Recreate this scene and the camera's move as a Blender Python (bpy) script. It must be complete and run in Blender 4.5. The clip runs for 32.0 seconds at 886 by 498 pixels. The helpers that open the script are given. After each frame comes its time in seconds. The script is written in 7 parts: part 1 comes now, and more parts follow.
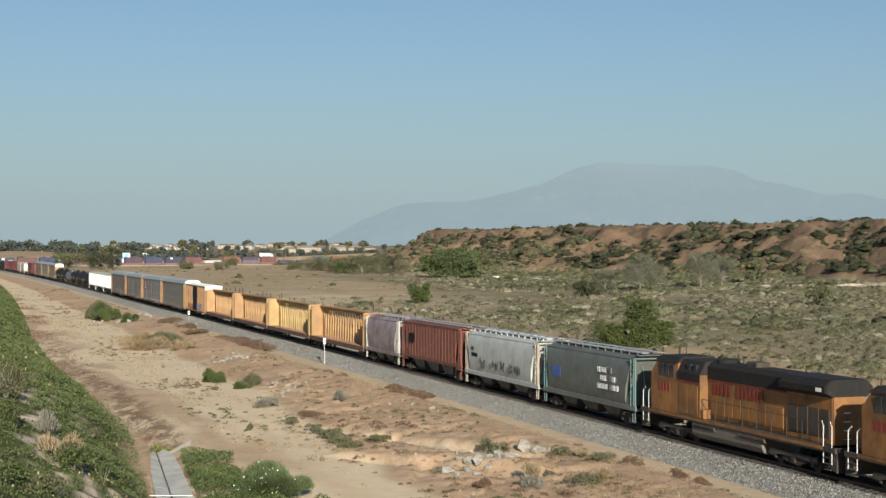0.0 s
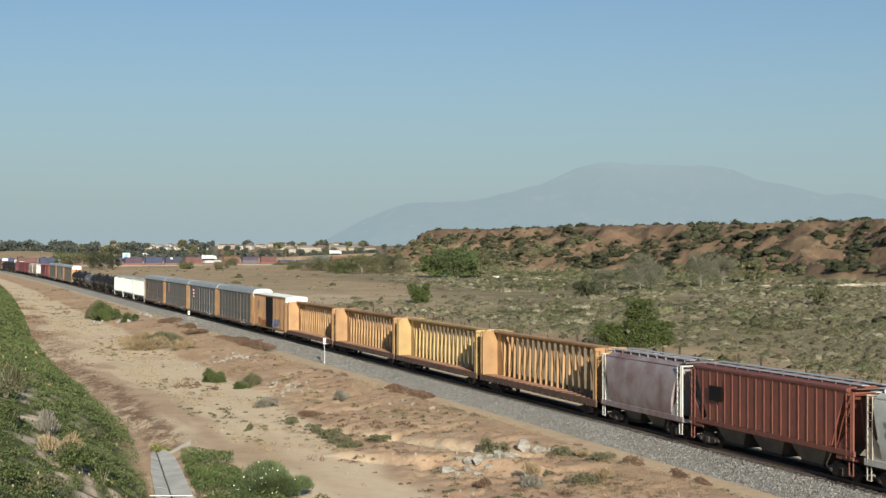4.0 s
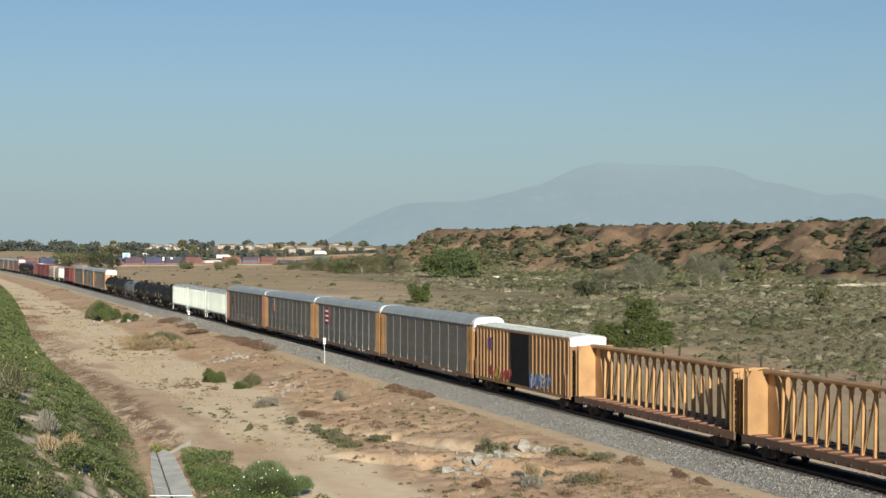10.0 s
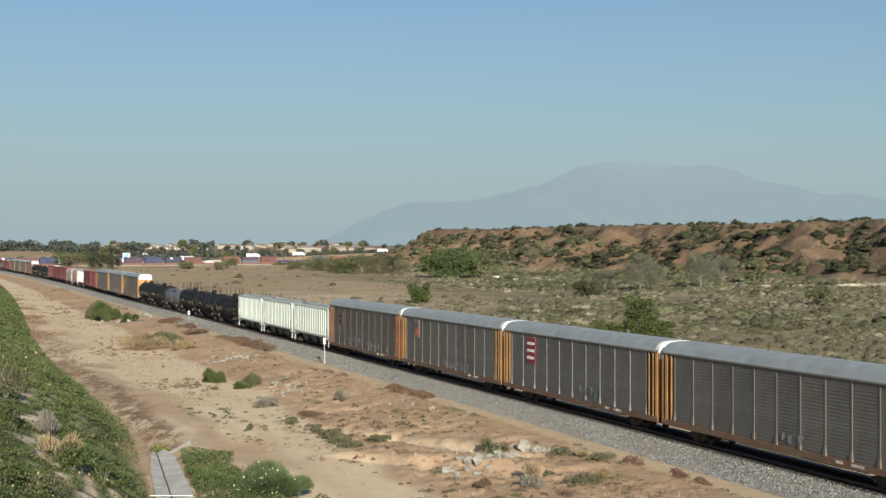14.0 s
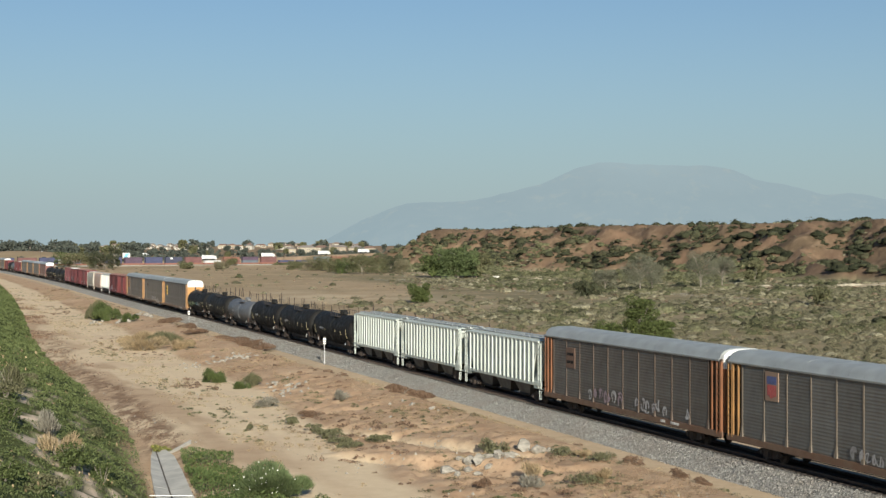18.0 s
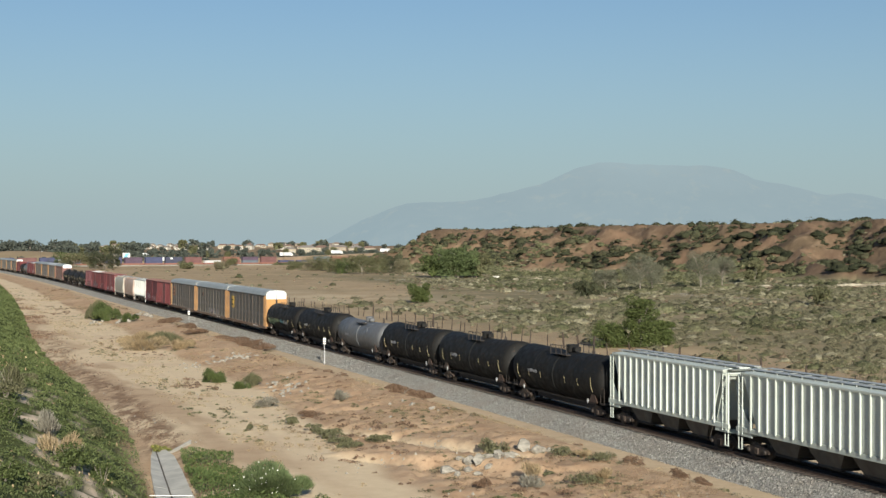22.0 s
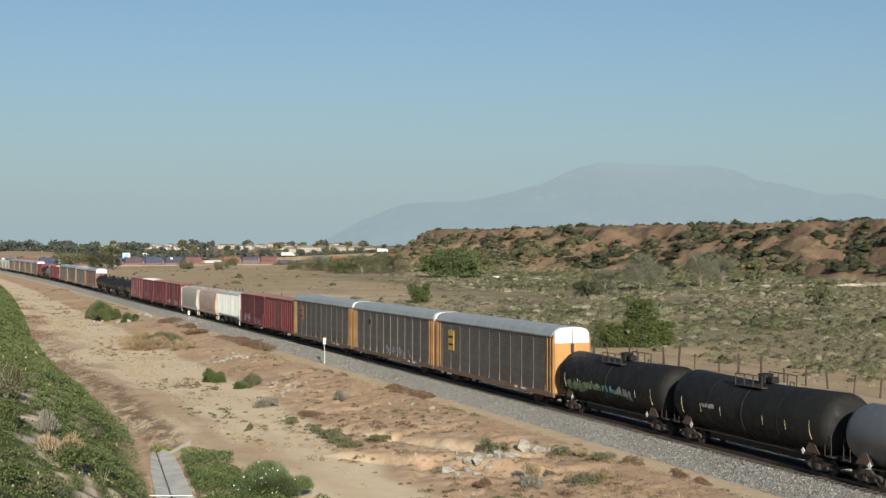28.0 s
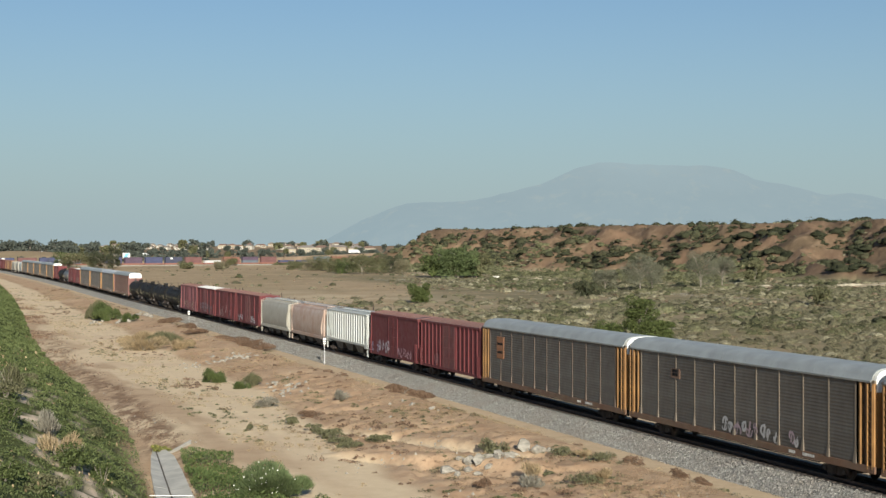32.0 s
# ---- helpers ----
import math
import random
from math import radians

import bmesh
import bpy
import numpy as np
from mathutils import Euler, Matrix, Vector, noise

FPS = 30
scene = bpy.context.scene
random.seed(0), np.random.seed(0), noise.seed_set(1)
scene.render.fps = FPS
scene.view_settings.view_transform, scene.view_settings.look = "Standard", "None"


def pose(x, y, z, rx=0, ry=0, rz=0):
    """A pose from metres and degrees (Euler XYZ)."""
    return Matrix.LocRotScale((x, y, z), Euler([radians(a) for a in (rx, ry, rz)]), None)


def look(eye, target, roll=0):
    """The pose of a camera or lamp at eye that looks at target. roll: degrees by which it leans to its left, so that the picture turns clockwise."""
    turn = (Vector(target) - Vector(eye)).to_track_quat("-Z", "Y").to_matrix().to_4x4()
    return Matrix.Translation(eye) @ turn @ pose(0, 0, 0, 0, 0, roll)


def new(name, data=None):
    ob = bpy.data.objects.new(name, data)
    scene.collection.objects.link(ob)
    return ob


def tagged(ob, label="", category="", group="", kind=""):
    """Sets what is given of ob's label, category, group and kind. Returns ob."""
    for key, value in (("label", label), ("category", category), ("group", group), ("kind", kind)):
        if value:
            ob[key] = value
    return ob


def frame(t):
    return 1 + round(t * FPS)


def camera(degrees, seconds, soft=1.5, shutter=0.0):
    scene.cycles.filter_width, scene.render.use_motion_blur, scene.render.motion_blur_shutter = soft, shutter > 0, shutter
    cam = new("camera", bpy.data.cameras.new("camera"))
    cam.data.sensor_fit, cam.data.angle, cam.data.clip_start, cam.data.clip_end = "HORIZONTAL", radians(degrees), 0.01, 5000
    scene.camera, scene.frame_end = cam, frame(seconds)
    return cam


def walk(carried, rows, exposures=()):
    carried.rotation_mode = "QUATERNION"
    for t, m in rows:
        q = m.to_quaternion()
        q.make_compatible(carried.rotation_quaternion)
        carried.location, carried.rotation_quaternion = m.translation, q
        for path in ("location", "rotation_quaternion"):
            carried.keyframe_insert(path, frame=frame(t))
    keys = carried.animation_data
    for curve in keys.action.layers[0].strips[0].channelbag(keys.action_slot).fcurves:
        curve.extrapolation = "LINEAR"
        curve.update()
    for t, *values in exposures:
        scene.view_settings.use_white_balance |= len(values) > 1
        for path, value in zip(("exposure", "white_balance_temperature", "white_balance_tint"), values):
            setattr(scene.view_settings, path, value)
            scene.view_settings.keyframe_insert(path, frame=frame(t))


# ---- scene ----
# Plan: x to the right, y away from the eye, z = 0 at the top of the rails.
FOCAL = 2700 / 784
EYE = (0.0, 0.0, 12.29)
cam = camera(2 * math.degrees(math.atan(1 / FOCAL)), 32.0, 1.45)
LOOK = look(EYE, (0.0, 2700.0, 12.29 - 4.7))
walk(cam, [(0, LOOK), (32, LOOK)])

# ---- sky, sun, exposure ----
SUN_EL, SUN_X, SUN_Y = radians(19), 0.17, -1.0
world = bpy.data.worlds.new("sky")
scene.world = world
world.use_nodes = True
wn = world.node_tree
sky = wn.nodes.new("ShaderNodeTexSky")
sky.sky_type, sky.sun_disc = "NISHITA", False
sky.sun_elevation, sky.sun_rotation = SUN_EL, math.atan2(SUN_X, SUN_Y)
sky.air_density, sky.dust_density, sky.ozone_density, sky.altitude = 1.0, 0.7, 3.0, 200
# dusty air: the clear sky fades to a pale haze towards the horizon
way = wn.nodes.new("ShaderNodeTexCoord")
split = wn.nodes.new("ShaderNodeSeparateXYZ")
wn.links.new(way.outputs["Generated"], split.inputs[0])
rise = wn.nodes.new("ShaderNodeMapRange")
rise.inputs["From Min"].default_value, rise.inputs["From Max"].default_value = 0.0, 0.36
rise.inputs["To Min"].default_value, rise.inputs["To Max"].default_value = 1.0, 0.0
wn.links.new(split.outputs["Z"], rise.inputs[0])
power = wn.nodes.new("ShaderNodeMath")
power.operation = "POWER"
wn.links.new(rise.outputs[0], power.inputs[0])
power.inputs[1].default_value = 2.6
haze = wn.nodes.new("ShaderNodeMix")
haze.data_type = "RGBA"
wn.links.new(power.outputs[0], haze.inputs[0])
clear = wn.nodes.new("ShaderNodeMix")
clear.data_type, clear.blend_type = "RGBA", "MULTIPLY"
clear.inputs[0].default_value = 1.0
clear.inputs[7].default_value = (0.885, 1.03, 1.13, 1)
wn.links.new(sky.outputs[0], clear.inputs[6])
wn.links.new(clear.outputs[2], haze.inputs[6])
haze.inputs[7].default_value = (4.48, 5.73, 6.18, 1)
wn.links.new(haze.outputs[2], wn.nodes["Background"].inputs[0])
wn.nodes["Background"].inputs[1].default_value = 0.056
sun = new("sun", bpy.data.lights.new("sun", "SUN"))
sun.data.energy, sun.data.angle, sun.data.color = 5.0, radians(0.53), (1.0, 0.96, 0.86)
sun.matrix_world = look((SUN_X * 100, SUN_Y * 100, 100 * math.tan(SUN_EL)), (0, 0, 0))
EXPOSURE = 0.5
scene.view_settings.exposure = EXPOSURE

# ---- the line of the track ----
ALPHA = math.atan(924 / 2700)
CA, SA = math.cos(ALPHA), math.sin(ALPHA)
X0 = 48.0 + 1.53 / CA          # where the centre line crosses y = 0
BEND, CURVE = 500.0, 0.000106   # straight to here, then a slow curve to the left


def on_track(s, w=0.0):
    """The place and heading at s metres up the line, w metres to its far side."""
    e = max(0.0, s - BEND)
    e = e if e < 1500 else 1500 + (e - 1500) * 0.2
    side = w - CURVE * e * e / 2
    slope = -CURVE * e
    return X0 - SA * s + CA * side, CA * s + SA * side, math.atan2(-CA - SA * slope, SA - CA * slope)


def track_coords(x, y):
    """Metres up the line and across it, for arrays of places (straight part's frame, bent with the line)."""
    dx = x - X0
    s = -SA * dx + CA * y
    w = CA * dx + SA * y
    e = np.clip(s - BEND, 0, 1500)
    return s, w + CURVE * e * e / 2


# ---- noise and heights ----
def lattice(ix, iy, seed):
    h = np.sin(ix * 127.1 + iy * 311.7 + seed * 74.7) * 43758.5453
    return h - np.floor(h)


def value(x, y, seed=0):
    ix, iy = np.floor(x), np.floor(y)
    fx, fy = x - ix, y - iy
    fx, fy = fx * fx * (3 - 2 * fx), fy * fy * (3 - 2 * fy)
    a, b = lattice(ix, iy, seed), lattice(ix + 1, iy, seed)
    c, d = lattice(ix, iy + 1, seed), lattice(ix + 1, iy + 1, seed)
    return (a + (b - a) * fx) * (1 - fy) + (c + (d - c) * fx) * fy


def fbm(x, y, octaves=4, seed=0):
    total, amp, norm = 0.0, 1.0, 0.0
    for k in range(octaves):
        total, norm = total + amp * value(x, y, seed + k), norm + amp
        x, y, amp = x * 2.03 + 11.3, y * 2.03 + 7.7, amp * 0.5
    return total / norm


def step(a, b, x):
    t = np.clip((x - a) / (b - a), 0, 1)
    return t * t * (3 - 2 * t)


def toe(s):
    """Foot of the planted bank, across the line."""
    return np.interp(s, (60, 101, 111, 131, 162, 190, 245, 320, 495, 700), (-36.8, -35.3, -34.4, -33.2, -33.1, -33.5, -32.2, -28.8, -22.4, -17.0))


def brow(s):
    """Edge of the haul road, where the rough slope up to the track begins."""
    return np.interp(s, (70, 100, 111, 122, 158, 240, 340, 600), (-20.0, -21.2, -20.6, -19.0, -17.6, -16.8, -16.0, -14.0))


def off_line(s, w, a, b):
    """Metres from the line between two places (s, w), and how far along it, 0 to 1."""
    ds, dw = b[0] - a[0], b[1] - a[1]
    ln = math.hypot(ds, dw)
    k = ((s - a[0]) * ds + (w - a[1]) * dw) / ln ** 2
    return ((s - a[0]) * dw - (w - a[1]) * ds) / ln, k


def wash_floor(s, w):
    """The pale floor of the little wash that cuts the foot of the slope."""
    d, k = off_line(s, w, (126, -19.6), (101, -12.6))
    d = d + 1.4 * (fbm(s / 4, w / 4, 3, 101) - 0.5)
    return step(1.25, 0.5, np.abs(d)) * step(-0.05, 0.1, k) * step(1.05, 0.9, k)


def spit(s, w):
    """The raw earth bank left standing between the wash and the haul road."""
    d, k = off_line(s, w, (111, -21.6), (96.5, -13.0))
    d = d + 0.9 * (fbm(s / 3, w / 3, 3, 103) - 0.5)
    return step(-1.7, -0.9, d) * step(1.5, 0.2, d) * step(-0.05, 0.12, k) * step(1.05, 0.9, k)


def height(x, y):
    x, y = np.asarray(x, float), np.asarray(y, float)
    s, w = track_coords(x, y)
    z = -1.15 + 0.5 * (fbm(x / 60, y / 60, 3, 5) - 0.5)
    # the rough slope that climbs from the haul road to the track
    edge = brow(s) + 1.6 * (fbm(s / 5, w * 0 + 2, 3, 105) - 0.5)
    strip = step(edge, edge + 1.5, w) * (1 - step(-9.0, -6.5, w))
    z += 0.75 * step(edge - 0.2, -7.0, w) * (1 - step(-6.8, -4.0, w))
    z += 0.16 * strip * step(340, 230, s)
    gully = np.abs(fbm(s / 7, w / 14, 3, 21) - 0.5) * 2
    z += strip * (0.30 * (fbm(s / 9, w / 5, 3, 9) - 0.42) - 0.22 * step(0.14, 0.0, gully) * step(-8.5, -11, w))
    cut = np.abs(fbm(s / 2.6, w / 2.6, 4, 107) - 0.5) * 2
    z -= 0.16 * step(0.12, 0.02, cut) * step(-9, -12, w) * step(brow(s) - 0.5, brow(s) + 1.5, w)
    z -= 0.35 * wash_floor(s, w)
    z += 0.42 * spit(s, w)
    # the planted bank on the near side
    up = np.clip(toe(s) - 1.2 * (fbm(s / 14, w * 0 + 3, 3, 2) - 0.5) - w, 0, 15)
    z += 0.5 * up + step(0, 2.5, up) * (0.55 * (fbm(x / 3.2, y / 3.2, 3, 8) - 0.4) + 0.5 * (fbm(x / 1.5, y / 2.4, 2, 109) - 0.5))
    # finer lumps and wheel ruts
    z += (0.12 + 0.88 * strip) * step(-26, -22, w) * (1 - step(-7, -5.5, w)) * 0.22 * (fbm(x / 0.8, y / 0.8, 4, 33) - 0.5)
    z -= 0.07 * step(0.55, 0.15, np.abs(w - brow(s) + 4.6 + 2.0 * (fbm(s / 30, s * 0, 2, 111) - 0.5))) + 0.07 * step(0.55, 0.15, np.abs(w - brow(s) + 6.6 + 2.0 * (fbm(s / 30, s * 0, 2, 111) - 0.5)))
    drain_x = -16.5 - 0.235 * (y - 90)
    near_drain = step(2.3, 1.25, np.abs(x - drain_x)) * step(74, 78, y) * step(106, 101, y)
    z = z * (1 - near_drain) - 1.16 * near_drain
    # track bed
    bed = 1 - step(5.5, 9.0, np.abs(w))
    z = z * (1 - bed) - 0.86 * bed
    # scrub flat and wash
    flat = step(20, 60, w)
    z += flat * (0.9 * (fbm(x / 16, y / 16, 3, 12) - 0.5))
    # the bluff and its plateau
    foot = 258 + 0.05 * (900 - np.clip(s, 0, 1300)) + 30 * (fbm(s / 62, s * 0 + 1.7, 3, 14) - 0.5)
    # spurs that run down aslant from the crest
    foot = foot - 46 * (fbm((s + 1.1 * w) / 58, w * 0 + 5.1, 2, 15) - 0.5)
    ridge = np.abs(fbm(x / 26, y / 85, 4, 17) - 0.5) * 2
    rill = np.abs(fbm(x / 10, y / 45, 3, 18) - 0.5) * 2
    run = np.clip((w - foot - 30 * (ridge - 0.35) - 15 * (rill - 0.3)) / 60, 0, 1)
    run2 = run * (0.75 + 0.25 * run) + 0.05 * np.sin(run * math.pi) * (fbm(x / 8, y / 8, 4, 19) - 0.5) * 7
    tail = 1 - step(1010, 1120, s + 50 * (fbm(w / 40, s * 0, 2, 23) - 0.5))
    apron = 1.8 * step(foot - 45, foot, w)
    z += tail * (apron + 22.3 * run2 + 1.0 * step(0.9, 1.0, run) * (fbm(x / 70, y / 70, 3, 25) - 0.5) * 3)
    # far rises under the town
    far = step(1320, 2050, y + 0.15 * x)
    z += (1 - tail * step(230, 330, w)) * far * (12.5 + 8 * (fbm(x / 260, y / 260, 3, 27) - 0.45))
    knoll = np.exp(-(((x + 395) / 75) ** 2 + ((y - 1420) / 80) ** 2))
    z += 9 * knoll
    z += step(900, 1150, y) * (1 - step(1180, 1330, y)) * 0.6
    return z


# ---- mesh helpers ----
class Geo:
    """Collects vertices and faces for one mesh."""

    def __init__(self):
        self.v, self.f = [], []

    def add(self, verts, faces):
        n = len(self.v)
        self.v += [tuple(p) for p in verts]
        self.f += [tuple(i + n for i in face) for face in faces]
        return self

    def box(self, x0, x1, y0, y1, z0, z1):
        return self.add([(x0, y0, z0), (x1, y0, z0), (x1, y1, z0), (x0, y1, z0), (x0, y0, z1), (x1, y0, z1), (x1, y1, z1), (x0, y1, z1)],
                        [(3, 2, 1, 0), (4, 5, 6, 7), (0, 1, 5, 4), (1, 2, 6, 5), (2, 3, 7, 6), (3, 0, 4, 7)])

    def chamfer(self, x0, x1, y0, y1, z0, z1, c=0.03):
        """A box with its four upright and eight level edges cut."""
        rings = []
        for z, d in ((z0, c), (z0 + c, 0), (z1 - c, 0), (z1, c)):
            a, b, e, g = x0 + d, x1 - d, y0 + d, y1 - d
            rings.append([(a + c, e, z), (b - c, e, z), (b, e + c, z), (b, g - c, z), (b - c, g, z), (a + c, g, z), (a, g - c, z), (a, e + c, z)])
        return self.loft(rings)

    def loft(self, rings, cap=True):
        n = len(rings[0])
        verts = [p for ring in rings for p in ring]
        faces = [(k * n + i, k * n + (i + 1) % n, (k + 1) * n + (i + 1) % n, (k + 1) * n + i) for k in range(len(rings) - 1) for i in range(n)]
        if cap:
            faces += [tuple(range(n))[::-1], tuple((len(rings) - 1) * n + i for i in range(n))]
        return self.add(verts, faces)

    def along_x(self, profile, x0, x1):
        """A (y, z) outline drawn out along x."""
        return self.loft([[(x0, y, z) for y, z in profile], [(x1, y, z) for y, z in profile]])

    def along_y(self, profile, y0, y1):
        """A (x, z) outline drawn out along y."""
        return self.loft([[(x, y0, z) for x, z in profile], [(x, y1, z) for x, z in profile]])

    def tube(self, points, r, n=6, r1=None):
        pts = [Vector(p) for p in points]
        rings = []
        for i, p in enumerate(pts):
            d = (pts[min(i + 1, len(pts) - 1)] - pts[max(i - 1, 0)]).normalized()
            a = d.orthogonal().normalized()
            b = d.cross(a)
            rr = r if r1 is None else r + (r1 - r) * i / (len(pts) - 1)
            rings.append([p + (a * math.cos(t) + b * math.sin(t)) * rr for t in (2 * math.pi * k / n for k in range(n))])
        return self.loft(rings)

    def lathe(self, profile, axis="y", n=20, at=(0, 0, 0)):
        """(offset along the axis, radius) turned about the axis."""
        rings = []
        for o, r in profile:
            ring = []
            for k in range(n):
                t = 2 * math.pi * k / n
                c, d = r * math.cos(t), r * math.sin(t)
                p = {"x": (o, c, d), "y": (c, o, d), "z": (c, d, o)}[axis]
                ring.append((p[0] + at[0], p[1] + at[1], p[2] + at[2]))
            rings.append(ring)
        return self.loft(rings)

    def mesh(self, name, mat, smooth=False):
        me = bpy.data.meshes.new(name)
        me.from_pydata(self.v, [], self.f)
        me.materials.append(mat)
        bm = bmesh.new()
        bm.from_mesh(me)
        bmesh.ops.recalc_face_normals(bm, faces=bm.faces)
        bm.to_mesh(me)
        bm.free()
        if smooth:
            me.shade_smooth()
            me.set_sharp_from_angle(angle=radians(38))
        return me


def part(name, geo, mat, parent, label="", at=(0, 0, 0), rz=0.0, smooth=False):
    """Links one mesh under a thing or a part; geo is a Geo or a finished mesh."""
    me = geo.mesh(name, mat, smooth) if isinstance(geo, Geo) else geo
    ob = new(name, me)
    ob.parent = parent
    ob.location, ob.rotation_euler = at, (0, 0, rz)
    return tagged(ob, label) if label else ob


def quads_mesh(name, verts, mat):
    """A mesh of loose quads from an array of shape (n, 4, 3)."""
    n = len(verts)
    me = bpy.data.meshes.new(name)
    me.vertices.add(n * 4)
    me.vertices.foreach_set("co", verts.reshape(-1).astype(np.float32))
    me.loops.add(n * 4)
    me.loops.foreach_set("vertex_index", np.arange(n * 4, dtype=np.int32))
    me.polygons.add(n)
    me.polygons.foreach_set("loop_start", np.arange(0, n * 4, 4, dtype=np.int32))
    me.polygons.foreach_set("loop_total", np.full(n, 4, dtype=np.int32))
    me.update(calc_edges=True)
    me.materials.append(mat)
    return me


def leaves(rng, centres, size, stretch=1.8):
    """Loose leaf quads of the given sizes, turned at random, round the centres."""
    n = len(centres)
    a = rng.normal(size=(n, 3))
    a /= np.linalg.norm(a, axis=1)[:, None]
    b = rng.normal(size=(n, 3))
    b -= (a * b).sum(1)[:, None] * a
    b /= np.linalg.norm(b, axis=1)[:, None]
    size = np.broadcast_to(np.asarray(size, float), (n,))
    a, b = a * (size * stretch / 2)[:, None], b * (size / 2)[:, None]
    return np.stack([centres - a, centres - b * 0.8, centres + a, centres + b * 0.8], axis=1)


def blob_points(rng, n, shell=0.55):
    """Points in the upper part of a unit ball, thicker towards its skin."""
    p = rng.normal(size=(n, 3))
    p /= np.linalg.norm(p, axis=1)[:, None]
    p *= (shell + (1 - shell) * rng.random(n) ** 0.6)[:, None]
    p[:, 2] = np.abs(p[:, 2]) * 1.0 - 0.12
    return p


# ---- materials ----
def nodes(name):
    mat = bpy.data.materials.new(name)
    mat.use_nodes = True
    nt = mat.node_tree
    return mat, nt, nt.nodes["Principled BSDF"]


def link(nt, a, b):
    nt.links.new(a, b)


def noise_node(nt, scale, detail=4, coord="Object", stretch=None, rough=0.55):
    tc = nt.nodes.new("ShaderNodeTexCoord")
    out = tc.outputs[coord]
    if stretch:
        mp = nt.nodes.new("ShaderNodeMapping")
        mp.inputs["Scale"].default_value = stretch
        link(nt, out, mp.inputs[0])
        out = mp.outputs[0]
    n = nt.nodes.new("ShaderNodeTexNoise")
    n.inputs["Scale"].default_value, n.inputs["Detail"].default_value, n.inputs["Roughness"].default_value = scale, detail, rough
    link(nt, out, n.inputs["Vector"])
    return n.outputs["Fac"]


def ramp(nt, fac, stops):
    r = nt.nodes.new("ShaderNodeValToRGB")
    el = r.color_ramp.elements
    while len(el) < len(stops):
        el.new(0.5)
    for e, (pos, col) in zip(el, stops):
        e.position, e.color = pos, (*col, 1) if len(col) == 3 else col
    link(nt, fac, r.inputs[0])
    return r.outputs[0]


def mixed(nt, fac, a, b, mode="MIX"):
    m = nt.nodes.new("ShaderNodeMix")
    m.data_type, m.blend_type = "RGBA", mode
    for sock, val in ((m.inputs[0], fac), (m.inputs[6], a), (m.inputs[7], b)):
        if isinstance(val, (int, float)):
            sock.default_value = val
        elif isinstance(val, tuple):
            sock.default_value = (*val, 1)
        else:
            link(nt, val, sock)
    return m.outputs[2]


def bump(nt, bsdf, fac, strength=0.3, dist=0.02):
    b = nt.nodes.new("ShaderNodeBump")
    b.inputs["Strength"].default_value, b.inputs["Distance"].default_value = strength, dist
    link(nt, fac, b.inputs["Height"])
    link(nt, b.outputs[0], bsdf.inputs["Normal"])


def grey(v):
    return (v, v, v)


MATS = {}


def paint(name, col, dirt=(0.16, 0.12, 0.08), amount=0.45, rough=0.55, metal=0.0, streak=0.5):
    """Weathered vehicle paint: blotches of dirt, rain streaks down the sides, small chips."""
    if name in MATS:
        return MATS[name]
    mat, nt, b = nodes(name)
    big = ramp(nt, noise_node(nt, 0.55, 5), [(0.38, grey(0)), (0.72, grey(amount))])
    run = ramp(nt, noise_node(nt, 2.2, 4, stretch=(1.6, 1.6, 0.12)), [(0.45, grey(0)), (0.75, grey(streak))])
    col_in = mixed(nt, big, col, dirt)
    col_in = mixed(nt, run, col_in, tuple(c * 0.6 + d * 0.3 for c, d in zip(col, dirt)))
    chips = ramp(nt, noise_node(nt, 7.0, 3), [(0.66, grey(0)), (0.70, grey(0.5))])
    col_in = mixed(nt, chips, col_in, (0.14, 0.075, 0.045))
    info = nt.nodes.new("ShaderNodeObjectInfo")
    tone = nt.nodes.new("ShaderNodeMapRange")
    tone.inputs["To Min"].default_value, tone.inputs["To Max"].default_value = 0.88, 1.1
    link(nt, info.outputs["Random"], tone.inputs[0])
    hsv = nt.nodes.new("ShaderNodeHueSaturation")
    link(nt, tone.outputs[0], hsv.inputs["Value"])
    link(nt, col_in, hsv.inputs["Color"])
    link(nt, hsv.outputs[0], b.inputs["Base Color"])
    b.inputs["Metallic"].default_value = metal
    link(nt, ramp(nt, noise_node(nt, 1.7, 4), [(0.3, grey(rough - 0.12)), (0.8, grey(min(1, rough + 0.25)))]), b.inputs["Roughness"])
    bump(nt, b, noise_node(nt, 14, 3), 0.12, 0.01)
    MATS[name] = mat
    return mat


def leaf_mat(name, dark, light, dry=None, scale=0.05):
    if name in MATS:
        return MATS[name]
    mat, nt, b = nodes(name)
    geo = nt.nodes.new("ShaderNodeNewGeometry")
    stops = [(0.0, dark), (0.7, light)] + ([(0.93, light), (1.0, dry)] if dry else [(1.0, light)])
    col = ramp(nt, geo.outputs["Random Per Island"], stops)
    patch = ramp(nt, noise_node(nt, scale, 3), [(0.3, grey(0.72)), (0.7, grey(1.15))])
    col = mixed(nt, 1.0, col, patch, "MULTIPLY")
    link(nt, col, b.inputs["Base Color"])
    b.inputs["Roughness"].default_value = 0.75
    b.inputs["Specular IOR Level"].default_value = 0.25
    MATS[name] = mat
    return mat


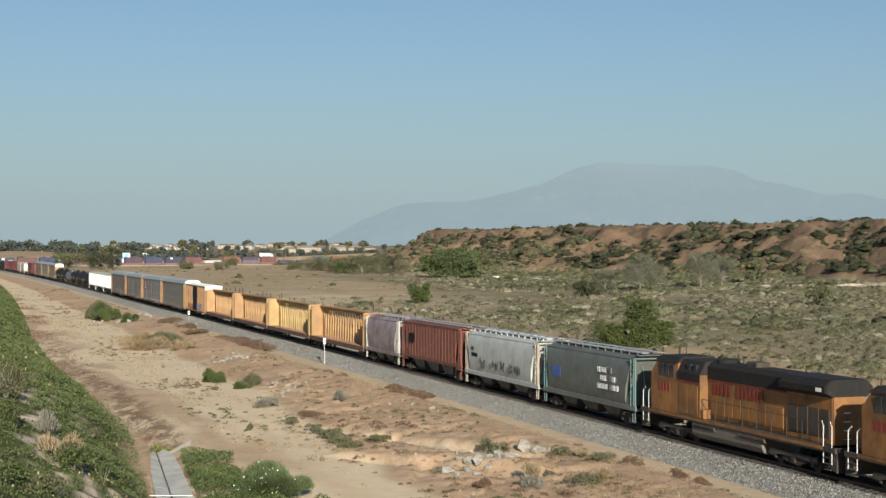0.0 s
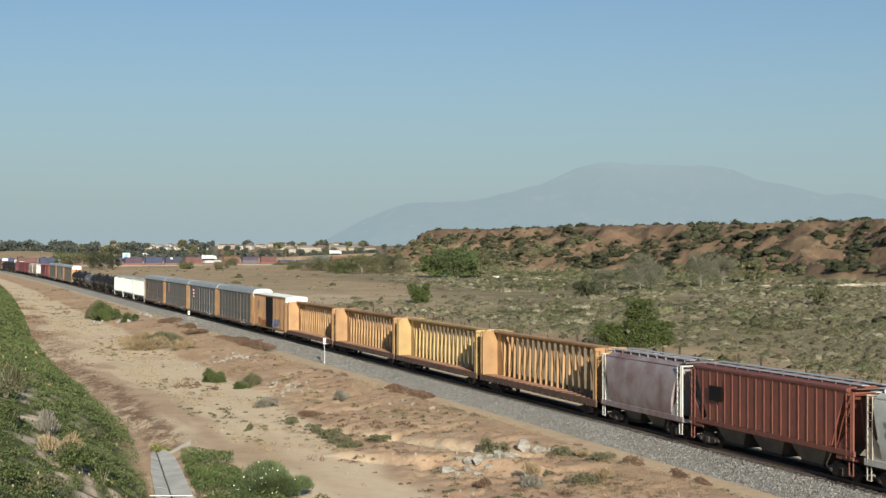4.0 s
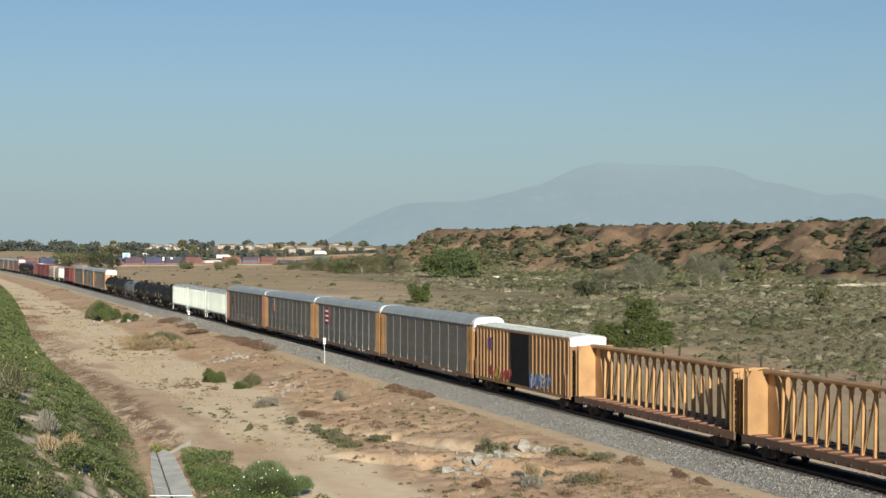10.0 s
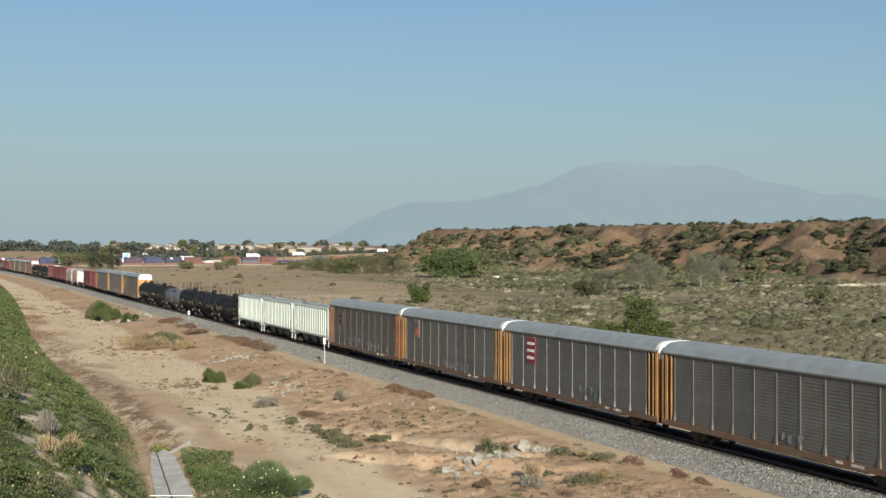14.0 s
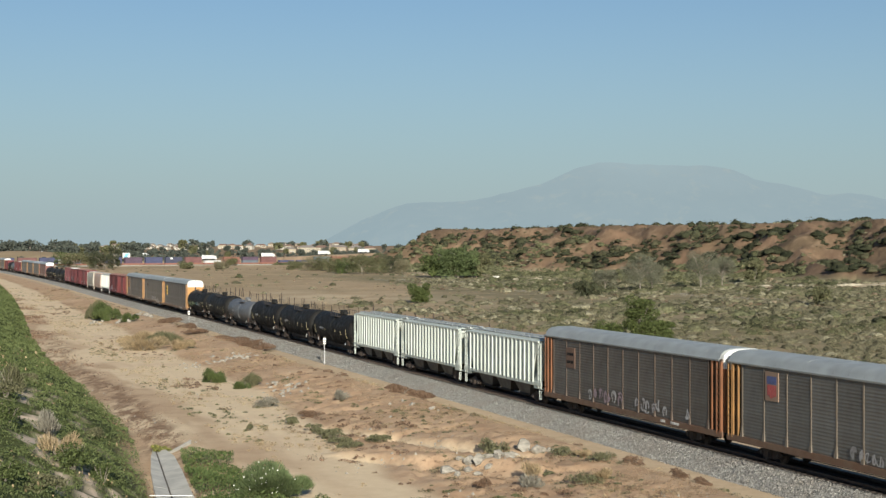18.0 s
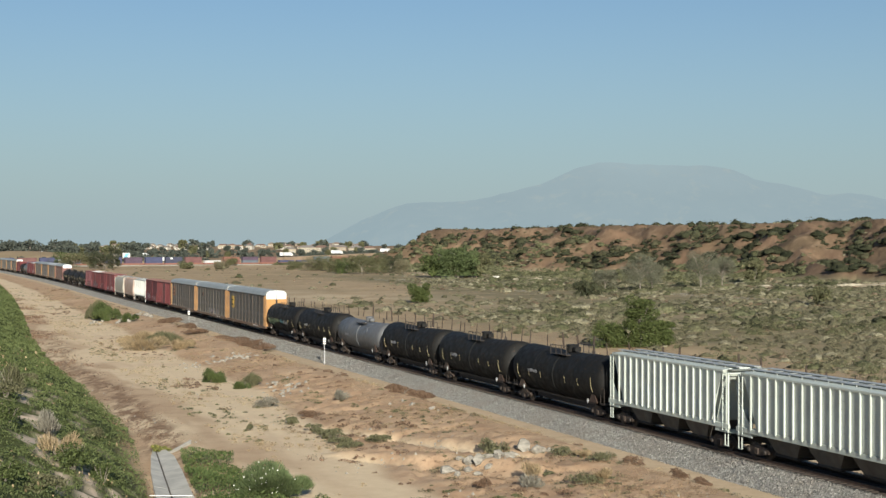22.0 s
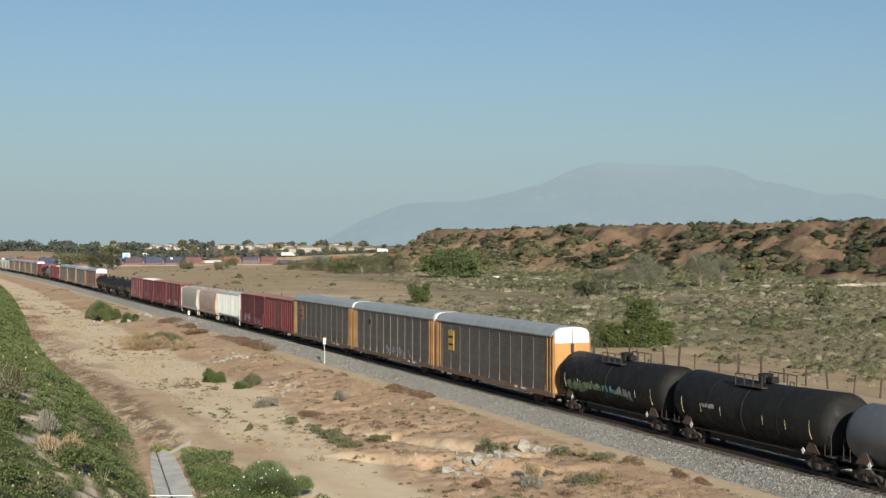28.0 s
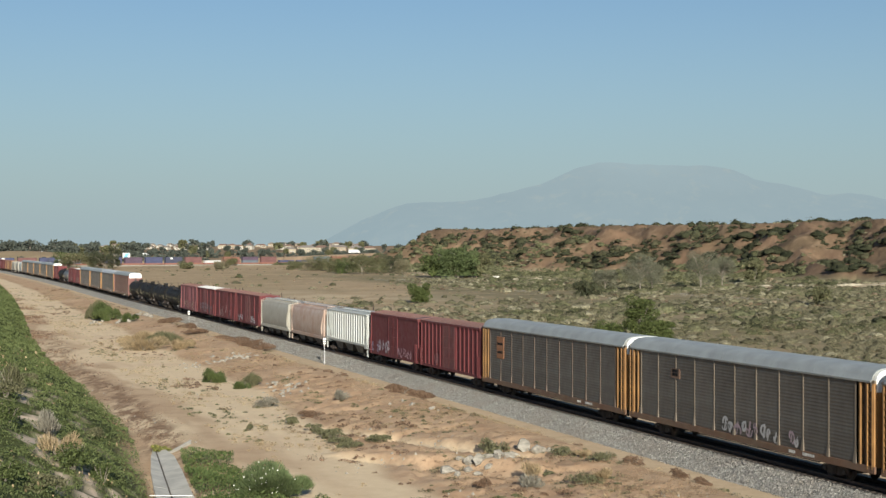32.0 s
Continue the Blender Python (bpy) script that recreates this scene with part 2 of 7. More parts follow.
def ground_mat():
    mat, nt, b = nodes("earth")

    def att(n):
        a = nt.nodes.new("ShaderNodeAttribute")
        a.attribute_name = n
        return a.outputs["Fac"]
    fine = noise_node(nt, 0.9, 8, rough=0.62)
    mid = noise_node(nt, 0.13, 6, rough=0.6)
    big = noise_node(nt, 0.02, 4)
    tan = mixed(nt, ramp(nt, mid, [(0.38, grey(0)), (0.62, grey(1))]), (0.520, 0.356, 0.222), (0.435, 0.284, 0.170))
    tan = mixed(nt, ramp(nt, fine, [(0.45, grey(0)), (0.70, grey(0.6))]), tan, (0.52, 0.385, 0.245))
    tan = mixed(nt, ramp(nt, noise_node(nt, 0.33, 6), [(0.58, grey(0)), (0.70, grey(0.55))]), tan, (0.30, 0.185, 0.115))
    tan = mixed(nt, ramp(nt, noise_node(nt, 0.6, 8, rough=0.7), [(0.50, grey(0)), (0.62, grey(0.55))]), tan, (0.36, 0.225, 0.135))
    tan = mixed(nt, ramp(nt, noise_node(nt, 3.4, 6, rough=0.75), [(0.54, grey(0)), (0.68, grey(0.5))]), tan, (0.29, 0.19, 0.115))
    road = mixed(nt, ramp(nt, fine, [(0.35, grey(0)), (0.7, grey(1))]), (0.735, 0.575, 0.375), (0.66, 0.50, 0.315))
    road = mixed(nt, ramp(nt, mid, [(0.5, grey(0)), (0.72, grey(0.5))]), road, (0.56, 0.39, 0.255))
    dry = mixed(nt, ramp(nt, mid, [(0.35, grey(0)), (0.65, grey(1))]), (0.45, 0.33, 0.20), (0.36, 0.26, 0.155))
    dry = mixed(nt, ramp(nt, big, [(0.45, grey(0)), (0.65, grey(0.7))]), dry, (0.29, 0.22, 0.125))
    scrub = mixed(nt, ramp(nt, mid, [(0.35, grey(0)), (0.7, grey(1))]), (0.245, 0.200, 0.114), (0.172, 0.150, 0.082))
    scrub = mixed(nt, ramp(nt, noise_node(nt, 0.05, 5), [(0.5, grey(0)), (0.66, grey(0.6))]), scrub, (0.34, 0.255, 0.155))
    cliff = mixed(nt, ramp(nt, noise_node(nt, 0.05, 6), [(0.35, grey(0)), (0.65, grey(1))]), (0.225, 0.142, 0.088), (0.145, 0.102, 0.063))
    cliff = mixed(nt, ramp(nt, noise_node(nt, 0.16, 6), [(0.5, grey(0)), (0.7, grey(0.7))]), cliff, (0.31, 0.215, 0.135))
    soil = mixed(nt, ramp(nt, fine, [(0.4, grey(0)), (0.65, grey(1))]), (0.06, 0.072, 0.024), (0.105, 0.115, 0.04))
    soil = mixed(nt, att("pale"), soil, (0.68, 0.53, 0.39))
    sand = (0.53, 0.42, 0.275)
    verge = mixed(nt, ramp(nt, fine, [(0.4, grey(0)), (0.65, grey(1))]), (0.59, 0.445, 0.285), (0.50, 0.37, 0.235))
    col = mixed(nt, att("road"), tan, road)
    litter = mixed(nt, ramp(nt, fine, [(0.4, grey(0)), (0.62, grey(1))]), (0.33, 0.215, 0.13), (0.20, 0.125, 0.075))
    strewn = nt.nodes.new("ShaderNodeMath")
    strewn.operation = "MULTIPLY"
    link(nt, ramp(nt, noise_node(nt, 0.75, 9, rough=0.7, stretch=(1.3, 0.28, 1)), [(0.42, grey(0)), (0.53, grey(1))]), strewn.inputs[0])
    link(nt, att("litter"), strewn.inputs[1])
    col = mixed(nt, strewn.outputs[0], col, litter)
    col = mixed(nt, att("verge"), col, verge)
    col = mixed(nt, att("dry"), col, dry)
    col = mixed(nt, att("scrub"), col, scrub)
    col = mixed(nt, att("sand"), col, sand)
    col = mixed(nt, att("cliff"), col, cliff)
    col = mixed(nt, att("bank"), col, soil)
    link(nt, col, b.inputs["Base Color"])
    b.inputs["Roughness"].default_value = 0.95
    b.inputs["Specular IOR Level"].default_value = 0.1
    # fine grit everywhere, coarse rills on the bluff
    coarse = nt.nodes.new("ShaderNodeMath")
    coarse.operation = "MULTIPLY"
    link(nt, noise_node(nt, 0.16, 8, rough=0.68, stretch=(1, 0.4, 1)), coarse.inputs[0])
    link(nt, att("cliff"), coarse.inputs[1])
    relief = nt.nodes.new("ShaderNodeMath")
    relief.operation = "MULTIPLY_ADD"
    link(nt, coarse.outputs[0], relief.inputs[0])
    relief.inputs[1].default_value = 34.0
    link(nt, noise_node(nt, 2.2, 8, rough=0.65), relief.inputs[2])
    bump(nt, b, relief.outputs[0], 0.5, 0.1)
    return mat


def gravel_mat():
    mat, nt, b = nodes("ballast stone")
    geo = nt.nodes.new("ShaderNodeNewGeometry")
    v = nt.nodes.new("ShaderNodeTexVoronoi")
    v.inputs["Scale"].default_value = 14
    tc = nt.nodes.new("ShaderNodeTexCoord")
    link(nt, tc.outputs["Object"], v.inputs["Vector"])
    bw = nt.nodes.new("ShaderNodeRGBToBW")
    link(nt, v.outputs["Color"], bw.inputs[0])
    col = ramp(nt, bw.outputs[0], [(0.1, (0.115, 0.107, 0.095)), (0.5, (0.31, 0.29, 0.25)), (0.9, (0.57, 0.54, 0.47))])
    col = mixed(nt, 0.5, col, ramp(nt, geo.outputs["Random Per Island"], [(0.0, (0.08, 0.074, 0.065)), (0.6, (0.35, 0.33, 0.285)), (1.0, (0.72, 0.69, 0.61))]))
    col = mixed(nt, ramp(nt, noise_node(nt, 0.25, 4), [(0.45, grey(0)), (0.75, grey(0.5))]), col, (0.30, 0.245, 0.19))
    link(nt, col, b.inputs["Base Color"])
    b.inputs["Roughness"].default_value = 0.9
    bump(nt, b, v.outputs["Distance"], 0.9, 0.08)
    return mat


def plain(name, col, rough=0.7, metal=0.0, var=0.25, scale=3.0):
    """A plain surface with slight mottling."""
    if name in MATS:
        return MATS[name]
    mat, nt, b = nodes(name)
    f = ramp(nt, noise_node(nt, scale, 5), [(0.3, grey(1 - var)), (0.7, grey(1 + var))])
    link(nt, mixed(nt, 1.0, col, f, "MULTIPLY"), b.inputs["Base Color"])
    b.inputs["Roughness"].default_value, b.inputs["Metallic"].default_value = rough, metal
    bump(nt, b, noise_node(nt, scale * 5, 3), 0.2, 0.01)
    MATS[name] = mat
    return mat


STEEL = plain("dusty dark steel", (0.034, 0.027, 0.022), 0.85, 0.0)
RUST = plain("rusty steel", (0.16, 0.075, 0.04), 0.85, 0.1)
RAIL = plain("worn rail", (0.12, 0.08, 0.06), 0.55, 0.5)
TIE = plain("weathered timber", (0.055, 0.04, 0.03), 0.9)
CONCRETE = plain("weathered concrete", (0.50, 0.47, 0.40), 0.9, 0, 0.2, 0.8)
ROCK = plain("pale broken rock", (0.265, 0.24, 0.195), 0.9, 0, 0.4, 2.2)
BARK = plain("grey bark", (0.22, 0.19, 0.15), 0.9, 0, 0.4, 2)
WHITE = plain("white paint", (0.78, 0.77, 0.72), 0.5, 0, 0.06)
YELLOW = plain("yellow reflector", (0.42, 0.36, 0.2), 0.5, 0, 0.1)
BLACKP = plain("black paint", (0.009, 0.009, 0.0095), 0.75, 0, 0.3)
BLACKP.node_tree.nodes["Principled BSDF"].inputs["Specular IOR Level"].default_value = 0.2
GLASS = nodes("dark cab glass")
GLASS[2].inputs["Base Color"].default_value = (0.03, 0.035, 0.04, 1)
GLASS[2].inputs["Roughness"].default_value = 0.08
GLASS = GLASS[0]
EARTH, GRAVEL = ground_mat(), gravel_mat()

# ---- ground ----
def graded(stops):
    """Marks from stop to stop, with the spacing given for each span."""
    out = []
    for (a, d), (b, _) in zip(stops, stops[1:]):
        out += list(np.arange(a, b - d * 0.3, d))
    return np.array(out + [stops[-1][0]])


sg = graded([(-200, 20), (20, 1.5), (70, 0.45), (165, 0.8), (230, 1.6), (420, 3.5), (1250, 8), (1500, 25), (2400, 150), (4900, 1)])
wg = graded([(-2600, 150), (-500, 30), (-140, 6), (-56, 0.7), (-38, 0.5), (-25, 0.3), (-4, 2), (12, 5), (90, 6), (235, 2.6), (345, 8), (460, 40), (900, 150), (3200, 1)])
SG, WG = np.meshgrid(sg, wg, indexing="ij")
e = np.clip(SG - BEND, 0, 1500)
WB = WG - CURVE * e * e / 2
GX, GY = X0 - SA * SG + CA * WB, CA * SG + SA * WB
GZ = height(GX, GY)
nr, nc = GX.shape
me = bpy.data.meshes.new("ground")
idx = np.arange(nr * nc).reshape(nr, nc)
quads = np.stack([idx[:-1, :-1], idx[:-1, 1:], idx[1:, 1:], idx[1:, :-1]], -1).reshape(-1, 4)
me.vertices.add(nr * nc)
me.vertices.foreach_set("co", np.stack([GX, GY, GZ], -1).reshape(-1).astype(np.float32))
me.loops.add(len(quads) * 4)
me.loops.foreach_set("vertex_index", quads.reshape(-1).astype(np.int32))
me.polygons.add(len(quads))
me.polygons.foreach_set("loop_start", np.arange(0, len(quads) * 4, 4, dtype=np.int32))
me.polygons.foreach_set("loop_total", np.full(len(quads), 4, dtype=np.int32))
me.update(calc_edges=True)
me.validate()
me.shade_smooth()
gs, gw = track_coords(GX, GY)
slope_run = np.clip(GZ + 1.0, 0, 30)


def bare_soil(x, y, s, w):
    """Streaks of washed soil that run down the bank."""
    streak = fbm((x + 0.2 * y) / 0.6, y / 5.0, 3, 77)
    return step(0.60, 0.65, streak) * step(-35.5, -38, w) * step(150, 105, s) * step(40, 62, s)


def dry_creek(x, y):
    """The pale bed of the wash across the flat."""
    off = np.abs(y - 497 - 14 * (fbm(x / 30, x * 0, 3, 48) - 0.5))
    return step(15, 7, off) * step(85, 104, x) * step(190, 165, x)


zone = {
    "road": np.clip(step(toe(gs) - 0.4, toe(gs) + 1.2, gw) * (1 - step(brow(gs) - 0.6, brow(gs) + 0.9, gw + 2.2 * (fbm(gs / 9, gw / 5, 3, 41) - 0.5))) * (1 - 0.75 * step(0.5, 0.62, fbm(gs / 16, gw / 3.4, 3, 113)) * step(-23, -27, gw)) + 0.9 * wash_floor(gs, gw) - spit(gs, gw), 0, 1),
    "pale": bare_soil(GX, GY, gs, gw),
    "litter": step(2.6, 0.5, np.abs(gw - toe(gs) - 2.4 - 3.5 * (fbm(gs / 13, gw * 0, 2, 82) - 0.5))) * step(330, 160, gs),
    "verge": step(-9.5, -6.0, gw + 2.4 * (fbm(gs / 9, gw / 4, 3, 47) - 0.5)),
    "dry": step(6, 12, gw),
    "scrub": step(36, 60, gw + 46 * (fbm(GX / 45, GY / 45, 4, 43) - 0.5) - 70 * step(280, 520, gs)) * (1 - step(640, 900, gs + 0.3 * gw)),
    "sand": step(0.62, 0.72, fbm(gs / 60, gw / 6, 3, 45)) * step(150, 175, gw) * (1 - step(195, 215, gw)) * (1 - step(700, 800, gs)) * 0.9 + 0.75 * np.exp(-((gs - 395) / 75) ** 2 - ((gw - 55) / 26) ** 2) * step(0.3, 0.55, fbm(GX / 14, GY / 14, 3, 46)) + 0.8 * dry_creek(GX, GY),
    "cliff": np.maximum(step(1.2, 3.0, slope_run) * step(200, 230, gw) * (1 - step(1150, 1250, gs)), 0.6 * step(1330, 1500, GY)),
    "bank": step(toe(gs) + 0.6, toe(gs) - 1.2, gw + 1.2 * (fbm(gs / 14, gw * 0 + 3, 3, 2) - 0.5)),
}
for key, val in zone.items():
    a = me.attributes.new(key, "FLOAT", "POINT")
    a.data.foreach_set("value", val.reshape(-1).astype(np.float32))
me.materials.append(EARTH)
ground = tagged(new("ground", me), "dry tan earth, pale dirt road, scrubby flat and eroded bluff", "ground", kind="structure")


def wash_bank(x0, x1, y0, rise, seed):
    """The pale cut bank along the far side of the dry wash."""
    rng = np.random.default_rng(seed)
    xs = np.arange(x0, x1, 0.8)
    ys = y0 + 9 * (fbm(xs / 14, xs * 0, 3, seed) - 0.5)
    zs = height(xs, ys)
    tops = zs + rise * np.clip(2.6 * (fbm(xs / 4, xs * 0 + 2, 4, seed + 3) - 0.40), 0.0, 1.0)
    g = Geo()
    g.loft([[(x, y - 1.0 + jog, z - 0.3), (x, y - 0.2 + jog, z - 0.05 + 0.55 * (h - z)), (x, y + jog, h), (x, y + 3.0, h - 0.05), (x, y + 5.0, z - 0.4)] for x, y, z, h, jog in zip(xs, ys, zs, tops, rng.uniform(-0.35, 0.35, len(xs)))])
    tagged(new("wash_bank", g.mesh("wash_bank", plain("pale wash sand", (0.36, 0.315, 0.23), 0.95, 0, 0.4, 0.5))), "pale sandy cut bank along the dry wash", "bank", kind="structure")


wash_bank(104, 152, 506, 0.9, 121)
wash_bank(17, 43, 598, 1.2, 125)

# ---- distant mountain ----
def mountain():
    mat, nt, b = nodes("hazy mountain")
    # the slope glows; distance haze is painted into its pale blue-grey
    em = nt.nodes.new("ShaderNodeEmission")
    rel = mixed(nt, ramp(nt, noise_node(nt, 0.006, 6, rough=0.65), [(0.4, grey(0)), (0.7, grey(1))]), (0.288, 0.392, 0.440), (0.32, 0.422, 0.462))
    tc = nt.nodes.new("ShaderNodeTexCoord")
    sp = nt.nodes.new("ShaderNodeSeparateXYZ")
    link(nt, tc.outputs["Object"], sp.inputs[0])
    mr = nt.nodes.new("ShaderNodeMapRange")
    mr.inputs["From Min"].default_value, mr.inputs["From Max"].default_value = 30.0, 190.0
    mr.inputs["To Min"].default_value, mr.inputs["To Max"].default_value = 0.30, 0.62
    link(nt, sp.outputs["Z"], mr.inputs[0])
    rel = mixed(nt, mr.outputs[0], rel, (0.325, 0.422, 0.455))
    # cloud over the summit, painted as a paler colour near the crest
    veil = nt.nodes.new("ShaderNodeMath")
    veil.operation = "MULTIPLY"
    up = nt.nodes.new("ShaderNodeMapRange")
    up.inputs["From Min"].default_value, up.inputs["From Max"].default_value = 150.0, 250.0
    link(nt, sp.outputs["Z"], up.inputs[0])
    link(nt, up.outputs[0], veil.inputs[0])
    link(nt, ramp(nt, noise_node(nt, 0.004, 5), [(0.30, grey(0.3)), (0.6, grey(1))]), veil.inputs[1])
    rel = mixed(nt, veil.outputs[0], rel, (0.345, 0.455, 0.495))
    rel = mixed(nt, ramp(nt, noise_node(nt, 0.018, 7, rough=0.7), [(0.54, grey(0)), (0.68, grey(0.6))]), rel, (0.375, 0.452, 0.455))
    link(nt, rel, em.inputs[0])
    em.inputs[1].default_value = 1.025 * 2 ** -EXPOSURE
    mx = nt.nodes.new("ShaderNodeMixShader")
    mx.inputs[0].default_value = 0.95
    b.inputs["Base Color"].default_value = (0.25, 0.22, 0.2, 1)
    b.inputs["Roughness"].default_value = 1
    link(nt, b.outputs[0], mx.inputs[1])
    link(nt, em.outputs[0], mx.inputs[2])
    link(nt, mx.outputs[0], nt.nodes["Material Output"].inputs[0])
    d = 4300.0
    crest = [(540, 437), (580, 424), (640, 392), (720, 361), (800, 357), (870, 350), (960, 326), (1000, 306), (1032, 293), (1060, 288), (1130, 292), (1240, 293), (1300, 303), (1335, 318), (1385, 327), (1460, 345), (1500, 341), (1568, 352), (1700, 365), (1900, 400), (2100, 437)]
    cx = np.array([(a - 784) / 2700 * d for a, _ in crest])
    cz = np.array([(437 - bb) / 2700 * d for _, bb in crest]) + 12
    n, m = 220, 26
    xs = np.linspace(cx[0], cx[-1], n)
    zs = np.interp(xs, cx, cz)
    zs = zs + 13 * (fbm(xs / 70, xs * 0, 5, 51) - 0.5) * np.clip(zs / 80, 0, 1)
    t = np.linspace(0, 1, m)
    X, T = np.meshgrid(xs, t)
    Z = zs[None, :] * T - 10 * (1 - T)
    Y = d - (1 - T) * 420 * np.clip(zs[None, :] / 160, 0.2, 1) - 60 * (np.abs(fbm(X / 130, T * 2, 4, 53) - 0.5)) * (1 - T) * 4
    idx = np.arange(n * m).reshape(m, n)
    q = np.stack([idx[:-1, :-1], idx[:-1, 1:], idx[1:, 1:], idx[1:, :-1]], -1).reshape(-1, 4)
    me = bpy.data.meshes.new("mountain")
    me.from_pydata(np.stack([X, Y, Z], -1).reshape(-1, 3).tolist(), [], q.tolist())
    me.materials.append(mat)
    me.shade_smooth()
    tagged(new("backdrop_mountain", me), "blue-grey mountain range with haze painted into its colour", "mountain", kind="structure")


mountain()

# ---- track ----
def swept(profile, s_marks):
    """A (w, z) outline swept along the line."""
    g = Geo()
    rings = []
    for s in s_marks:
        ring = []
        for w, z in profile:
            x, y, _ = on_track(s, w)
            ring.append((x, y, z))
        rings.append(ring)
    return g.loft(rings)


MARKS = list(np.arange(-150, 500, 25.0)) + list(np.arange(500, 1650, 20.0))
bed_ob = tagged(new("ballast_bed", swept([(-4.75, -1.02), (-1.95, -0.24), (1.95, -0.24), (4.75, -1.02), (4.9, -1.6), (-4.9, -1.6)], MARKS).mesh("ballast_bed", GRAVEL)),
                "grey crushed-stone ballast bed under the railway track", "ballast", kind="structure")
# the crown between the sleepers is coloured darker than the shoulders
DARK_STONE = plain("oil-stained ballast", (0.045, 0.038, 0.031), 0.9, 0, 0.35, 9.0)
tagged(new("ballast_crown", swept([(-1.62, -0.30), (-1.50, -0.205), (1.50, -0.205), (1.62, -0.30)], MARKS).mesh("ballast_crown", DARK_STONE)), "dark brown-black ballast between the sleepers", "ballast", kind="structure")
track = tagged(new("track", None), "single railway track of worn steel rails on timber sleepers", "railway track", kind="structure")
for side in (-0.755, 0.755):
    part("rail", swept([(side - 0.07, -0.17), (side - 0.07, -0.155), (side - 0.012, -0.13), (side - 0.012, -0.05), (side - 0.036, -0.04), (side - 0.036, -0.002), (side + 0.036, -0.002), (side + 0.036, -0.04), (side + 0.012, -0.05), (side + 0.012, -0.13), (side + 0.07, -0.155), (side + 0.07, -0.17)], MARKS), RAIL, track)
g = Geo()
rng = np.random.default_rng(3)
for s in np.arange(40, 520, 0.58):
    x, y, a = on_track(s)
    c, d = math.cos(a), math.sin(a)
    half, wd = 1.3 + rng.uniform(-0.04, 0.04), 0.115
    pts = [(x + c * u - d * t, y + d * u + c * t) for u, t in ((-wd, -half), (wd, -half), (wd, half), (-wd, half))]
    g.loft([[(px_, py_, -0.33) for px_, py_ in pts], [(px_, py_, -0.165) for px_, py_ in pts]])
tagged(part("sleepers", g, TIE, track), kind="stuff")


def stones():
    """Loose crushed stones over the ballast shoulder."""
    rng = np.random.default_rng(5)
    n = 85000
    s = 55 + 260 * rng.random(n) ** 1.6
    w = np.where(rng.random(n) < 0.86, -rng.uniform(1.3, 5.0, n), rng.uniform(1.6, 4.8, n))
    z = np.where(np.abs(w) < 1.95, -0.24, -0.24 - (np.abs(w) - 1.95) * 0.2786)
    z = np.where(np.abs(w) > 4.75, -1.02, z)
    x, y = X0 - SA * s + CA * w, CA * s + SA * w
    size = rng.uniform(0.035, 0.09, n) * np.where(s > 180, 1.4, 1.0)
    c = np.stack([x, y, z + size * 0.25], -1)
    # each stone is a small tilted pyramid of four faces
    ang = rng.random(n) * 6.28
    base = [c + np.stack([np.cos(ang + k * 2.094) * size, np.sin(ang + k * 2.094) * size, -size * 0.45 + rng.uniform(-0.02, 0.02, n)], -1) for k in range(3)]
    top = c + np.stack([rng.uniform(-0.4, 0.4, n) * size, rng.uniform(-0.4, 0.4, n) * size, size * rng.uniform(0.4, 0.9, n)], -1)
    v = np.stack([*base, top], 1).reshape(-1, 3)
    k = np.arange(n)[:, None] * 4
    f = np.concatenate([k + [[0, 1, 3]], k + [[1, 2, 3]], k + [[2, 0, 3]]])
    me = bpy.data.meshes.new("loose_stones")
    me.vertices.add(len(v))
    me.vertices.foreach_set("co", v.reshape(-1).astype(np.float32))
    me.loops.add(len(f) * 3)
    me.loops.foreach_set("vertex_index", f.reshape(-1).astype(np.int32))
    me.polygons.add(len(f))
    me.polygons.foreach_set("loop_start", np.arange(0, len(f) * 3, 3, dtype=np.int32))
    me.polygons.foreach_set("loop_total", np.full(len(f), 3, dtype=np.int32))
    me.update(calc_edges=True)
    me.materials.append(GRAVEL)
    tagged(new("ballast_stones", me), "loose grey crushed stones on the ballast shoulder", "gravel", kind="stuff")


stones()

# ---- rolling stock: shared parts ----
# A car's own space: x forward, y to its left, z up from the rail head; the side seen is y < 0.
SHARED = {}


def shared(key, make):
    if key not in SHARED:
        SHARED[key] = make()
    return SHARED[key]


def sideframe_mesh():
    out = [(-1.3, 0.50), (-1.12, 0.64), (-0.62, 0.68), (-0.4, 0.84), (0.4, 0.84), (0.62, 0.68), (1.12, 0.64), (1.3, 0.50), (1.22, 0.36), (0.98, 0.36), (0.5, 0.20), (-0.5, 0.20), (-0.98, 0.36), (-1.22, 0.36)]
    g = Geo().along_y(out, -0.09, 0.09)
    g.box(-0.2, 0.2, -0.14, 0.14, 0.3, 0.62)
    for x in (-0.13, 0.0, 0.13):
        g.lathe([(0.28, 0.055), (0.6, 0.055)], "z", 6, (x, -0.12, 0))
    return g.mesh("sideframe", plain("brown truck steel", (0.062, 0.044, 0.033), 0.85, 0.1))


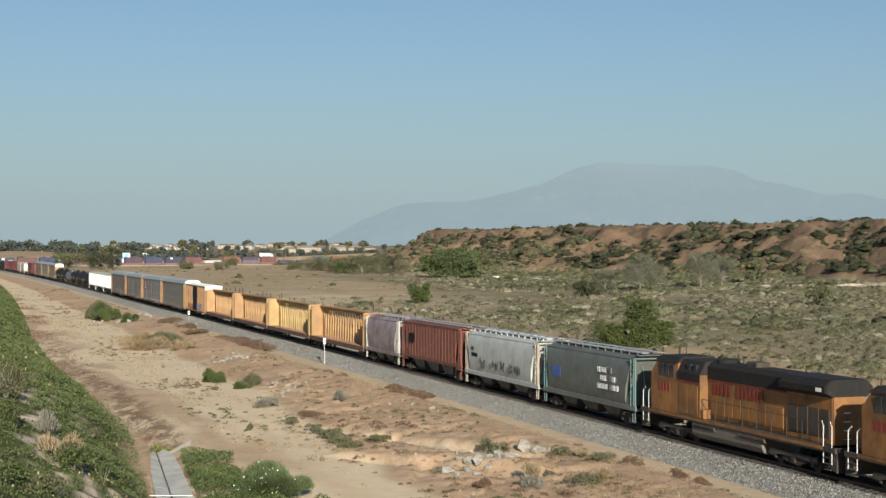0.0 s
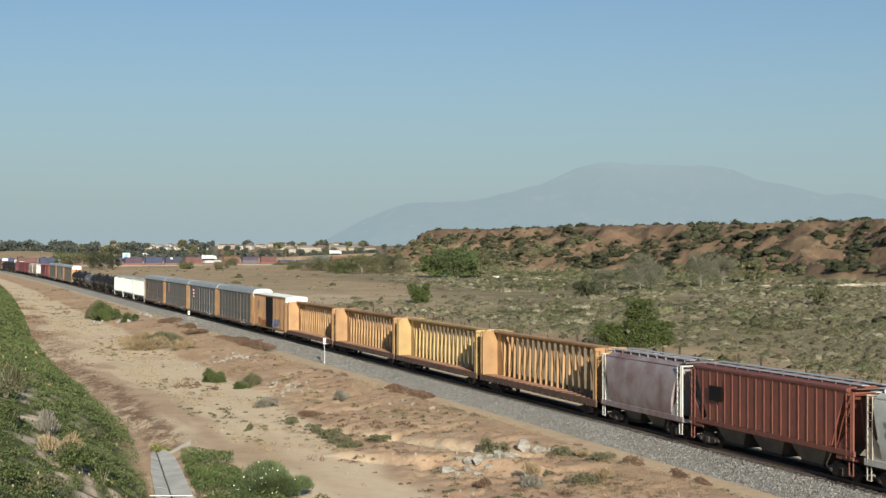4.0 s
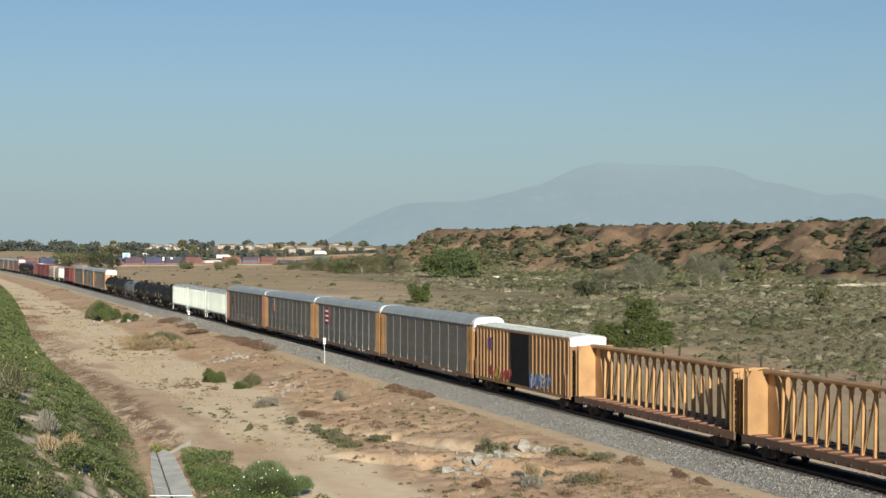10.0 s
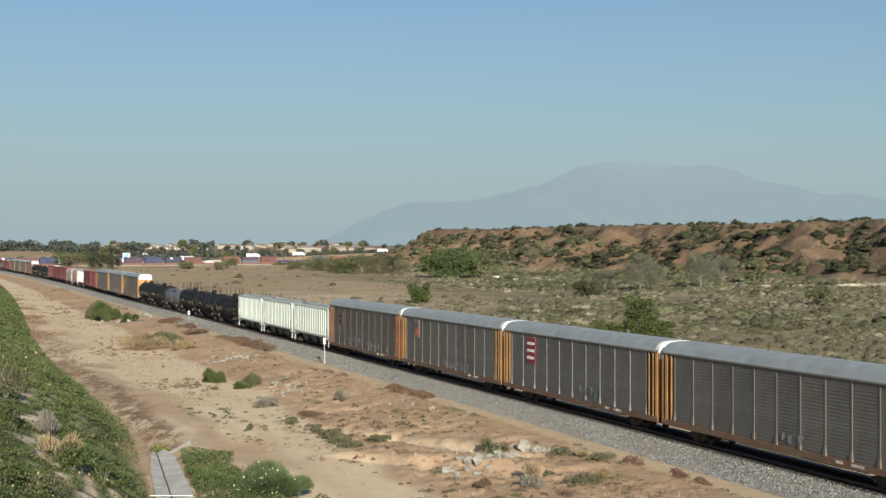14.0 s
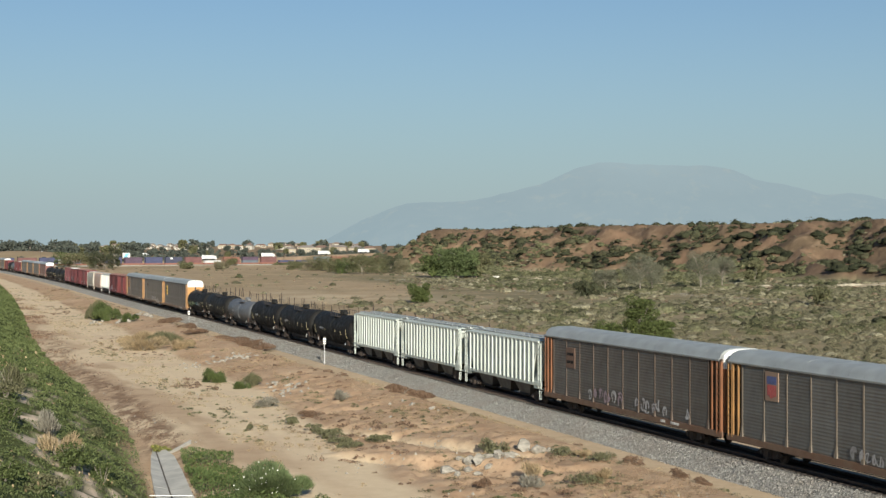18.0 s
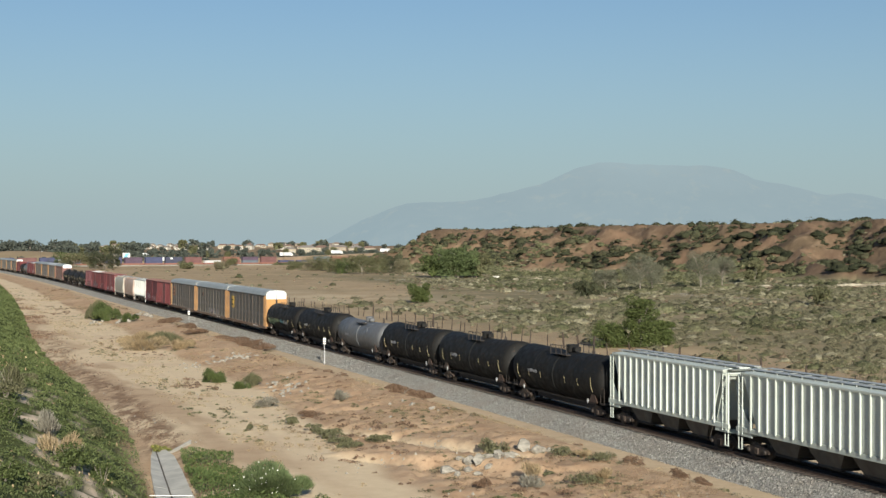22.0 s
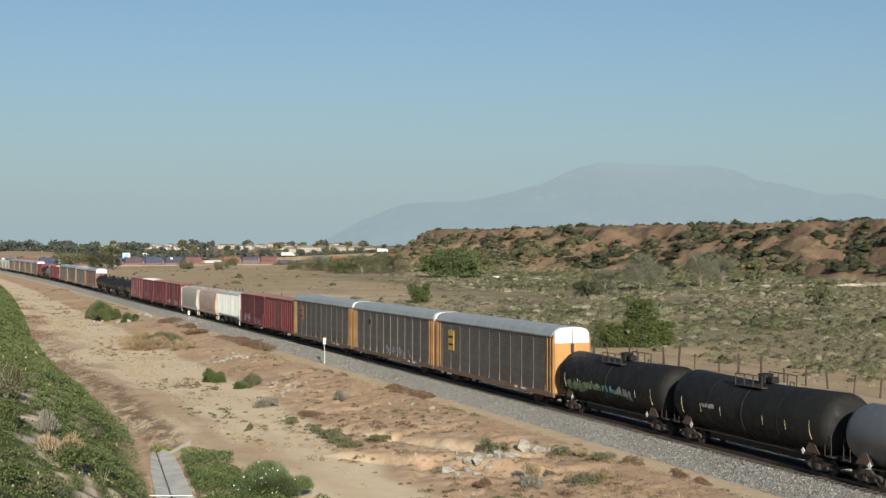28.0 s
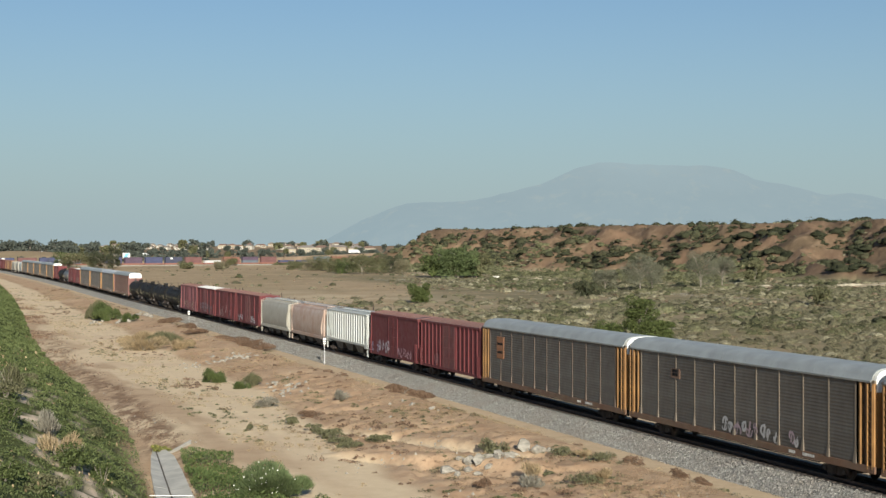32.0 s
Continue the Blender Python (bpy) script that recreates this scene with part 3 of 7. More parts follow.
def wheelset_mesh():
    g = Geo()
    for y in (-0.755, 0.755):
        o = 1 if y > 0 else -1
        g.lathe([(y - 0.07 * o, 0.455), (y - 0.04 * o, 0.43), (y + 0.065 * o, 0.42), (y + 0.065 * o, 0.35), (y + 0.03 * o, 0.33), (y + 0.03 * o, 0.16), (y + 0.075 * o, 0.13)], "y", 14)
    g.lathe([(-1.12, 0.085), (1.12, 0.085)], "y", 10)
    for o in (-1, 1):
        g.lathe([(1.02 * o, 0.13), (1.16 * o, 0.13), (1.19 * o, 0.09), (1.2 * o, 0.03)], "y", 10)
    return g.mesh("wheelset", plain("wheel steel", (0.075, 0.062, 0.052), 0.6, 0.5), True)


def truck(parent, x, base=1.78, axles=2):
    """A bogie with side frames and wheelsets."""
    t = part("truck", shared("bolster", lambda: Geo().chamfer(-0.22, 0.22, -1.05, 1.05, 0.42, 0.78, 0.04).chamfer(-0.35, 0.35, -0.35, 0.35, 0.7, 0.95, 0.04).mesh("truck", STEEL)), None, parent, at=(x, 0, 0))
    sf = shared("sideframe", sideframe_mesh)
    for y in (-1.02, 1.02):
        part("sideframe", sf, None, t, at=(0, y, 0))
    ws = shared("wheelset", wheelset_mesh)
    for k in range(axles):
        part("wheelset", ws, None, t, at=((k - (axles - 1) / 2) * base, 0, 0.42))
    return t


def coupler(parent, x, o):
    part("coupler", shared(("coupler",), lambda: Geo().box(-0.45, 0.2, -0.1, 0.1, 0.72, 0.92).chamfer(0.15, 0.5, -0.17, 0.15, 0.68, 0.98, 0.05).mesh("coupler", STEEL)), None, parent, at=(x, 0, 0), rz=0 if o > 0 else math.pi)


def ladder_mesh(key, mat, h0, h1, width=0.42, step_z=0.38):
    def make():
        g = Geo()
        for x in (-width / 2, width / 2):
            g.box(x - 0.025, x + 0.025, -0.03, 0.03, h0, h1)
        z = h0 + 0.15
        while z < h1:
            g.box(-width / 2, width / 2, -0.02, 0.02, z - 0.018, z + 0.018)
            z += step_z
        return g.mesh("ladder", mat)
    return shared(("ladder", key, h0, h1, width), make)


def graffiti(parent, seed, x0, x1, z0, z1, y, cols, label="spray-painted graffiti"):
    """A tag of sprayed strokes with no readable letters, a thin film on the side."""
    r = random.Random(seed)
    g = [Geo() for _ in cols]
    high = z1 - z0
    n = max(3, int((x1 - x0) / (0.72 * max(0.8, high))))
    wide = (x1 - x0) / n
    for i in range(n):
        if r.random() < 0.14 and len(cols) < 3:
            continue
        cx, cz = x0 + (i + r.uniform(0.25, 0.75)) * wide, z0 + high * r.uniform(0.3, 0.65)
        size = r.uniform(0.55, 1.1)
        for k in range(6 if len(cols) > 2 else 3):
            # a bowl, an arch or a stem, each a ribbon of short pieces
            gi = g[r.randrange(len(cols))] if len(cols) > 2 or k == 0 else gi
            turn, span = r.uniform(0, 6.28), r.uniform(2.2, 4.6)
            rx, rz = size * wide * r.uniform(0.25, 0.55), size * high * r.uniform(0.2, 0.46)
            ox, oz = r.uniform(-0.12, 0.12) * wide, r.uniform(-0.16, 0.16) * high
            thick, m = r.uniform(0.03, 0.085) * (1.4 if len(cols) > 2 else 1.0), 9
            yy = y - 0.003 * (k + 1)
            pts = []
            for j in range(m):
                a = turn + span * j / (m - 1)
                if k % 3 == 2:
                    px_, pz_ = ox + wide * 0.25 * (j / (m - 1) - 0.5), size * high * 0.9 * (j / (m - 1) - 0.5)
                    nx_, nz_ = 1.0, -0.2
                else:
                    px_, pz_ = ox + rx * math.cos(a), oz + rz * math.sin(a)
                    nx_, nz_ = math.cos(a), math.sin(a)
                for o in (-1, 1):
                    pts.append((cx + px_ + o * thick * nx_, yy, min(z1, max(z0, cz + pz_ + o * thick * nz_))))
            gi.add(pts, [(2 * j, 2 * j + 1, 2 * j + 3, 2 * j + 2) for j in range(m - 1)])
    for gi, c in zip(g, cols):
        if gi.f:
            tagged(part("graffiti", gi, plain("spray %s" % (c,), c, 0.6, 0, 0.15), parent, label), kind="stuff")


def bars(parent, mat, y, rows, label="lettering"):
    """Unreadable lettering as rows of small plain bars: (x, z, number, width, height, gap)."""
    g = Geo()
    for x, z, n, w, h, gap in rows:
        for k in range(n):
            g.box(x + k * (w + gap), x + k * (w + gap) + w, y - 0.012, y, z, z + h)
    tagged(part("lettering", g, mat, parent, label), kind="stuff")


CARS = []     # (thing, start of its span, end of its span) along the train


def car(name, a, b, label, category, group=""):
    ob = tagged(new(name, None), label, category, group)
    CARS.append((ob, a, b))
    return ob


def underframe(c, half, mat, z0=0.72, z1=1.12, w=0.35):
    part("center_sill", Geo().box(-half, half, -w, w, z0, z1), mat, c)
    for o in (-1, 1):
        coupler(c, o * (half + 0.12), o)


# ---- auto carriers ----
def grimy(mat):
    """The dirtier paint of an end's posts and ladders."""
    return {"auto carrier yellow": paint("grimy yellow post", (0.33, 0.17, 0.055), (0.10, 0.055, 0.03), 0.8, streak=0.9), "rust-brown end": paint("grimy rust post", (0.25, 0.10, 0.04), (0.09, 0.045, 0.03), 0.8)}.get(mat.name, mat)


def auto_carrier(a, b, panel, post, end, roof, label, white_top=True, seed=0, tags=(), ribs=10, plate=None, doors=True):
    c = car("auto_carrier", a, b, label, "rail car", "auto carriers")
    L = (b - a) - 0.55
    h = L / 2
    truck(c, -h + 4.2)
    truck(c, h - 4.2)
    sill = paint("auto carrier sill", (0.16, 0.085, 0.05), amount=0.6)
    underframe(c, h, STEEL, 0.55, 1.0)
    deck = Geo().box(-h, h, -1.42, 1.42, 0.98, 1.12)
    part("deck", deck, STEEL, c)
    for y in (-1, 1):
        part("side_sill", Geo().chamfer(-h, h, y * 1.5 - 0.07, y * 1.5 + 0.07, 0.80, 1.18, 0.02), sill, c)
    # corrugated side screens, one panel between each pair of posts
    bay0, bay1 = -h + 1.75, h - 1.75
    pitch = (bay1 - bay0) / ribs
    def screen():
        g = Geo()
        rows = 44
        prof = []
        for i in range(rows + 1):
            z = 1.19 + (5.40 - 1.19) * i / rows
            prof += [(0.0 if i % 2 else 0.014, z)]
        prof += [(0.06, 5.40), (0.06, 1.19)]
        return g.along_x([(y, z) for y, z in prof], 0.06, pitch - 0.06).mesh("side_screen", panel)
    def rib():
        g = Geo().box(-0.06, 0.06, -0.025, 0.03, 1.15, 5.42)
        g.loft([[(-0.14, -0.09, 1.16), (0.14, -0.09, 1.16), (0.14, 0.0, 1.16), (-0.14, 0.0, 1.16)], [(-0.065, -0.026, 1.8), (0.065, -0.026, 1.8), (0.065, 0.0, 1.8), (-0.065, 0.0, 1.8)]])
        return g.mesh("post", post)
    sm = shared(("screen", panel.name, round(pitch, 3)), screen)
    rm = shared(("rib", post.name), rib)
    for y, turn in ((-1.5, 0), (1.5, math.pi)):
        for i in range(ribs):
            x = bay0 + i * pitch
            part("side_screen", sm, None, c, at=(x if turn == 0 else x + pitch, y, 0), rz=turn)
            part("post", rm, None, c, at=(x, y, 0), rz=turn)
        part("post", rm, None, c, at=(bay1, y, 0), rz=turn)
        part("top_rail", Geo().box(-h, h, -0.05, 0.05, 5.38, 5.52), post, c, at=(0, y * 1.01, 0))
    # vestibule posts and ladders by the ends
    for o in (-1, 1):
        for y in (-1.44, 1.44):
            # the recess's shade is put into this panel's dark brown paint
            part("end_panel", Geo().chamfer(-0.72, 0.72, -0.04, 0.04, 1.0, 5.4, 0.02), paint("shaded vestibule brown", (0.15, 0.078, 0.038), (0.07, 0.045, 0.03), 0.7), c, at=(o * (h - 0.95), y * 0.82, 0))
            for dx in (0.05, 0.62, 1.2):
                part("corner_post", shared(("cpost", end.name), lambda: Geo().chamfer(-0.07, 0.07, -0.08, 0.08, 0.85, 5.44, 0.015).mesh("corner_post", grimy(end))), None, c, at=(o * (h - 0.1 - dx), y * 1.03, 0))
        part("ladder", ladder_mesh(end.name, grimy(end), 1.0, 5.3), None, c, at=(o * (h - 0.42), -1.56, 0))
        for y in (-1.35, 1.35):
            part("sill_step", shared("sill_step", lambda: Geo().box(-0.2, -0.16, -0.03, 0.03, 0.3, 0.85).box(0.16, 0.2, -0.03, 0.03, 0.3, 0.85).box(-0.2, 0.2, -0.05, 0.05, 0.28, 0.33).mesh("sill_step", STEEL)), None, c, at=(o * (h - 0.35), y, 0))
        # folding end doors with a rounded head
        arch = [(-1.42, 1.0), (1.42, 1.0), (1.42, 4.92)]
        low = Geo().loft([[(o * (h - 0.12), y, z) for y, z in arch + [(-1.42, 4.92)]], [(o * (h - 0.02), y, z) for y, z in arch + [(-1.42, 4.92)]]])
        part("end_door", low, end, c)
        top = [(-1.42, 4.93), (1.42, 4.93), (1.42, 5.52), (1.36, 5.74), (1.2, 5.92), (0.92, 6.04), (0.4, 6.09), (-0.4, 6.09), (-0.92, 6.04), (-1.2, 5.92), (-1.36, 5.74), (-1.42, 5.52)]
        part("end_hood", Geo().loft([[(o * (h - 0.55), y, z) for y, z in top], [(o * (h - 0.06), y, z) for y, z in top], [(o * h, y * 0.96, z - 0.05 * (z > 5.2)) for y, z in top]]), WHITE if white_top else end, c, "white-painted upper end panel" if white_top else "")
        part("door_seam", Geo().box(o * h - 0.02, o * h + 0.02, -0.03, 0.03, 1.1, 6.0), STEEL, c)
        part("latch_bar", Geo().chamfer(-0.05, 0.05, -0.12, 0.12, 4.2, 4.9, 0.02), STEEL, c, at=(o * (h + 0.02), 0, 0))
    # arched roof in sheets with raised seams
    def roof_mesh():
        right = [(0.45, 6.14), (0.98, 6.09), (1.28, 5.97), (1.46, 5.78), (1.55, 5.55), (1.62, 5.50), (1.62, 5.43)]
        prof = [(-y, z) for y, z in right[::-1]] + right
        prof = prof + [(y * 0.985, z - 0.05) for y, z in prof[::-1]]
        g = Geo().along_x(prof, -h + 0.28, h - 0.28)
        top = prof[2:12]
        for x in np.arange(-h + 1.2, h, 1.42):
            g.loft([[(x - 0.03, y, z + 0.002) for y, z in top] + [(x - 0.05, y, z - 0.03) for y, z in top[::-1]], [(x + 0.03, y, z + 0.004) for y, z in top] + [(x + 0.05, y, z - 0.03) for y, z in top[::-1]]])
        return g.mesh("roof", roof, True)
    part("roof", shared(("aroof", roof.name, round(L, 2)), roof_mesh), None, c, "grey galvanised arched roof")
    part("brake_rod", Geo().tube([(-h + 6, -0.9, 0.6), (h - 6, -0.9, 0.6)], 0.03), STEEL, c)
    part("brake_cylinder", Geo().lathe([(-0.4, 0.17), (0.4, 0.17)], "x", 10, (2.0, -0.7, 0.7)), STEEL, c)
    if plate:
        col, px0, px1, z0, z1, kind = plate
        part("herald_plate", Geo().chamfer(px0, px1, -1.552, -1.50, z0, z1, 0.006), col, c, "painted herald plate with illegible lettering")
        if kind == "shield":
            mid, zt = (px0 + px1) / 2, z1 - 0.25
            part("herald_shape", Geo().chamfer(mid - 0.5, mid + 0.5, -1.562, -1.552, zt - 0.45, zt, 0.004), plain("faded blue paint", (0.07, 0.09, 0.20)), c, "plain dark blue shape")
            for k in range(7):
                part("herald_stripe", Geo().box(mid - 0.46 + k * 0.14, mid - 0.38 + k * 0.14, -1.562, -1.552, zt - 1.25 + 0.05 * abs(k - 3), zt - 0.5), plain("faded red paint", (0.30, 0.05, 0.05)), c)
        n = 3 if kind == "three" else 2
        ink = WHITE if kind == "three" else BLACKP
        if kind != "shield":
            bars(c, ink, -1.552, [(px0 + 0.2, z1 - (k + 1) * (z1 - z0) / (n + 0.6), 6, (px1 - px0 - 0.4) / 8, 0.2, (px1 - px0 - 0.4) / 24) for k in range(n)])
    for k, (x0, x1, z0, z1, cols) in enumerate(tags):
        graffiti(c, seed * 10 + k, x0, x1, z0, z1, -1.56, cols)
    bars(c, plain("faded white stencil", (0.5, 0.48, 0.44)), -1.575, [(h - 8.0, 0.93, 4, 0.12, 0.16, 0.05), (h - 6.6, 0.93, 7, 0.12, 0.16, 0.05)])
    return c


# ---- covered hoppers ----
def hopper(a, b, body, end, label, ribs=0, tags=(), roofm=None, bays=3, seed=0, marks=None, proud=0.09):
    c = car("covered_hopper", a, b, label, "rail car", "covered hoppers")
    L = (b - a) - 0.9
    h = L / 2
    truck(c, -h + 1.75)
    truck(c, h - 1.75)
    underframe(c, h, STEEL, 0.75, 1.1)
    roofm = roofm or body
    if ribs:
        levels = [(1.62, 1.46, h - 2.3), (4.46, 1.46, h - 0.75), (4.57, 1.40, h - 0.7), (4.67, 0.75, h - 0.75)]
    else:
        levels = [(1.3, 1.38, h - 1.55), (1.75, 1.52, h - 1.5), (2.4, 1.58, h - 1.35), (3.2, 1.55, h - 1.05), (3.9, 1.45, h - 0.75), (4.3, 1.28, h - 0.6), (4.5, 1.0, h - 0.6), (4.6, 0.7, h - 0.62)]
    g = Geo()
    g.loft([[(-x, -w, z), (x, -w, z), (x, w, z), (-x, w, z)] for z, w, x in levels])
    part("hopper_body", g, body, c, smooth=not ribs)
    # slope sheets and discharge bays under the body
    zb = levels[0][0]
    for k in range(bays):
        x = (k - (bays - 1) / 2) * (2 * h - 5.2) / bays
        w = (2 * h - 5.4) / bays / 2
        part("discharge_bay", Geo().loft([[(x - w * 0.5, -0.95, 0.48), (x + w * 0.5, -0.95, 0.48), (x + w * 0.5, 0.95, 0.48), (x - w * 0.5, 0.95, 0.48)], [(x - w, -1.3, zb), (x + w, -1.3, zb), (x + w, 1.3, zb), (x - w, 1.3, zb)]]), paint("hopper bay " + body.name, tuple(v * 0.2 for v in (0.3, 0.29, 0.27))), c)
        part("outlet_gate", Geo().chamfer(x - w * 0.55, x + w * 0.55, -1.0, 1.0, 0.36, 0.5, 0.03), STEEL, c)
    for y in (-1.42, 1.42):
        part("side_sill", Geo().chamfer(-h, h, y - 0.07, y + 0.07, 1.08 if not ribs else 1.32, 1.42 if not ribs else 1.6, 0.02), body, c)
    if ribs:
        pitch = 2 * (h - 1.7) / (ribs - 1)
        def ribm():
            return Geo().chamfer(-0.06, 0.06, -proud, 0.02, 1.5, 4.48, min(0.02, proud / 3)).mesh("side_rib", body)
        rm = shared(("hrib", body.name), ribm)
        for y, turn in ((-1.46, 0), (1.46, math.pi)):
            for i in range(ribs):
                x = -(h - 1.7) + i * pitch
                part("side_rib", rm, None, c, at=(x, y, 0), rz=turn)
            part("eave", Geo().chamfer(-h + 0.6, h - 0.6, -0.07, 0.05, 4.45, 4.59, 0.02), body, c, at=(0, y, 0))
    else:
        for y in (-1, 1):
            part("eave", Geo().chamfer(-h + 0.5, h - 0.5, -0.05, 0.05, 4.28, 4.36, 0.015), roofm, c, at=(0, y * 1.26, 0))
    # ends: posts, bulkhead, ladders, platform, brake wheel
    for o in (-1, 1):
        part("slope_sheet", Geo().loft([[(o * (h - 0.7), y, 4.2) for y in (-1.3, 1.3)] + [(o * (h - 0.78), y, 4.2) for y in (1.3, -1.3)], [(o * (h - 2.6), y, 1.5) for y in (-1.3, 1.3)] + [(o * (h - 2.68), y, 1.5) for y in (1.3, -1.3)]]), body, c)
        for y in (-1.4, 1.4):
            part("end_post", shared(("epost", end.name), lambda: Geo().chamfer(-0.05, 0.05, -0.06, 0.06, 1.1, 4.45, 0.015).mesh("end_post", end)), None, c, at=(o * (h - 0.18), y, 0))
            part("end_gusset", shared(("egus", end.name, o), lambda: Geo().along_y([(0, 1.1), (-1.5 * o, 1.1), (-1.4 * o, 1.6), (-0.35 * o, 2.7), (0, 2.9)], -0.03, 0.03).mesh("end_gusset", end)), None, c, at=(o * (h - 0.2), y, 0))
            part("sill_step", shared(("hstep", end.name), lambda: Geo().box(-0.2, -0.16, -0.03, 0.03, 0.4, 1.1).box(0.16, 0.2, -0.03, 0.03, 0.4, 1.1).box(-0.2, 0.2, -0.05, 0.05, 0.38, 0.43).mesh("sill_step", end)), None, c, at=(o * (h - 0.35), y, 0))
        part("ladder", ladder_mesh(end.name, end, 1.2, 4.4), None, c, at=(o * (h - 0.5), -1.47, 0))
        part("ladder", ladder_mesh(end.name, end, 1.2, 4.4), None, c, at=(o * (h - 0.05), 0.9, 0), rz=math.pi / 2)
        part("end_platform", Geo().chamfer(o * (h - 0.35) - 0.55, o * (h - 0.35) + 0.55, -1.35, 1.35, 1.08, 1.18, 0.02), end, c)
        part("end_rail", Geo().tube([(o * (h - 0.1), -1.4, 4.4), (o * (h - 0.1), 1.4, 4.4)], 0.045), end, c)
        for y in (-0.55, 0.55):
            part("end_brace", Geo().tube([(o * (h - 0.15), y, 1.15), (o * (h - 0.75), y, 3.9)], 0.05), end, c)
    part("brake_wheel", Geo().lathe([(-0.03, 0.28), (0.03, 0.28)], "x", 14, (h - 0.05, -0.5, 2.2)), end, c)
    # roof walk on both sides of the trough hatches
    for y in (-0.62, 0.62):
        part("roof_walk", Geo().chamfer(-h + 0.2, h - 0.2, y - 0.24, y + 0.24, 4.72, 4.76, 0.01), plain("galvanised grating", (0.42, 0.43, 0.42), 0.6, 0.3), c, "galvanised walkway grating")
    for y in (-0.84, 0.84):
        part("walk_supports", Geo().add(*zip_boxes([(x - 0.03, x + 0.03, y - 0.05, y + 0.05, 4.40, 4.73) for x in np.arange(-h + 0.9, h - 0.5, 1.3)])), roofm, c)["kind"] = "stuff"
    nh = int((2 * h - 2) / 1.5)
    hm = shared(("hatch", roofm.name), lambda: Geo().chamfer(-0.62, 0.62, -0.3, 0.3, 4.58, 4.70, 0.04).box(-0.05, 0.05, -0.34, 0.34, 4.68, 4.73).mesh("roof_hatch", roofm))
    for i in range(nh):
        part("roof_hatch", hm, None, c, at=((i - (nh - 1) / 2) * 1.5, 0, 0))
    for y in (-1.2, 1.2):
        part("end_walk", Geo().box(-h + 0.1, -h + 0.6, min(y, 0), max(y, 0), 4.56, 4.6).box(h - 0.6, h - 0.1, min(y, 0), max(y, 0), 4.56, 4.6), roofm, c)
    sy = -1.56 if ribs else -1.6
    for k, (x0, x1, z0, z1, cols) in enumerate(tags):
        graffiti(c, seed * 10 + k, x0, x1, z0, z1, sy, cols)
    if marks:
        for m in marks:
            bars(c, m[0], sy, m[1])
    return c


def zip_boxes(boxes):
    """Vertices and faces of many boxes at once."""
    g = Geo()
    for bx in boxes:
        g.box(*bx)
    return g.v, g.f


# ---- box cars ----
def box_car(a, b, side, label, roofm, door=None, ribs=0.72, high=5.0, door_span=(-1.6, 1.6), tags=(), seed=0, end=None, cap=None, offset=0.0):
    c = car("box_car", a, b, label, "rail car", "box cars")
    L = (b - a) - 0.95
    h = L / 2
    end, door = end or side, door or side
    truck(c, -h + 2.1)
    truck(c, h - 2.1)
    underframe(c, h, STEEL, 0.7, 1.1)
    d0, d1 = door_span
    for y in (-1, 1):
        yy = sorted((y * 1.44, y * 1.38))
        for x0, x1 in ((-h, d0), (d1, h)):
            if x1 - x0 > 0.05:
                part("side_wall", Geo().box(x0, x1, yy[0], yy[1], 1.05, high - 0.1), side, c)
        n = max(1, round((d1 - d0) / 1.9))
        for k in range(n):
            x0, x1 = d0 + k * (d1 - d0) / n, d0 + (k + 1) * (d1 - d0) / n
            dr = part("sliding_door", Geo().chamfer(x0 + 0.02, x1 - 0.02, y * 1.47 - 0.035, y * 1.47 + 0.035, 1.1, high - 0.2, 0.012), door, c)
            for zz in (1.9, 2.8, 3.7):
                part("door_rib", Geo().chamfer(x0 + 0.08, x1 - 0.08, y * 1.52 - 0.02, y * 1.52 + 0.02, zz - 0.05, zz + 0.05, 0.01), door, dr)
            part("lock_rod", Geo().tube([(x0 + 0.25, y * 1.54, 1.15), (x0 + 0.25, y * 1.54, high - 0.25)], 0.022), door, dr)
        part("side_sill", Geo().chamfer(-h, h, y * 1.43 - 0.06, y * 1.43 + 0.06, 0.86, 1.1, 0.015), side, c)
        part("top_chord", Geo().chamfer(-h, h, y * 1.45 - 0.07, y * 1.45 + 0.07, high - 0.2, high - 0.02, 0.015), side, c)
        rm = shared(("brib", side.name, high), lambda: Geo().chamfer(-0.055, 0.055, -0.055, 0.055, 1.08, high - 0.18, 0.02).mesh("side_rib", side))
        x = -h + 0.35
        while x < h - 0.2:
            if not (d0 - 0.1 < x < d1 + 0.1):
                part("side_rib", rm, None, c, at=(x, y * 1.48, 0))
            x += ribs
    for o in (-1, 1):
        part("end_wall", Geo().box(o * h - 0.04, o * h + 0.04, -1.44, 1.44, 1.05, high - 0.6), end, c)
        part("end_top", Geo().loft([[(o * h - 0.04, -1.46, high - 0.6), (o * h - 0.04, 1.46, high - 0.6), (o * h - 0.04, 1.46, high - 0.05), (o * h - 0.04, 0, high + 0.12), (o * h - 0.04, -1.46, high - 0.05)], [(o * h + 0.05, -1.46, high - 0.6), (o * h + 0.05, 1.46, high - 0.6), (o * h + 0.05, 1.46, high - 0.05), (o * h + 0.05, 0, high + 0.12), (o * h + 0.05, -1.46, high - 0.05)]]), cap or end, c, "white upper end panel" if cap else "")
        em = shared(("bend", end.name), lambda: Geo().chamfer(-0.05, 0.05, -1.3, 1.3, -0.09, 0.09, 0.03).mesh("end_corrugation", end))
        for k in range(8):
            part("end_corrugation", em, None, c, at=(o * (h + 0.05), 0, 1.35 + k * 0.42))
        part("ladder", ladder_mesh("box" + end.name, end, 0.9, 2.6), None, c, at=(o * (h - 0.35), -1.56, 0))
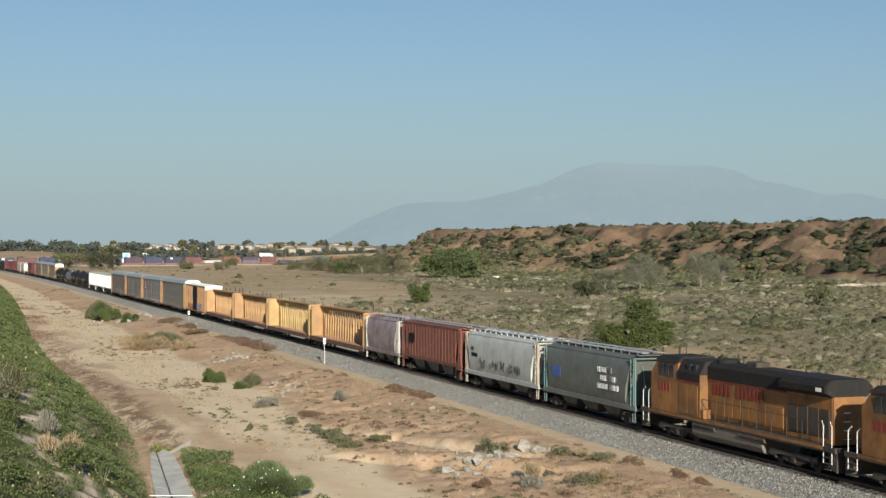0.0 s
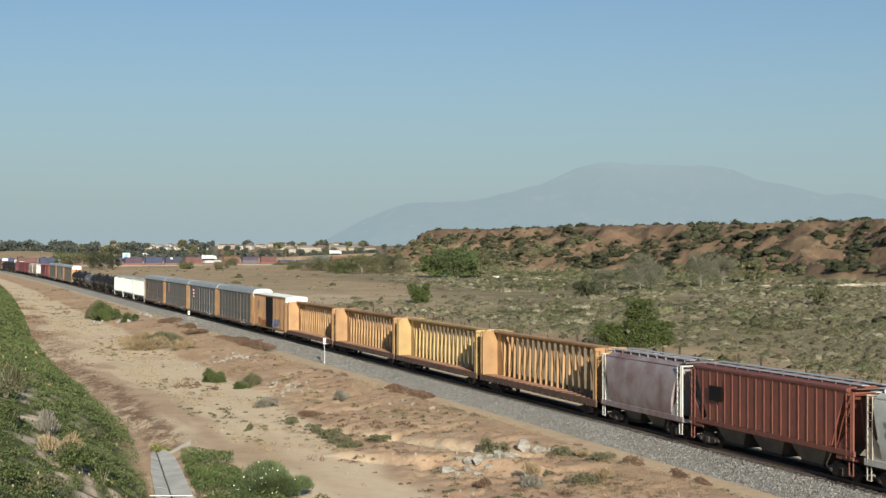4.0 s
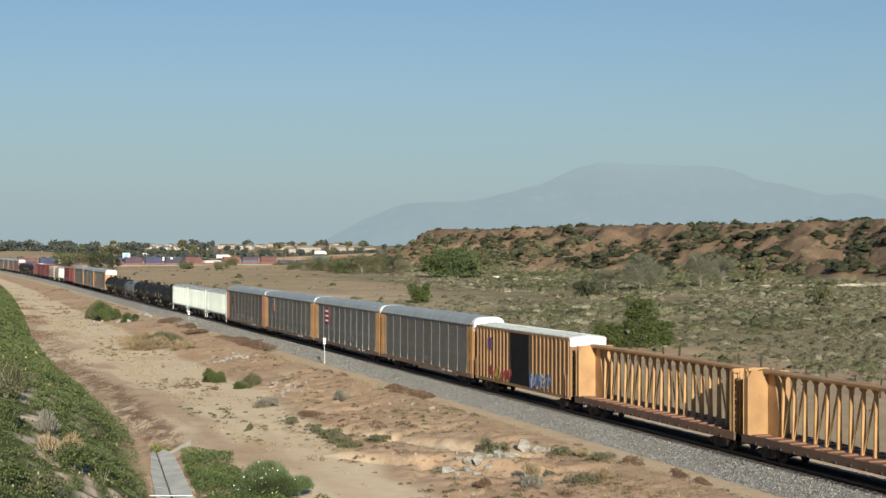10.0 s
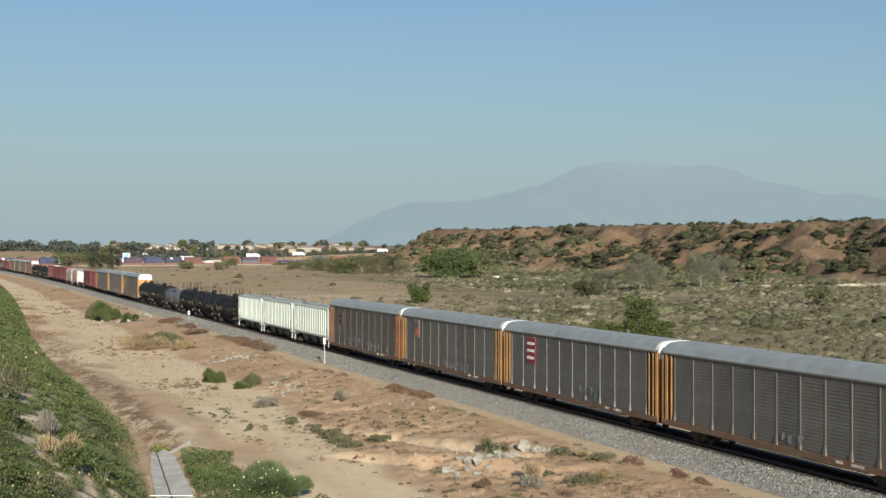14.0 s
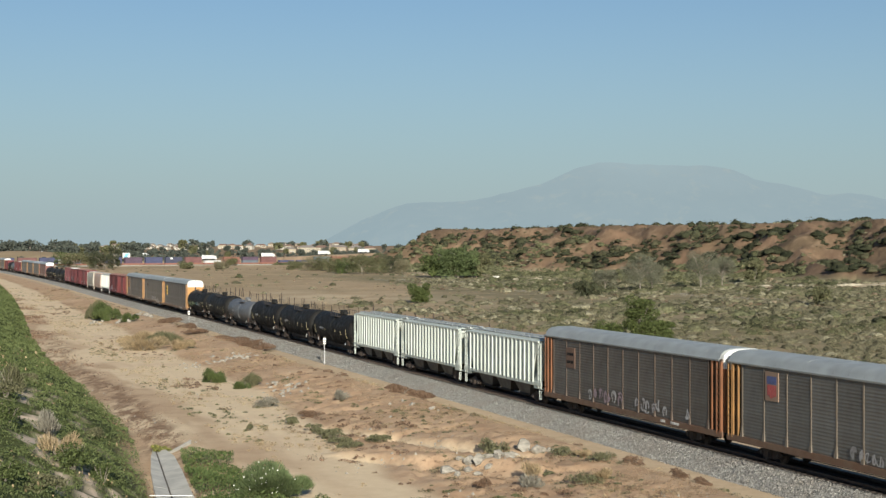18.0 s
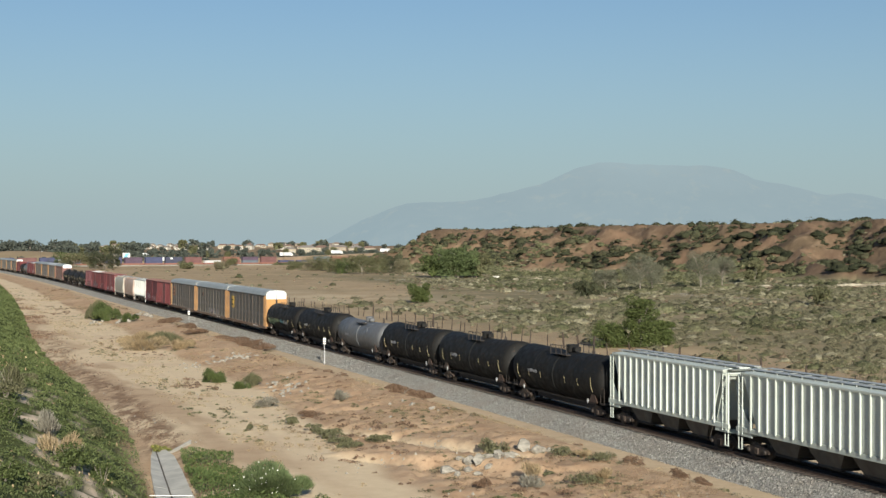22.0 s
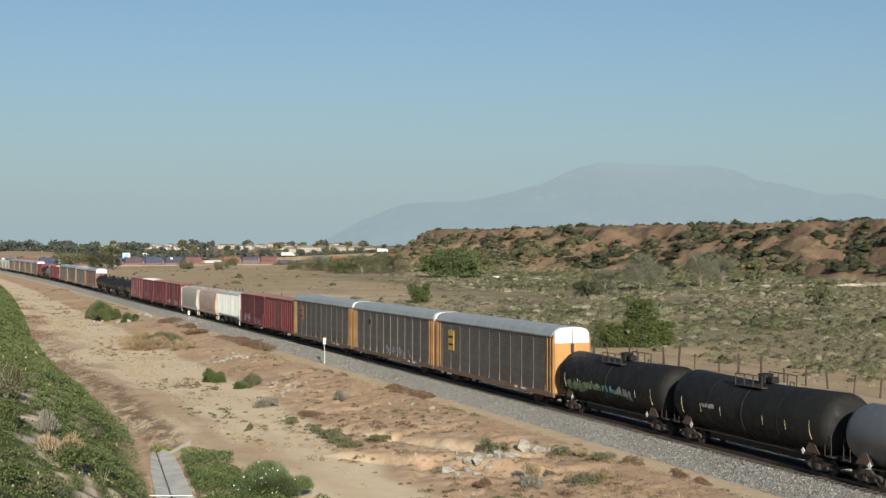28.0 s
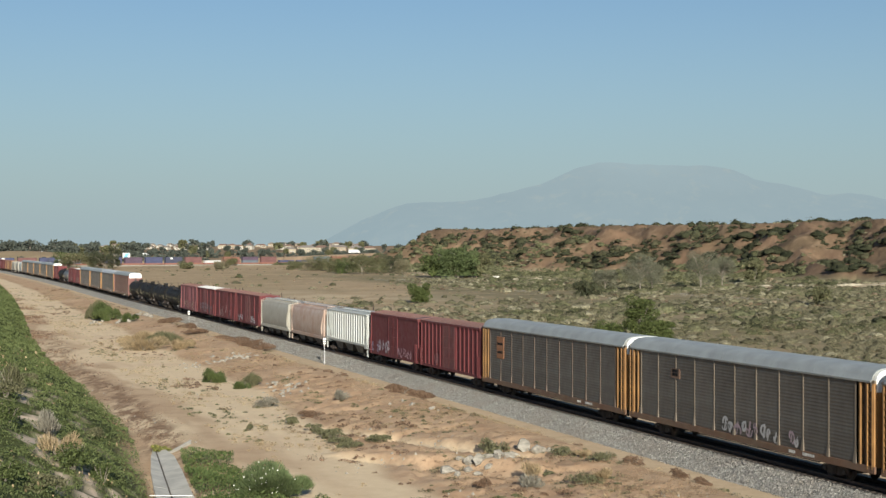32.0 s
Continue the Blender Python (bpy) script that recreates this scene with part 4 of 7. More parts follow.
        part("ladder", ladder_mesh("box" + end.name, end, 0.9, 2.6), None, c, at=(o * (h + 0.14), 1.1, 0), rz=math.pi / 2)
        part("sill_step", shared("sill_step", lambda: None), None, c, at=(o * (h - 0.35), -1.45, 0))
    def roof():
        g = Geo().along_x([(-1.5, high - 0.04), (1.5, high - 0.04), (1.5, high), (0, high + 0.16), (-1.5, high)], -h, h)
        x = -h + 0.5
        while x < h - 0.3:
            g.loft([[(x - 0.09, -1.5, high + 0.002), (x + 0.09, -1.5, high + 0.002), (x + 0.09, 0, high + 0.162), (x - 0.09, 0, high + 0.162)], [(x - 0.04, -1.5, high + 0.06), (x + 0.04, -1.5, high + 0.06), (x + 0.04, 0, high + 0.22), (x - 0.04, 0, high + 0.22)]])
            g.loft([[(x - 0.09, 1.5, high + 0.002), (x + 0.09, 1.5, high + 0.002), (x + 0.09, 0, high + 0.162), (x - 0.09, 0, high + 0.162)], [(x - 0.04, 1.5, high + 0.06), (x + 0.04, 1.5, high + 0.06), (x + 0.04, 0, high + 0.22), (x - 0.04, 0, high + 0.22)]])
            x += 1.2
        return g.mesh("roof", roofm)
    part("roof", shared(("broof", roofm.name, round(L, 2), high), roof), None, c)
    for k, (x0, x1, z0, z1, cols) in enumerate(tags):
        graffiti(c, seed * 10 + k, x0, x1, z0, z1, -1.545, cols)
    return c


# ---- centre-beam lumber cars ----
def centerbeam(a, b, mat, deckm, label, seed=0):
    c = car("centerbeam_car", a, b, label, "rail car", "empty lumber cars")
    L = (b - a) - 0.9
    h = L / 2
    truck(c, -h + 2.4)
    truck(c, h - 2.4)
    underframe(c, h, STEEL, 0.6, 1.1)
    part("deck", Geo().box(-h + 0.5, h - 0.5, -1.4, 1.4, 1.06, 1.2), deckm, c, "rust-stained deck")
    nd = int((L - 1.4) / 0.62)
    dm = shared(("riser", deckm.name), lambda: Geo().chamfer(-0.2, 0.2, -0.55, 0.55, 0, 0.09, 0.02).mesh("deck_riser", deckm))
    for y in (-0.85, 0.85):
        for k in range(nd // 2):
            part("deck_riser", dm, None, c, at=(-h + 1.2 + k * 1.24, y, 1.2))
    for y in (-1.42, 1.42):
        part("side_sill", Geo().along_x([(y - 0.06, 1.24), (y + 0.06, 1.24), (y + 0.06, 0.78), (y - 0.06, 0.78)], -h, h), paint("sooty lumber sill", (0.15, 0.078, 0.048), (0.06, 0.04, 0.03), 0.8), c)
        wm = shared(("winch", deckm.name), lambda: Geo().lathe([(-0.12, 0.09), (0.12, 0.09)], "x", 8).mesh("winch", STEEL))
        for k in range(16):
            part("winch", wm, None, c, at=(-h + 1.6 + k * (L - 3.2) / 15, y * 1.05, 0.88))
    part("top_chord", Geo().along_x([(-0.42, 4.58), (0.42, 4.58), (0.45, 4.72), (0.12, 4.78), (-0.12, 4.78), (-0.45, 4.72)], -h + 0.1, h - 0.1), mat, c)
    n = 18
    def col():
        # a tapered open column, wide at the head
        g = Geo()
        for y in (-1, 1):
            g.loft([[(-0.06, y * 0.15, 1.2), (0.06, y * 0.15, 1.2), (0.06, y * 0.11, 1.2), (-0.06, y * 0.11, 1.2)], [(-0.06, y * 0.09, 4.6), (0.06, y * 0.09, 4.6), (0.06, y * 0.05, 4.6), (-0.06, y * 0.05, 4.6)]])
        g.loft([[(-0.02, -0.12, 1.2), (0.02, -0.12, 1.2), (0.02, 0.12, 1.2), (-0.02, 0.12, 1.2)], [(-0.02, -0.06, 4.6), (0.02, -0.06, 4.6), (0.02, 0.06, 4.6), (-0.02, 0.06, 4.6)]])
        for k in range(9):
            z = 1.6 + k * 0.33
            g.lathe([(-0.165 + 0.018 * (z - 1.2), 0.03), (-0.14 + 0.018 * (z - 1.2), 0.03)], "y", 5, (0, 0, z))
        return g.mesh("column", mat)
    cm = shared(("cbcol", mat.name), col)
    pitch = (L - 4.4) / (n - 1)
    xs = [-h + 2.2 + i * pitch for i in range(n)]
    for x in xs:
        part("column", cm, None, c, at=(x, 0, 0))
        part("top_bracket", shared(("cbbr", mat.name), lambda: Geo().along_x([(-0.34, 4.6), (-0.07, 4.25), (0.07, 4.25), (0.34, 4.6)], -0.025, 0.025).mesh("top_bracket", mat)), None, c, at=(x, 0, 0))
    for i in range(0, n - 2, 1):
        if i % 3 == 2:
            continue
        x0, x1 = (xs[i], xs[i + 1]) if i < n / 2 else (xs[i + 1], xs[i])
        part("brace", Geo().loft([[(x0 - 0.05, -0.04, 1.25), (x0 + 0.05, -0.04, 1.25), (x0 + 0.05, 0.04, 1.25), (x0 - 0.05, 0.04, 1.25)], [(x1 - 0.05, -0.04, 4.5), (x1 + 0.05, -0.04, 4.5), (x1 + 0.05, 0.04, 4.5), (x1 - 0.05, 0.04, 4.5)]]), mat, c)
    # end bulkheads
    for o in (-1, 1):
        prof = [(-1.42, 1.1), (1.42, 1.1), (1.42, 4.35), (1.15, 4.72), (-1.15, 4.72), (-1.42, 4.35)]
        part("bulkhead", Geo().loft([[(o * (h - 0.62), y, z) for y, z in prof], [(o * (h - 0.50), y, z) for y, z in prof]]), mat, c)
        for y in (-1.34, -0.45, 0.45, 1.34):
            part("bulkhead_post", Geo().chamfer(o * (h - 0.38) - 0.12, o * (h - 0.38) + 0.12, y - 0.07, y + 0.07, 1.1, 4.7, 0.02), mat, c)
        part("gusset", Geo().along_y([(o * (h - 0.62), 1.2), (o * (h - 2.1), 1.2), (o * (h - 2.1), 1.6), (o * (h - 1.3), 4.6), (o * (h - 0.62), 4.6)], -0.09, 0.09), mat, c)
        part("ladder", ladder_mesh("cb" + mat.name, mat, 1.0, 4.6), None, c, at=(o * (h - 0.12), -1.2, 0), rz=math.pi / 2)
        part("sill_step", shared("sill_step", lambda: None), None, c, at=(o * (h - 0.35), -1.4, 0))
    return c


# ---- tank cars ----
def tank_car(a, b, mat, label, r=1.68, tags=(), seed=0, rail=True, stripes=True):
    c = car("tank_car", a, b, label, "rail car", "tank cars")
    L = (b - a) - 0.95
    h = L / 2
    zc = 0.9 + r
    truck(c, -h + 1.7)
    truck(c, h - 1.7)
    for o in (-1, 1):
        coupler(c, o * (h + 0.12), o)
        part("stub_sill", Geo().chamfer(min(o * h, o * (h - 4.2)), max(o * h, o * (h - 4.2)), -0.33, 0.33, 0.72, 1.12, 0.03), STEEL, c)
        part("saddle", Geo().along_x([(-1.2, 1.1), (1.2, 1.1), (1.35, 1.9), (0.8, 1.45), (-0.8, 1.45), (-1.35, 1.9)], o * (h - 2.1) - 0.25, o * (h - 2.1) + 0.25), STEEL, c)
        part("end_platform", Geo().chamfer(o * (h - 0.3) - 0.35, o * (h - 0.3) + 0.35, -1.4, 1.4, 1.05, 1.12, 0.02), STEEL, c)
        for y in (-1.35, 1.35):
            part("saddle_gusset", Geo().along_y([(o * (h - 1.2), 1.1), (o * (h - 2.6), 1.1), (o * (h - 2.0), 1.95)], y - 0.03, y + 0.03), paint("rusty black gusset", (0.07, 0.04, 0.028)), c)
            part("handrail", Geo().tube([(o * (h - 0.1), y, 1.1), (o * (h - 0.1), y, 2.2), (o * (h - 0.7), y, 2.2), (o * (h - 0.7), y, 1.1)], 0.025), STEEL, c)
            part("sill_step", shared("sill_step", lambda: None), None, c, at=(o * (h - 0.35), y, 0.1))
    # dished ends, weld seams, and two halves that slope down to the outlet in the middle
    dish = [(0.08, 0.05), (0.12, r * 0.45), (0.24, r * 0.75), (0.46, r * 0.93), (0.78, r)]
    half = [(-h + d, q) for d, q in dish] + [(-h + 5.0, r), (-h + 5.003, r + 0.01), (-h + 5.08, r + 0.01), (-h + 5.083, r), (-0.09, r - 0.01), (-0.085, r + 0.02)]
    prof = half + [(-x, q) for x, q in half[::-1]]
    rings = []
    for x, q in prof:
        dip = 0.05 - 0.16 * max(0.0, 1 - abs(x) / (h - 0.8))
        rings.append([(x, q * math.cos(2 * math.pi * k / 36), zc + dip + q * math.sin(2 * math.pi * k / 36)) for k in range(36)])
    part("tank", Geo().loft(rings), mat, c, smooth=True)
    part("belly_band", Geo().lathe([(-0.08, r - 0.02), (-0.08, r + 0.028), (0.08, r + 0.028), (0.08, r - 0.02)], "x", 36, (0, 0, zc - 0.11)), mat, c)
    part("manway", Geo().lathe([(zc + r - 0.1, 0.42), (zc + r + 0.32, 0.42), (zc + r + 0.34, 0.48), (zc + r + 0.42, 0.46), (zc + r + 0.46, 0.2)], "z", 16), mat, c)
    part("valve_box", Geo().chamfer(0.6, 1.1, -0.25, 0.25, zc + r - 0.05, zc + r + 0.3, 0.04), mat, c)
    part("walkway", Geo().chamfer(-1.5, 1.5, -1.15, -0.6, zc + r * 0.82, zc + r * 0.82 + 0.06, 0.01).chamfer(-1.5, 1.5, 0.6, 1.15, zc + r * 0.82, zc + r * 0.82 + 0.06, 0.01), STEEL, c)
    if rail:
        for y in (-1.15, 1.15):
            g = Geo()
            for x in (-1.5, -0.5, 0.5, 1.5):
                g.box(x - 0.025, x + 0.025, y - 0.025, y + 0.025, zc + r * 0.82, zc + r + 0.42)
            g.box(-1.5, 1.5, y - 0.025, y + 0.025, zc + r + 0.37, zc + r + 0.42)
            part("platform_rail", g, STEEL, c)
    part("ladder", ladder_mesh("tank", STEEL, 1.0, 4.2), None, c, at=(0, r + 0.08, 0))
    # added dark box, standing in for the shade beneath the tank
    part("brake_rigging", Geo().chamfer(-h + 3.2, h - 3.2, -0.55, 0.55, 0.42, 0.98, 0.05), STEEL, c)
    part("bottom_outlet", Geo().lathe([(0.55, 0.18), (1.25, 0.25)], "z", 10), STEEL, c)
    for y in (-0.95, 0.95):
        part("running_pipe", Geo().tube([(-h + 1.5, y * 1.45, 1.0), (h - 1.5, y * 1.45, 1.0)], 0.03), STEEL, c)
    if stripes:
        for k, x in enumerate(np.linspace(-h + 1.7, h - 1.7, 7)):
            t = 0.032
            ht = 0.5 if k in (0, 6) else 0.26
            part("reflector", Geo().loft([[(x - t / 2, -math.sqrt((r + 0.012) ** 2 - dz * dz), zc + dz), (x + t / 2, -math.sqrt((r + 0.012) ** 2 - dz * dz), zc + dz), (x + t / 2, -math.sqrt((r - 0.03) ** 2 - dz * dz), zc + dz), (x - t / 2, -math.sqrt((r - 0.03) ** 2 - dz * dz), zc + dz)] for dz in np.linspace(-ht - 0.25, ht - 0.25, 5)]), YELLOW, c, "yellow reflective stripe")
    for o in (-1, 1):
        q = Geo().loft([[(o * (h - 2.6) + u, -1.5, 1.15 + v) for u, v in ((0, -0.19), (0.19, 0), (0, 0.19), (-0.19, 0))], [(o * (h - 2.6) + u, -1.48, 1.15 + v) for u, v in ((0, -0.19), (0.19, 0), (0, 0.19), (-0.19, 0))]])
        part("placard", q, WHITE, c, "white diamond placard")
    for k, (x0, x1, z0, z1, cols) in enumerate(tags):
        curved_tag(c, seed * 10 + k, x0, x1, zc + z0, zc + z1, zc, r + 0.01, cols)
    return c


def curved_tag(parent, seed, x0, x1, z0, z1, zc, r, cols):
    """A sprayed tag that follows a tank's shell."""
    rr = random.Random(seed)
    gs = [Geo() for _ in cols]
    n = max(4, int((x1 - x0) / 0.3))
    for i in range(n):
        for k in range(2):
            g = gs[min(len(cols) - 1, int(i / n * len(cols)))]
            x = x0 + i * (x1 - x0) / n + rr.uniform(-0.1, 0.1)
            lo, hi = z0 + rr.uniform(0, 0.3) * (z1 - z0), z1 - rr.uniform(0, 0.35) * (z1 - z0)
            w, lean = rr.uniform(0.12, 0.3), rr.uniform(-0.2, 0.2)
            pts, m = [], 5
            for j in range(m):
                z = lo + (hi - lo) * j / (m - 1)
                y = -math.sqrt(max(0.01, (r + 0.003 * k) ** 2 - (z - zc) ** 2))
                xx = x + lean * j / (m - 1)
                pts += [(xx, y, z), (xx + w, y, z)]
            g.add(pts, [(2 * j, 2 * j + 1, 2 * j + 3, 2 * j + 2) for j in range(m - 1)])
    for g, col in zip(gs, cols):
        tagged(part("graffiti", g, plain("spray %s" % (col,), col, 0.6, 0, 0.15), parent, "spray-painted graffiti"), kind="stuff")


# ---- locomotives ----
def locomotive(a, b):
    c = car("locomotive", a, b, "dirty yellow and grey diesel freight locomotive with red lettering", "locomotive", "locomotives")
    h = (b - a) / 2 - 0.4
    body = paint("armour yellow", (0.315, 0.138, 0.034), (0.05, 0.03, 0.018), 0.95, 0.65, streak=0.9)
    roof = paint("loco grey", (0.02, 0.0195, 0.019), (0.035, 0.027, 0.02), 0.7, 0.85)
    roof.node_tree.nodes["Principled BSDF"].inputs["Specular IOR Level"].default_value = 0.2
    red = plain("red lettering", (0.20, 0.03, 0.018))
    dark = paint("sooty frame", (0.028, 0.024, 0.02), rough=0.8)
    for x in (-h + 4.6, h - 4.6):
        truck(c, x, 1.9, 3)
        for y in (-1.13, 1.13):
            part("truck_frame", Geo().along_y([(x - 2.6, 0.55), (x - 2.4, 0.85), (x + 2.4, 0.85), (x + 2.6, 0.55), (x + 2.2, 0.45), (x + 1.2, 0.62), (x - 1.2, 0.62), (x - 2.2, 0.45)], y - 0.07, y + 0.07), dark, c)
    part("frame", Geo().chamfer(-h, h, -1.5, 1.5, 1.35, 1.62, 0.03), dark, c)
    part("frame_stripe", Geo().box(-h + 1.2, h - 1.2, -1.52, -1.5, 1.45, 1.6), body, c)
    tank = [(-1.42, 1.0), (-1.40, 0.72), (-1.25, 0.45), (-0.95, 0.32), (0.95, 0.32), (1.25, 0.45), (1.40, 0.72), (1.42, 1.0), (1.40, 1.34), (-1.40, 1.34)]
    part("fuel_tank", Geo().along_x(tank, -4.4, 3.9), paint("fuel tank grey", (0.15, 0.135, 0.115), amount=0.6), c, "grey fuel tank")
    for x in (-2.9, 2.9):
        part("air_tank", Geo().lathe([(x - 1.4, 0.16), (x + 1.4, 0.16)], "x", 12, (0, -1.38, 1.2)), dark, c)
    # cab at the trailing end
    cab = part("cab", Geo().loft([[(-h + 1.6, -1.5, 1.62), (-h + 5.2, -1.5, 1.62), (-h + 5.2, 1.5, 1.62), (-h + 1.6, 1.5, 1.62)], [(-h + 1.6, -1.5, 3.7), (-h + 5.2, -1.5, 3.7), (-h + 5.2, 1.5, 3.7), (-h + 1.6, 1.5, 3.7)], [(-h + 2.4, -1.4, 4.45), (-h + 5.2, -1.4, 4.45), (-h + 5.2, 1.4, 4.45), (-h + 2.4, 1.4, 4.45)]]), body, c)
    part("cab_roof", Geo().loft([[(-h + 2.2, -1.52, 4.40), (-h + 5.3, -1.52, 4.40), (-h + 5.3, 1.52, 4.40), (-h + 2.2, 1.52, 4.40)], [(-h + 2.4, -1.1, 4.68), (-h + 5.2, -1.1, 4.68), (-h + 5.2, 1.1, 4.68), (-h + 2.4, 1.1, 4.68)]]), roof, cab)
    for x0, x1 in ((2.75, 3.35), (3.5, 4.05), (4.3, 4.75)):
        part("cab_window", Geo().chamfer(-h + x0, -h + x1, -1.53, -1.44, 3.55, 4.25, 0.02), GLASS, cab, "dark cab window")
    part("nose", Geo().chamfer(-h + 0.5, -h + 1.7, -1.05, 1.05, 1.62, 3.3, 0.12), body, c)
    part("lettering", Geo().add(*zip_boxes([(-h + 2.6 + k * 0.42, -h + 2.9 + k * 0.42, -1.515, -1.5, 2.75, 3.2) for k in range(4)])), red, cab, "red lettering")
    # hoods
    part("equipment_cabinet", Geo().chamfer(-h + 5.2, -h + 8.2, -1.5, 1.5, 1.62, 3.9, 0.03), body, c)
    part("cabinet_roof", Geo().loft([[(-h + 5.2, -1.5, 3.9), (-h + 8.2, -1.5, 3.9), (-h + 8.2, 1.5, 3.9), (-h + 5.2, 1.5, 3.9)], [(-h + 5.2, -1.1, 4.6), (-h + 8.2, -1.1, 4.6), (-h + 8.2, 1.1, 4.6), (-h + 5.2, 1.1, 4.6)]]), roof, c)
    for x in (6.3, 7.1):
        part("roof_grille", Geo().chamfer(-h + x, -h + x + 0.5, -1.42, -1.2, 3.95, 4.4, 0.03), GLASS, c)
    part("hood", Geo().chamfer(-h + 8.2, h - 5.6, -0.95, 0.95, 1.62, 4.32, 0.05), body, c)
    part("hood_roof", Geo().along_x([(-0.97, 4.06), (0.97, 4.06), (0.97, 4.36), (0.66, 4.6), (-0.66, 4.6), (-0.97, 4.36)], -h + 8.2, h - 5.6), roof, c)
    nd = 9
    for k in range(nd):
        x = -h + 8.5 + k * (2 * h - 14.4) / nd
        part("hood_door", Geo().chamfer(x, x + (2 * h - 14.4) / nd - 0.06, -0.985, -0.94, 1.75, 2.9, 0.012), body, c)
    bars(c, red, -0.985, [(-h + 8.9, 2.98, 5, 0.3, 0.58, 0.16), (-h + 11.8, 2.98, 7, 0.28, 0.58, 0.17)], "large red lettering")
    part("grey_band", Geo().box(-h + 8.2, h - 5.6, -0.99, -0.95, 3.72, 4.06), roof, c)
    part("red_band", Geo().box(-h + 8.2, h - 5.6, -0.988, -0.95, 3.64, 3.71), red, c, "thin red band")
    part("grey_band", Geo().box(-h + 5.22, -h + 8.18, -1.53, -1.5, 3.5, 3.92), roof, c)
    part("red_band", Geo().box(-h + 5.22, -h + 8.18, -1.528, -1.5, 3.4, 3.49), red, c, "thin red band")
    part("cabinet_door", Geo().chamfer(-h + 5.5, -h + 6.6, -1.53, -1.49, 1.75, 3.3, 0.015), body, c)
    part("cabinet_door", Geo().chamfer(-h + 6.7, -h + 7.9, -1.53, -1.49, 1.75, 3.3, 0.015), body, c)
    part("step_well", Geo().chamfer(-h + 8.25, -h + 8.6, -1.48, -0.96, 1.62, 2.1, 0.02), body, c)
    # radiators with flared wings
    part("radiator_body", Geo().chamfer(h - 5.6, h - 1.0, -1.0, 1.0, 1.62, 3.86, 0.04), body, c)
    wing = [(-1.0, 3.78), (1.0, 3.78), (1.5, 4.0), (1.5, 4.28), (1.1, 4.6), (-1.1, 4.6), (-1.5, 4.28), (-1.5, 4.0)]
    part("radiator", Geo().along_x(wing, h - 5.6, h - 1.0), roof, c)
    part("radiator_end", Geo().along_x([(y * 0.96, z) for y, z in wing], h - 0.998, h - 0.93), roof, c)
    for k in range(4):
        part("louvre", Geo().chamfer(h - 5.3 + k * 1.05, h - 4.45 + k * 1.05, -1.03, -0.98, 1.9, 3.2, 0.02), dark, c)
    part("end_wall", Geo().chamfer(h - 1.02, h - 0.9, -0.98, 0.98, 1.62, 3.82, 0.02), body, c)
    bars(c, WHITE, -1.505, [(h - 1.85, 4.05, 4, 0.1, 0.18, 0.05)], "white number bars")
    for z in (1.9, 2.3, 2.7, 3.1):
        part("grab_iron", Geo().tube([(h - 0.86, -0.4, z), (h - 0.82, -0.4, z), (h - 0.82, 0.0, z), (h - 0.86, 0.0, z)], 0.02), WHITE, c)
    part("exhaust_stack", Geo().chamfer(0.5, 1.7, -0.45, 0.45, 4.4, 4.85, 0.05), dark, c)
    part("fan_housing", Geo().lathe([(4.4, 0.7), (4.75, 0.7), (4.8, 0.6)], "z", 18, (-2.4, 0, 0)), roof, c)
    part("horn", Geo().tube([(-0.9, 0.2, 4.5), (-0.9, 0.2, 4.95), (-0.5, 0.2, 4.98)], 0.05), dark, c)
    part("antenna", Geo().tube([(-h + 3.6, 0, 4.6), (-h + 3.6, 0, 5.1)], 0.03), dark, c)
    # pilots, steps, handrails
    for o in (-1, 1):
        part("pilot", Geo().along_y([(o * h, 0.35), (o * h, 1.62), (o * (h - 0.9), 1.62), (o * (h - 0.6), 0.5)], -1.4, 1.4), dark, c)
        coupler(c, o * (h + 0.1), o)
        for y in (-1.4, 1.4):
            for k in range(4):
                part("step", Geo().chamfer(o * (h - 0.75) - 0.3, o * (h - 0.75) + 0.3, y - 0.12, y + 0.12, 0.42 + k * 0.32, 0.47 + k * 0.32, 0.01), dark, c)
            for dx in (0.35, 1.15):
                part("handrail", Geo().tube([(o * (h - dx), y * 1.05, 0.75), (o * (h - dx), y * 1.05, 2.55), (o * (h - dx - 0.25), y * 1.0, 2.75)], 0.022), WHITE, c, "white grab rail")
    for y in (-1.42, 1.42):
        part("walkway_rail", Geo().tube([(-h + 8.3, y, 2.65), (h - 1.2, y, 2.65)], 0.022), dark, c)
        for x in np.arange(-h + 8.4, h - 1, 1.6):
            part("stanchion", Geo().tube([(0, 0, 1.6), (0, 0, 2.65)], 0.02), dark, c, at=(x, y, 0))
    # the superstructure stands a sixth taller than its drawing
    for ob in list(c.children) + list(cab.children):
        for v in ob.data.vertices:
            if v.co.z > 1.35:
                v.co.z = 1.35 + (v.co.z - 1.35) * 1.17
    return c


# ---- the train, from the front back ----
V0, ACC = 16.265, 0.0026

GALV = plain("dull galvanised roof", (0.30, 0.318, 0.31), 0.6, 0.1, 0.14, 0.8)
SCREEN_G = paint("grey side screen", (0.148, 0.146, 0.133), (0.085, 0.072, 0.056), 0.6, 0.5, 0.2, streak=0.55)
SCREEN_B = paint("brown-grey side screen", (0.120, 0.112, 0.098), (0.062, 0.045, 0.033), 0.65, 0.5, 0.2, streak=0.6)
POST_T = paint("tan post", (0.165, 0.135, 0.10), amount=0.5)
POST_B = paint("brown post", (0.105, 0.074, 0.054), amount=0.5)
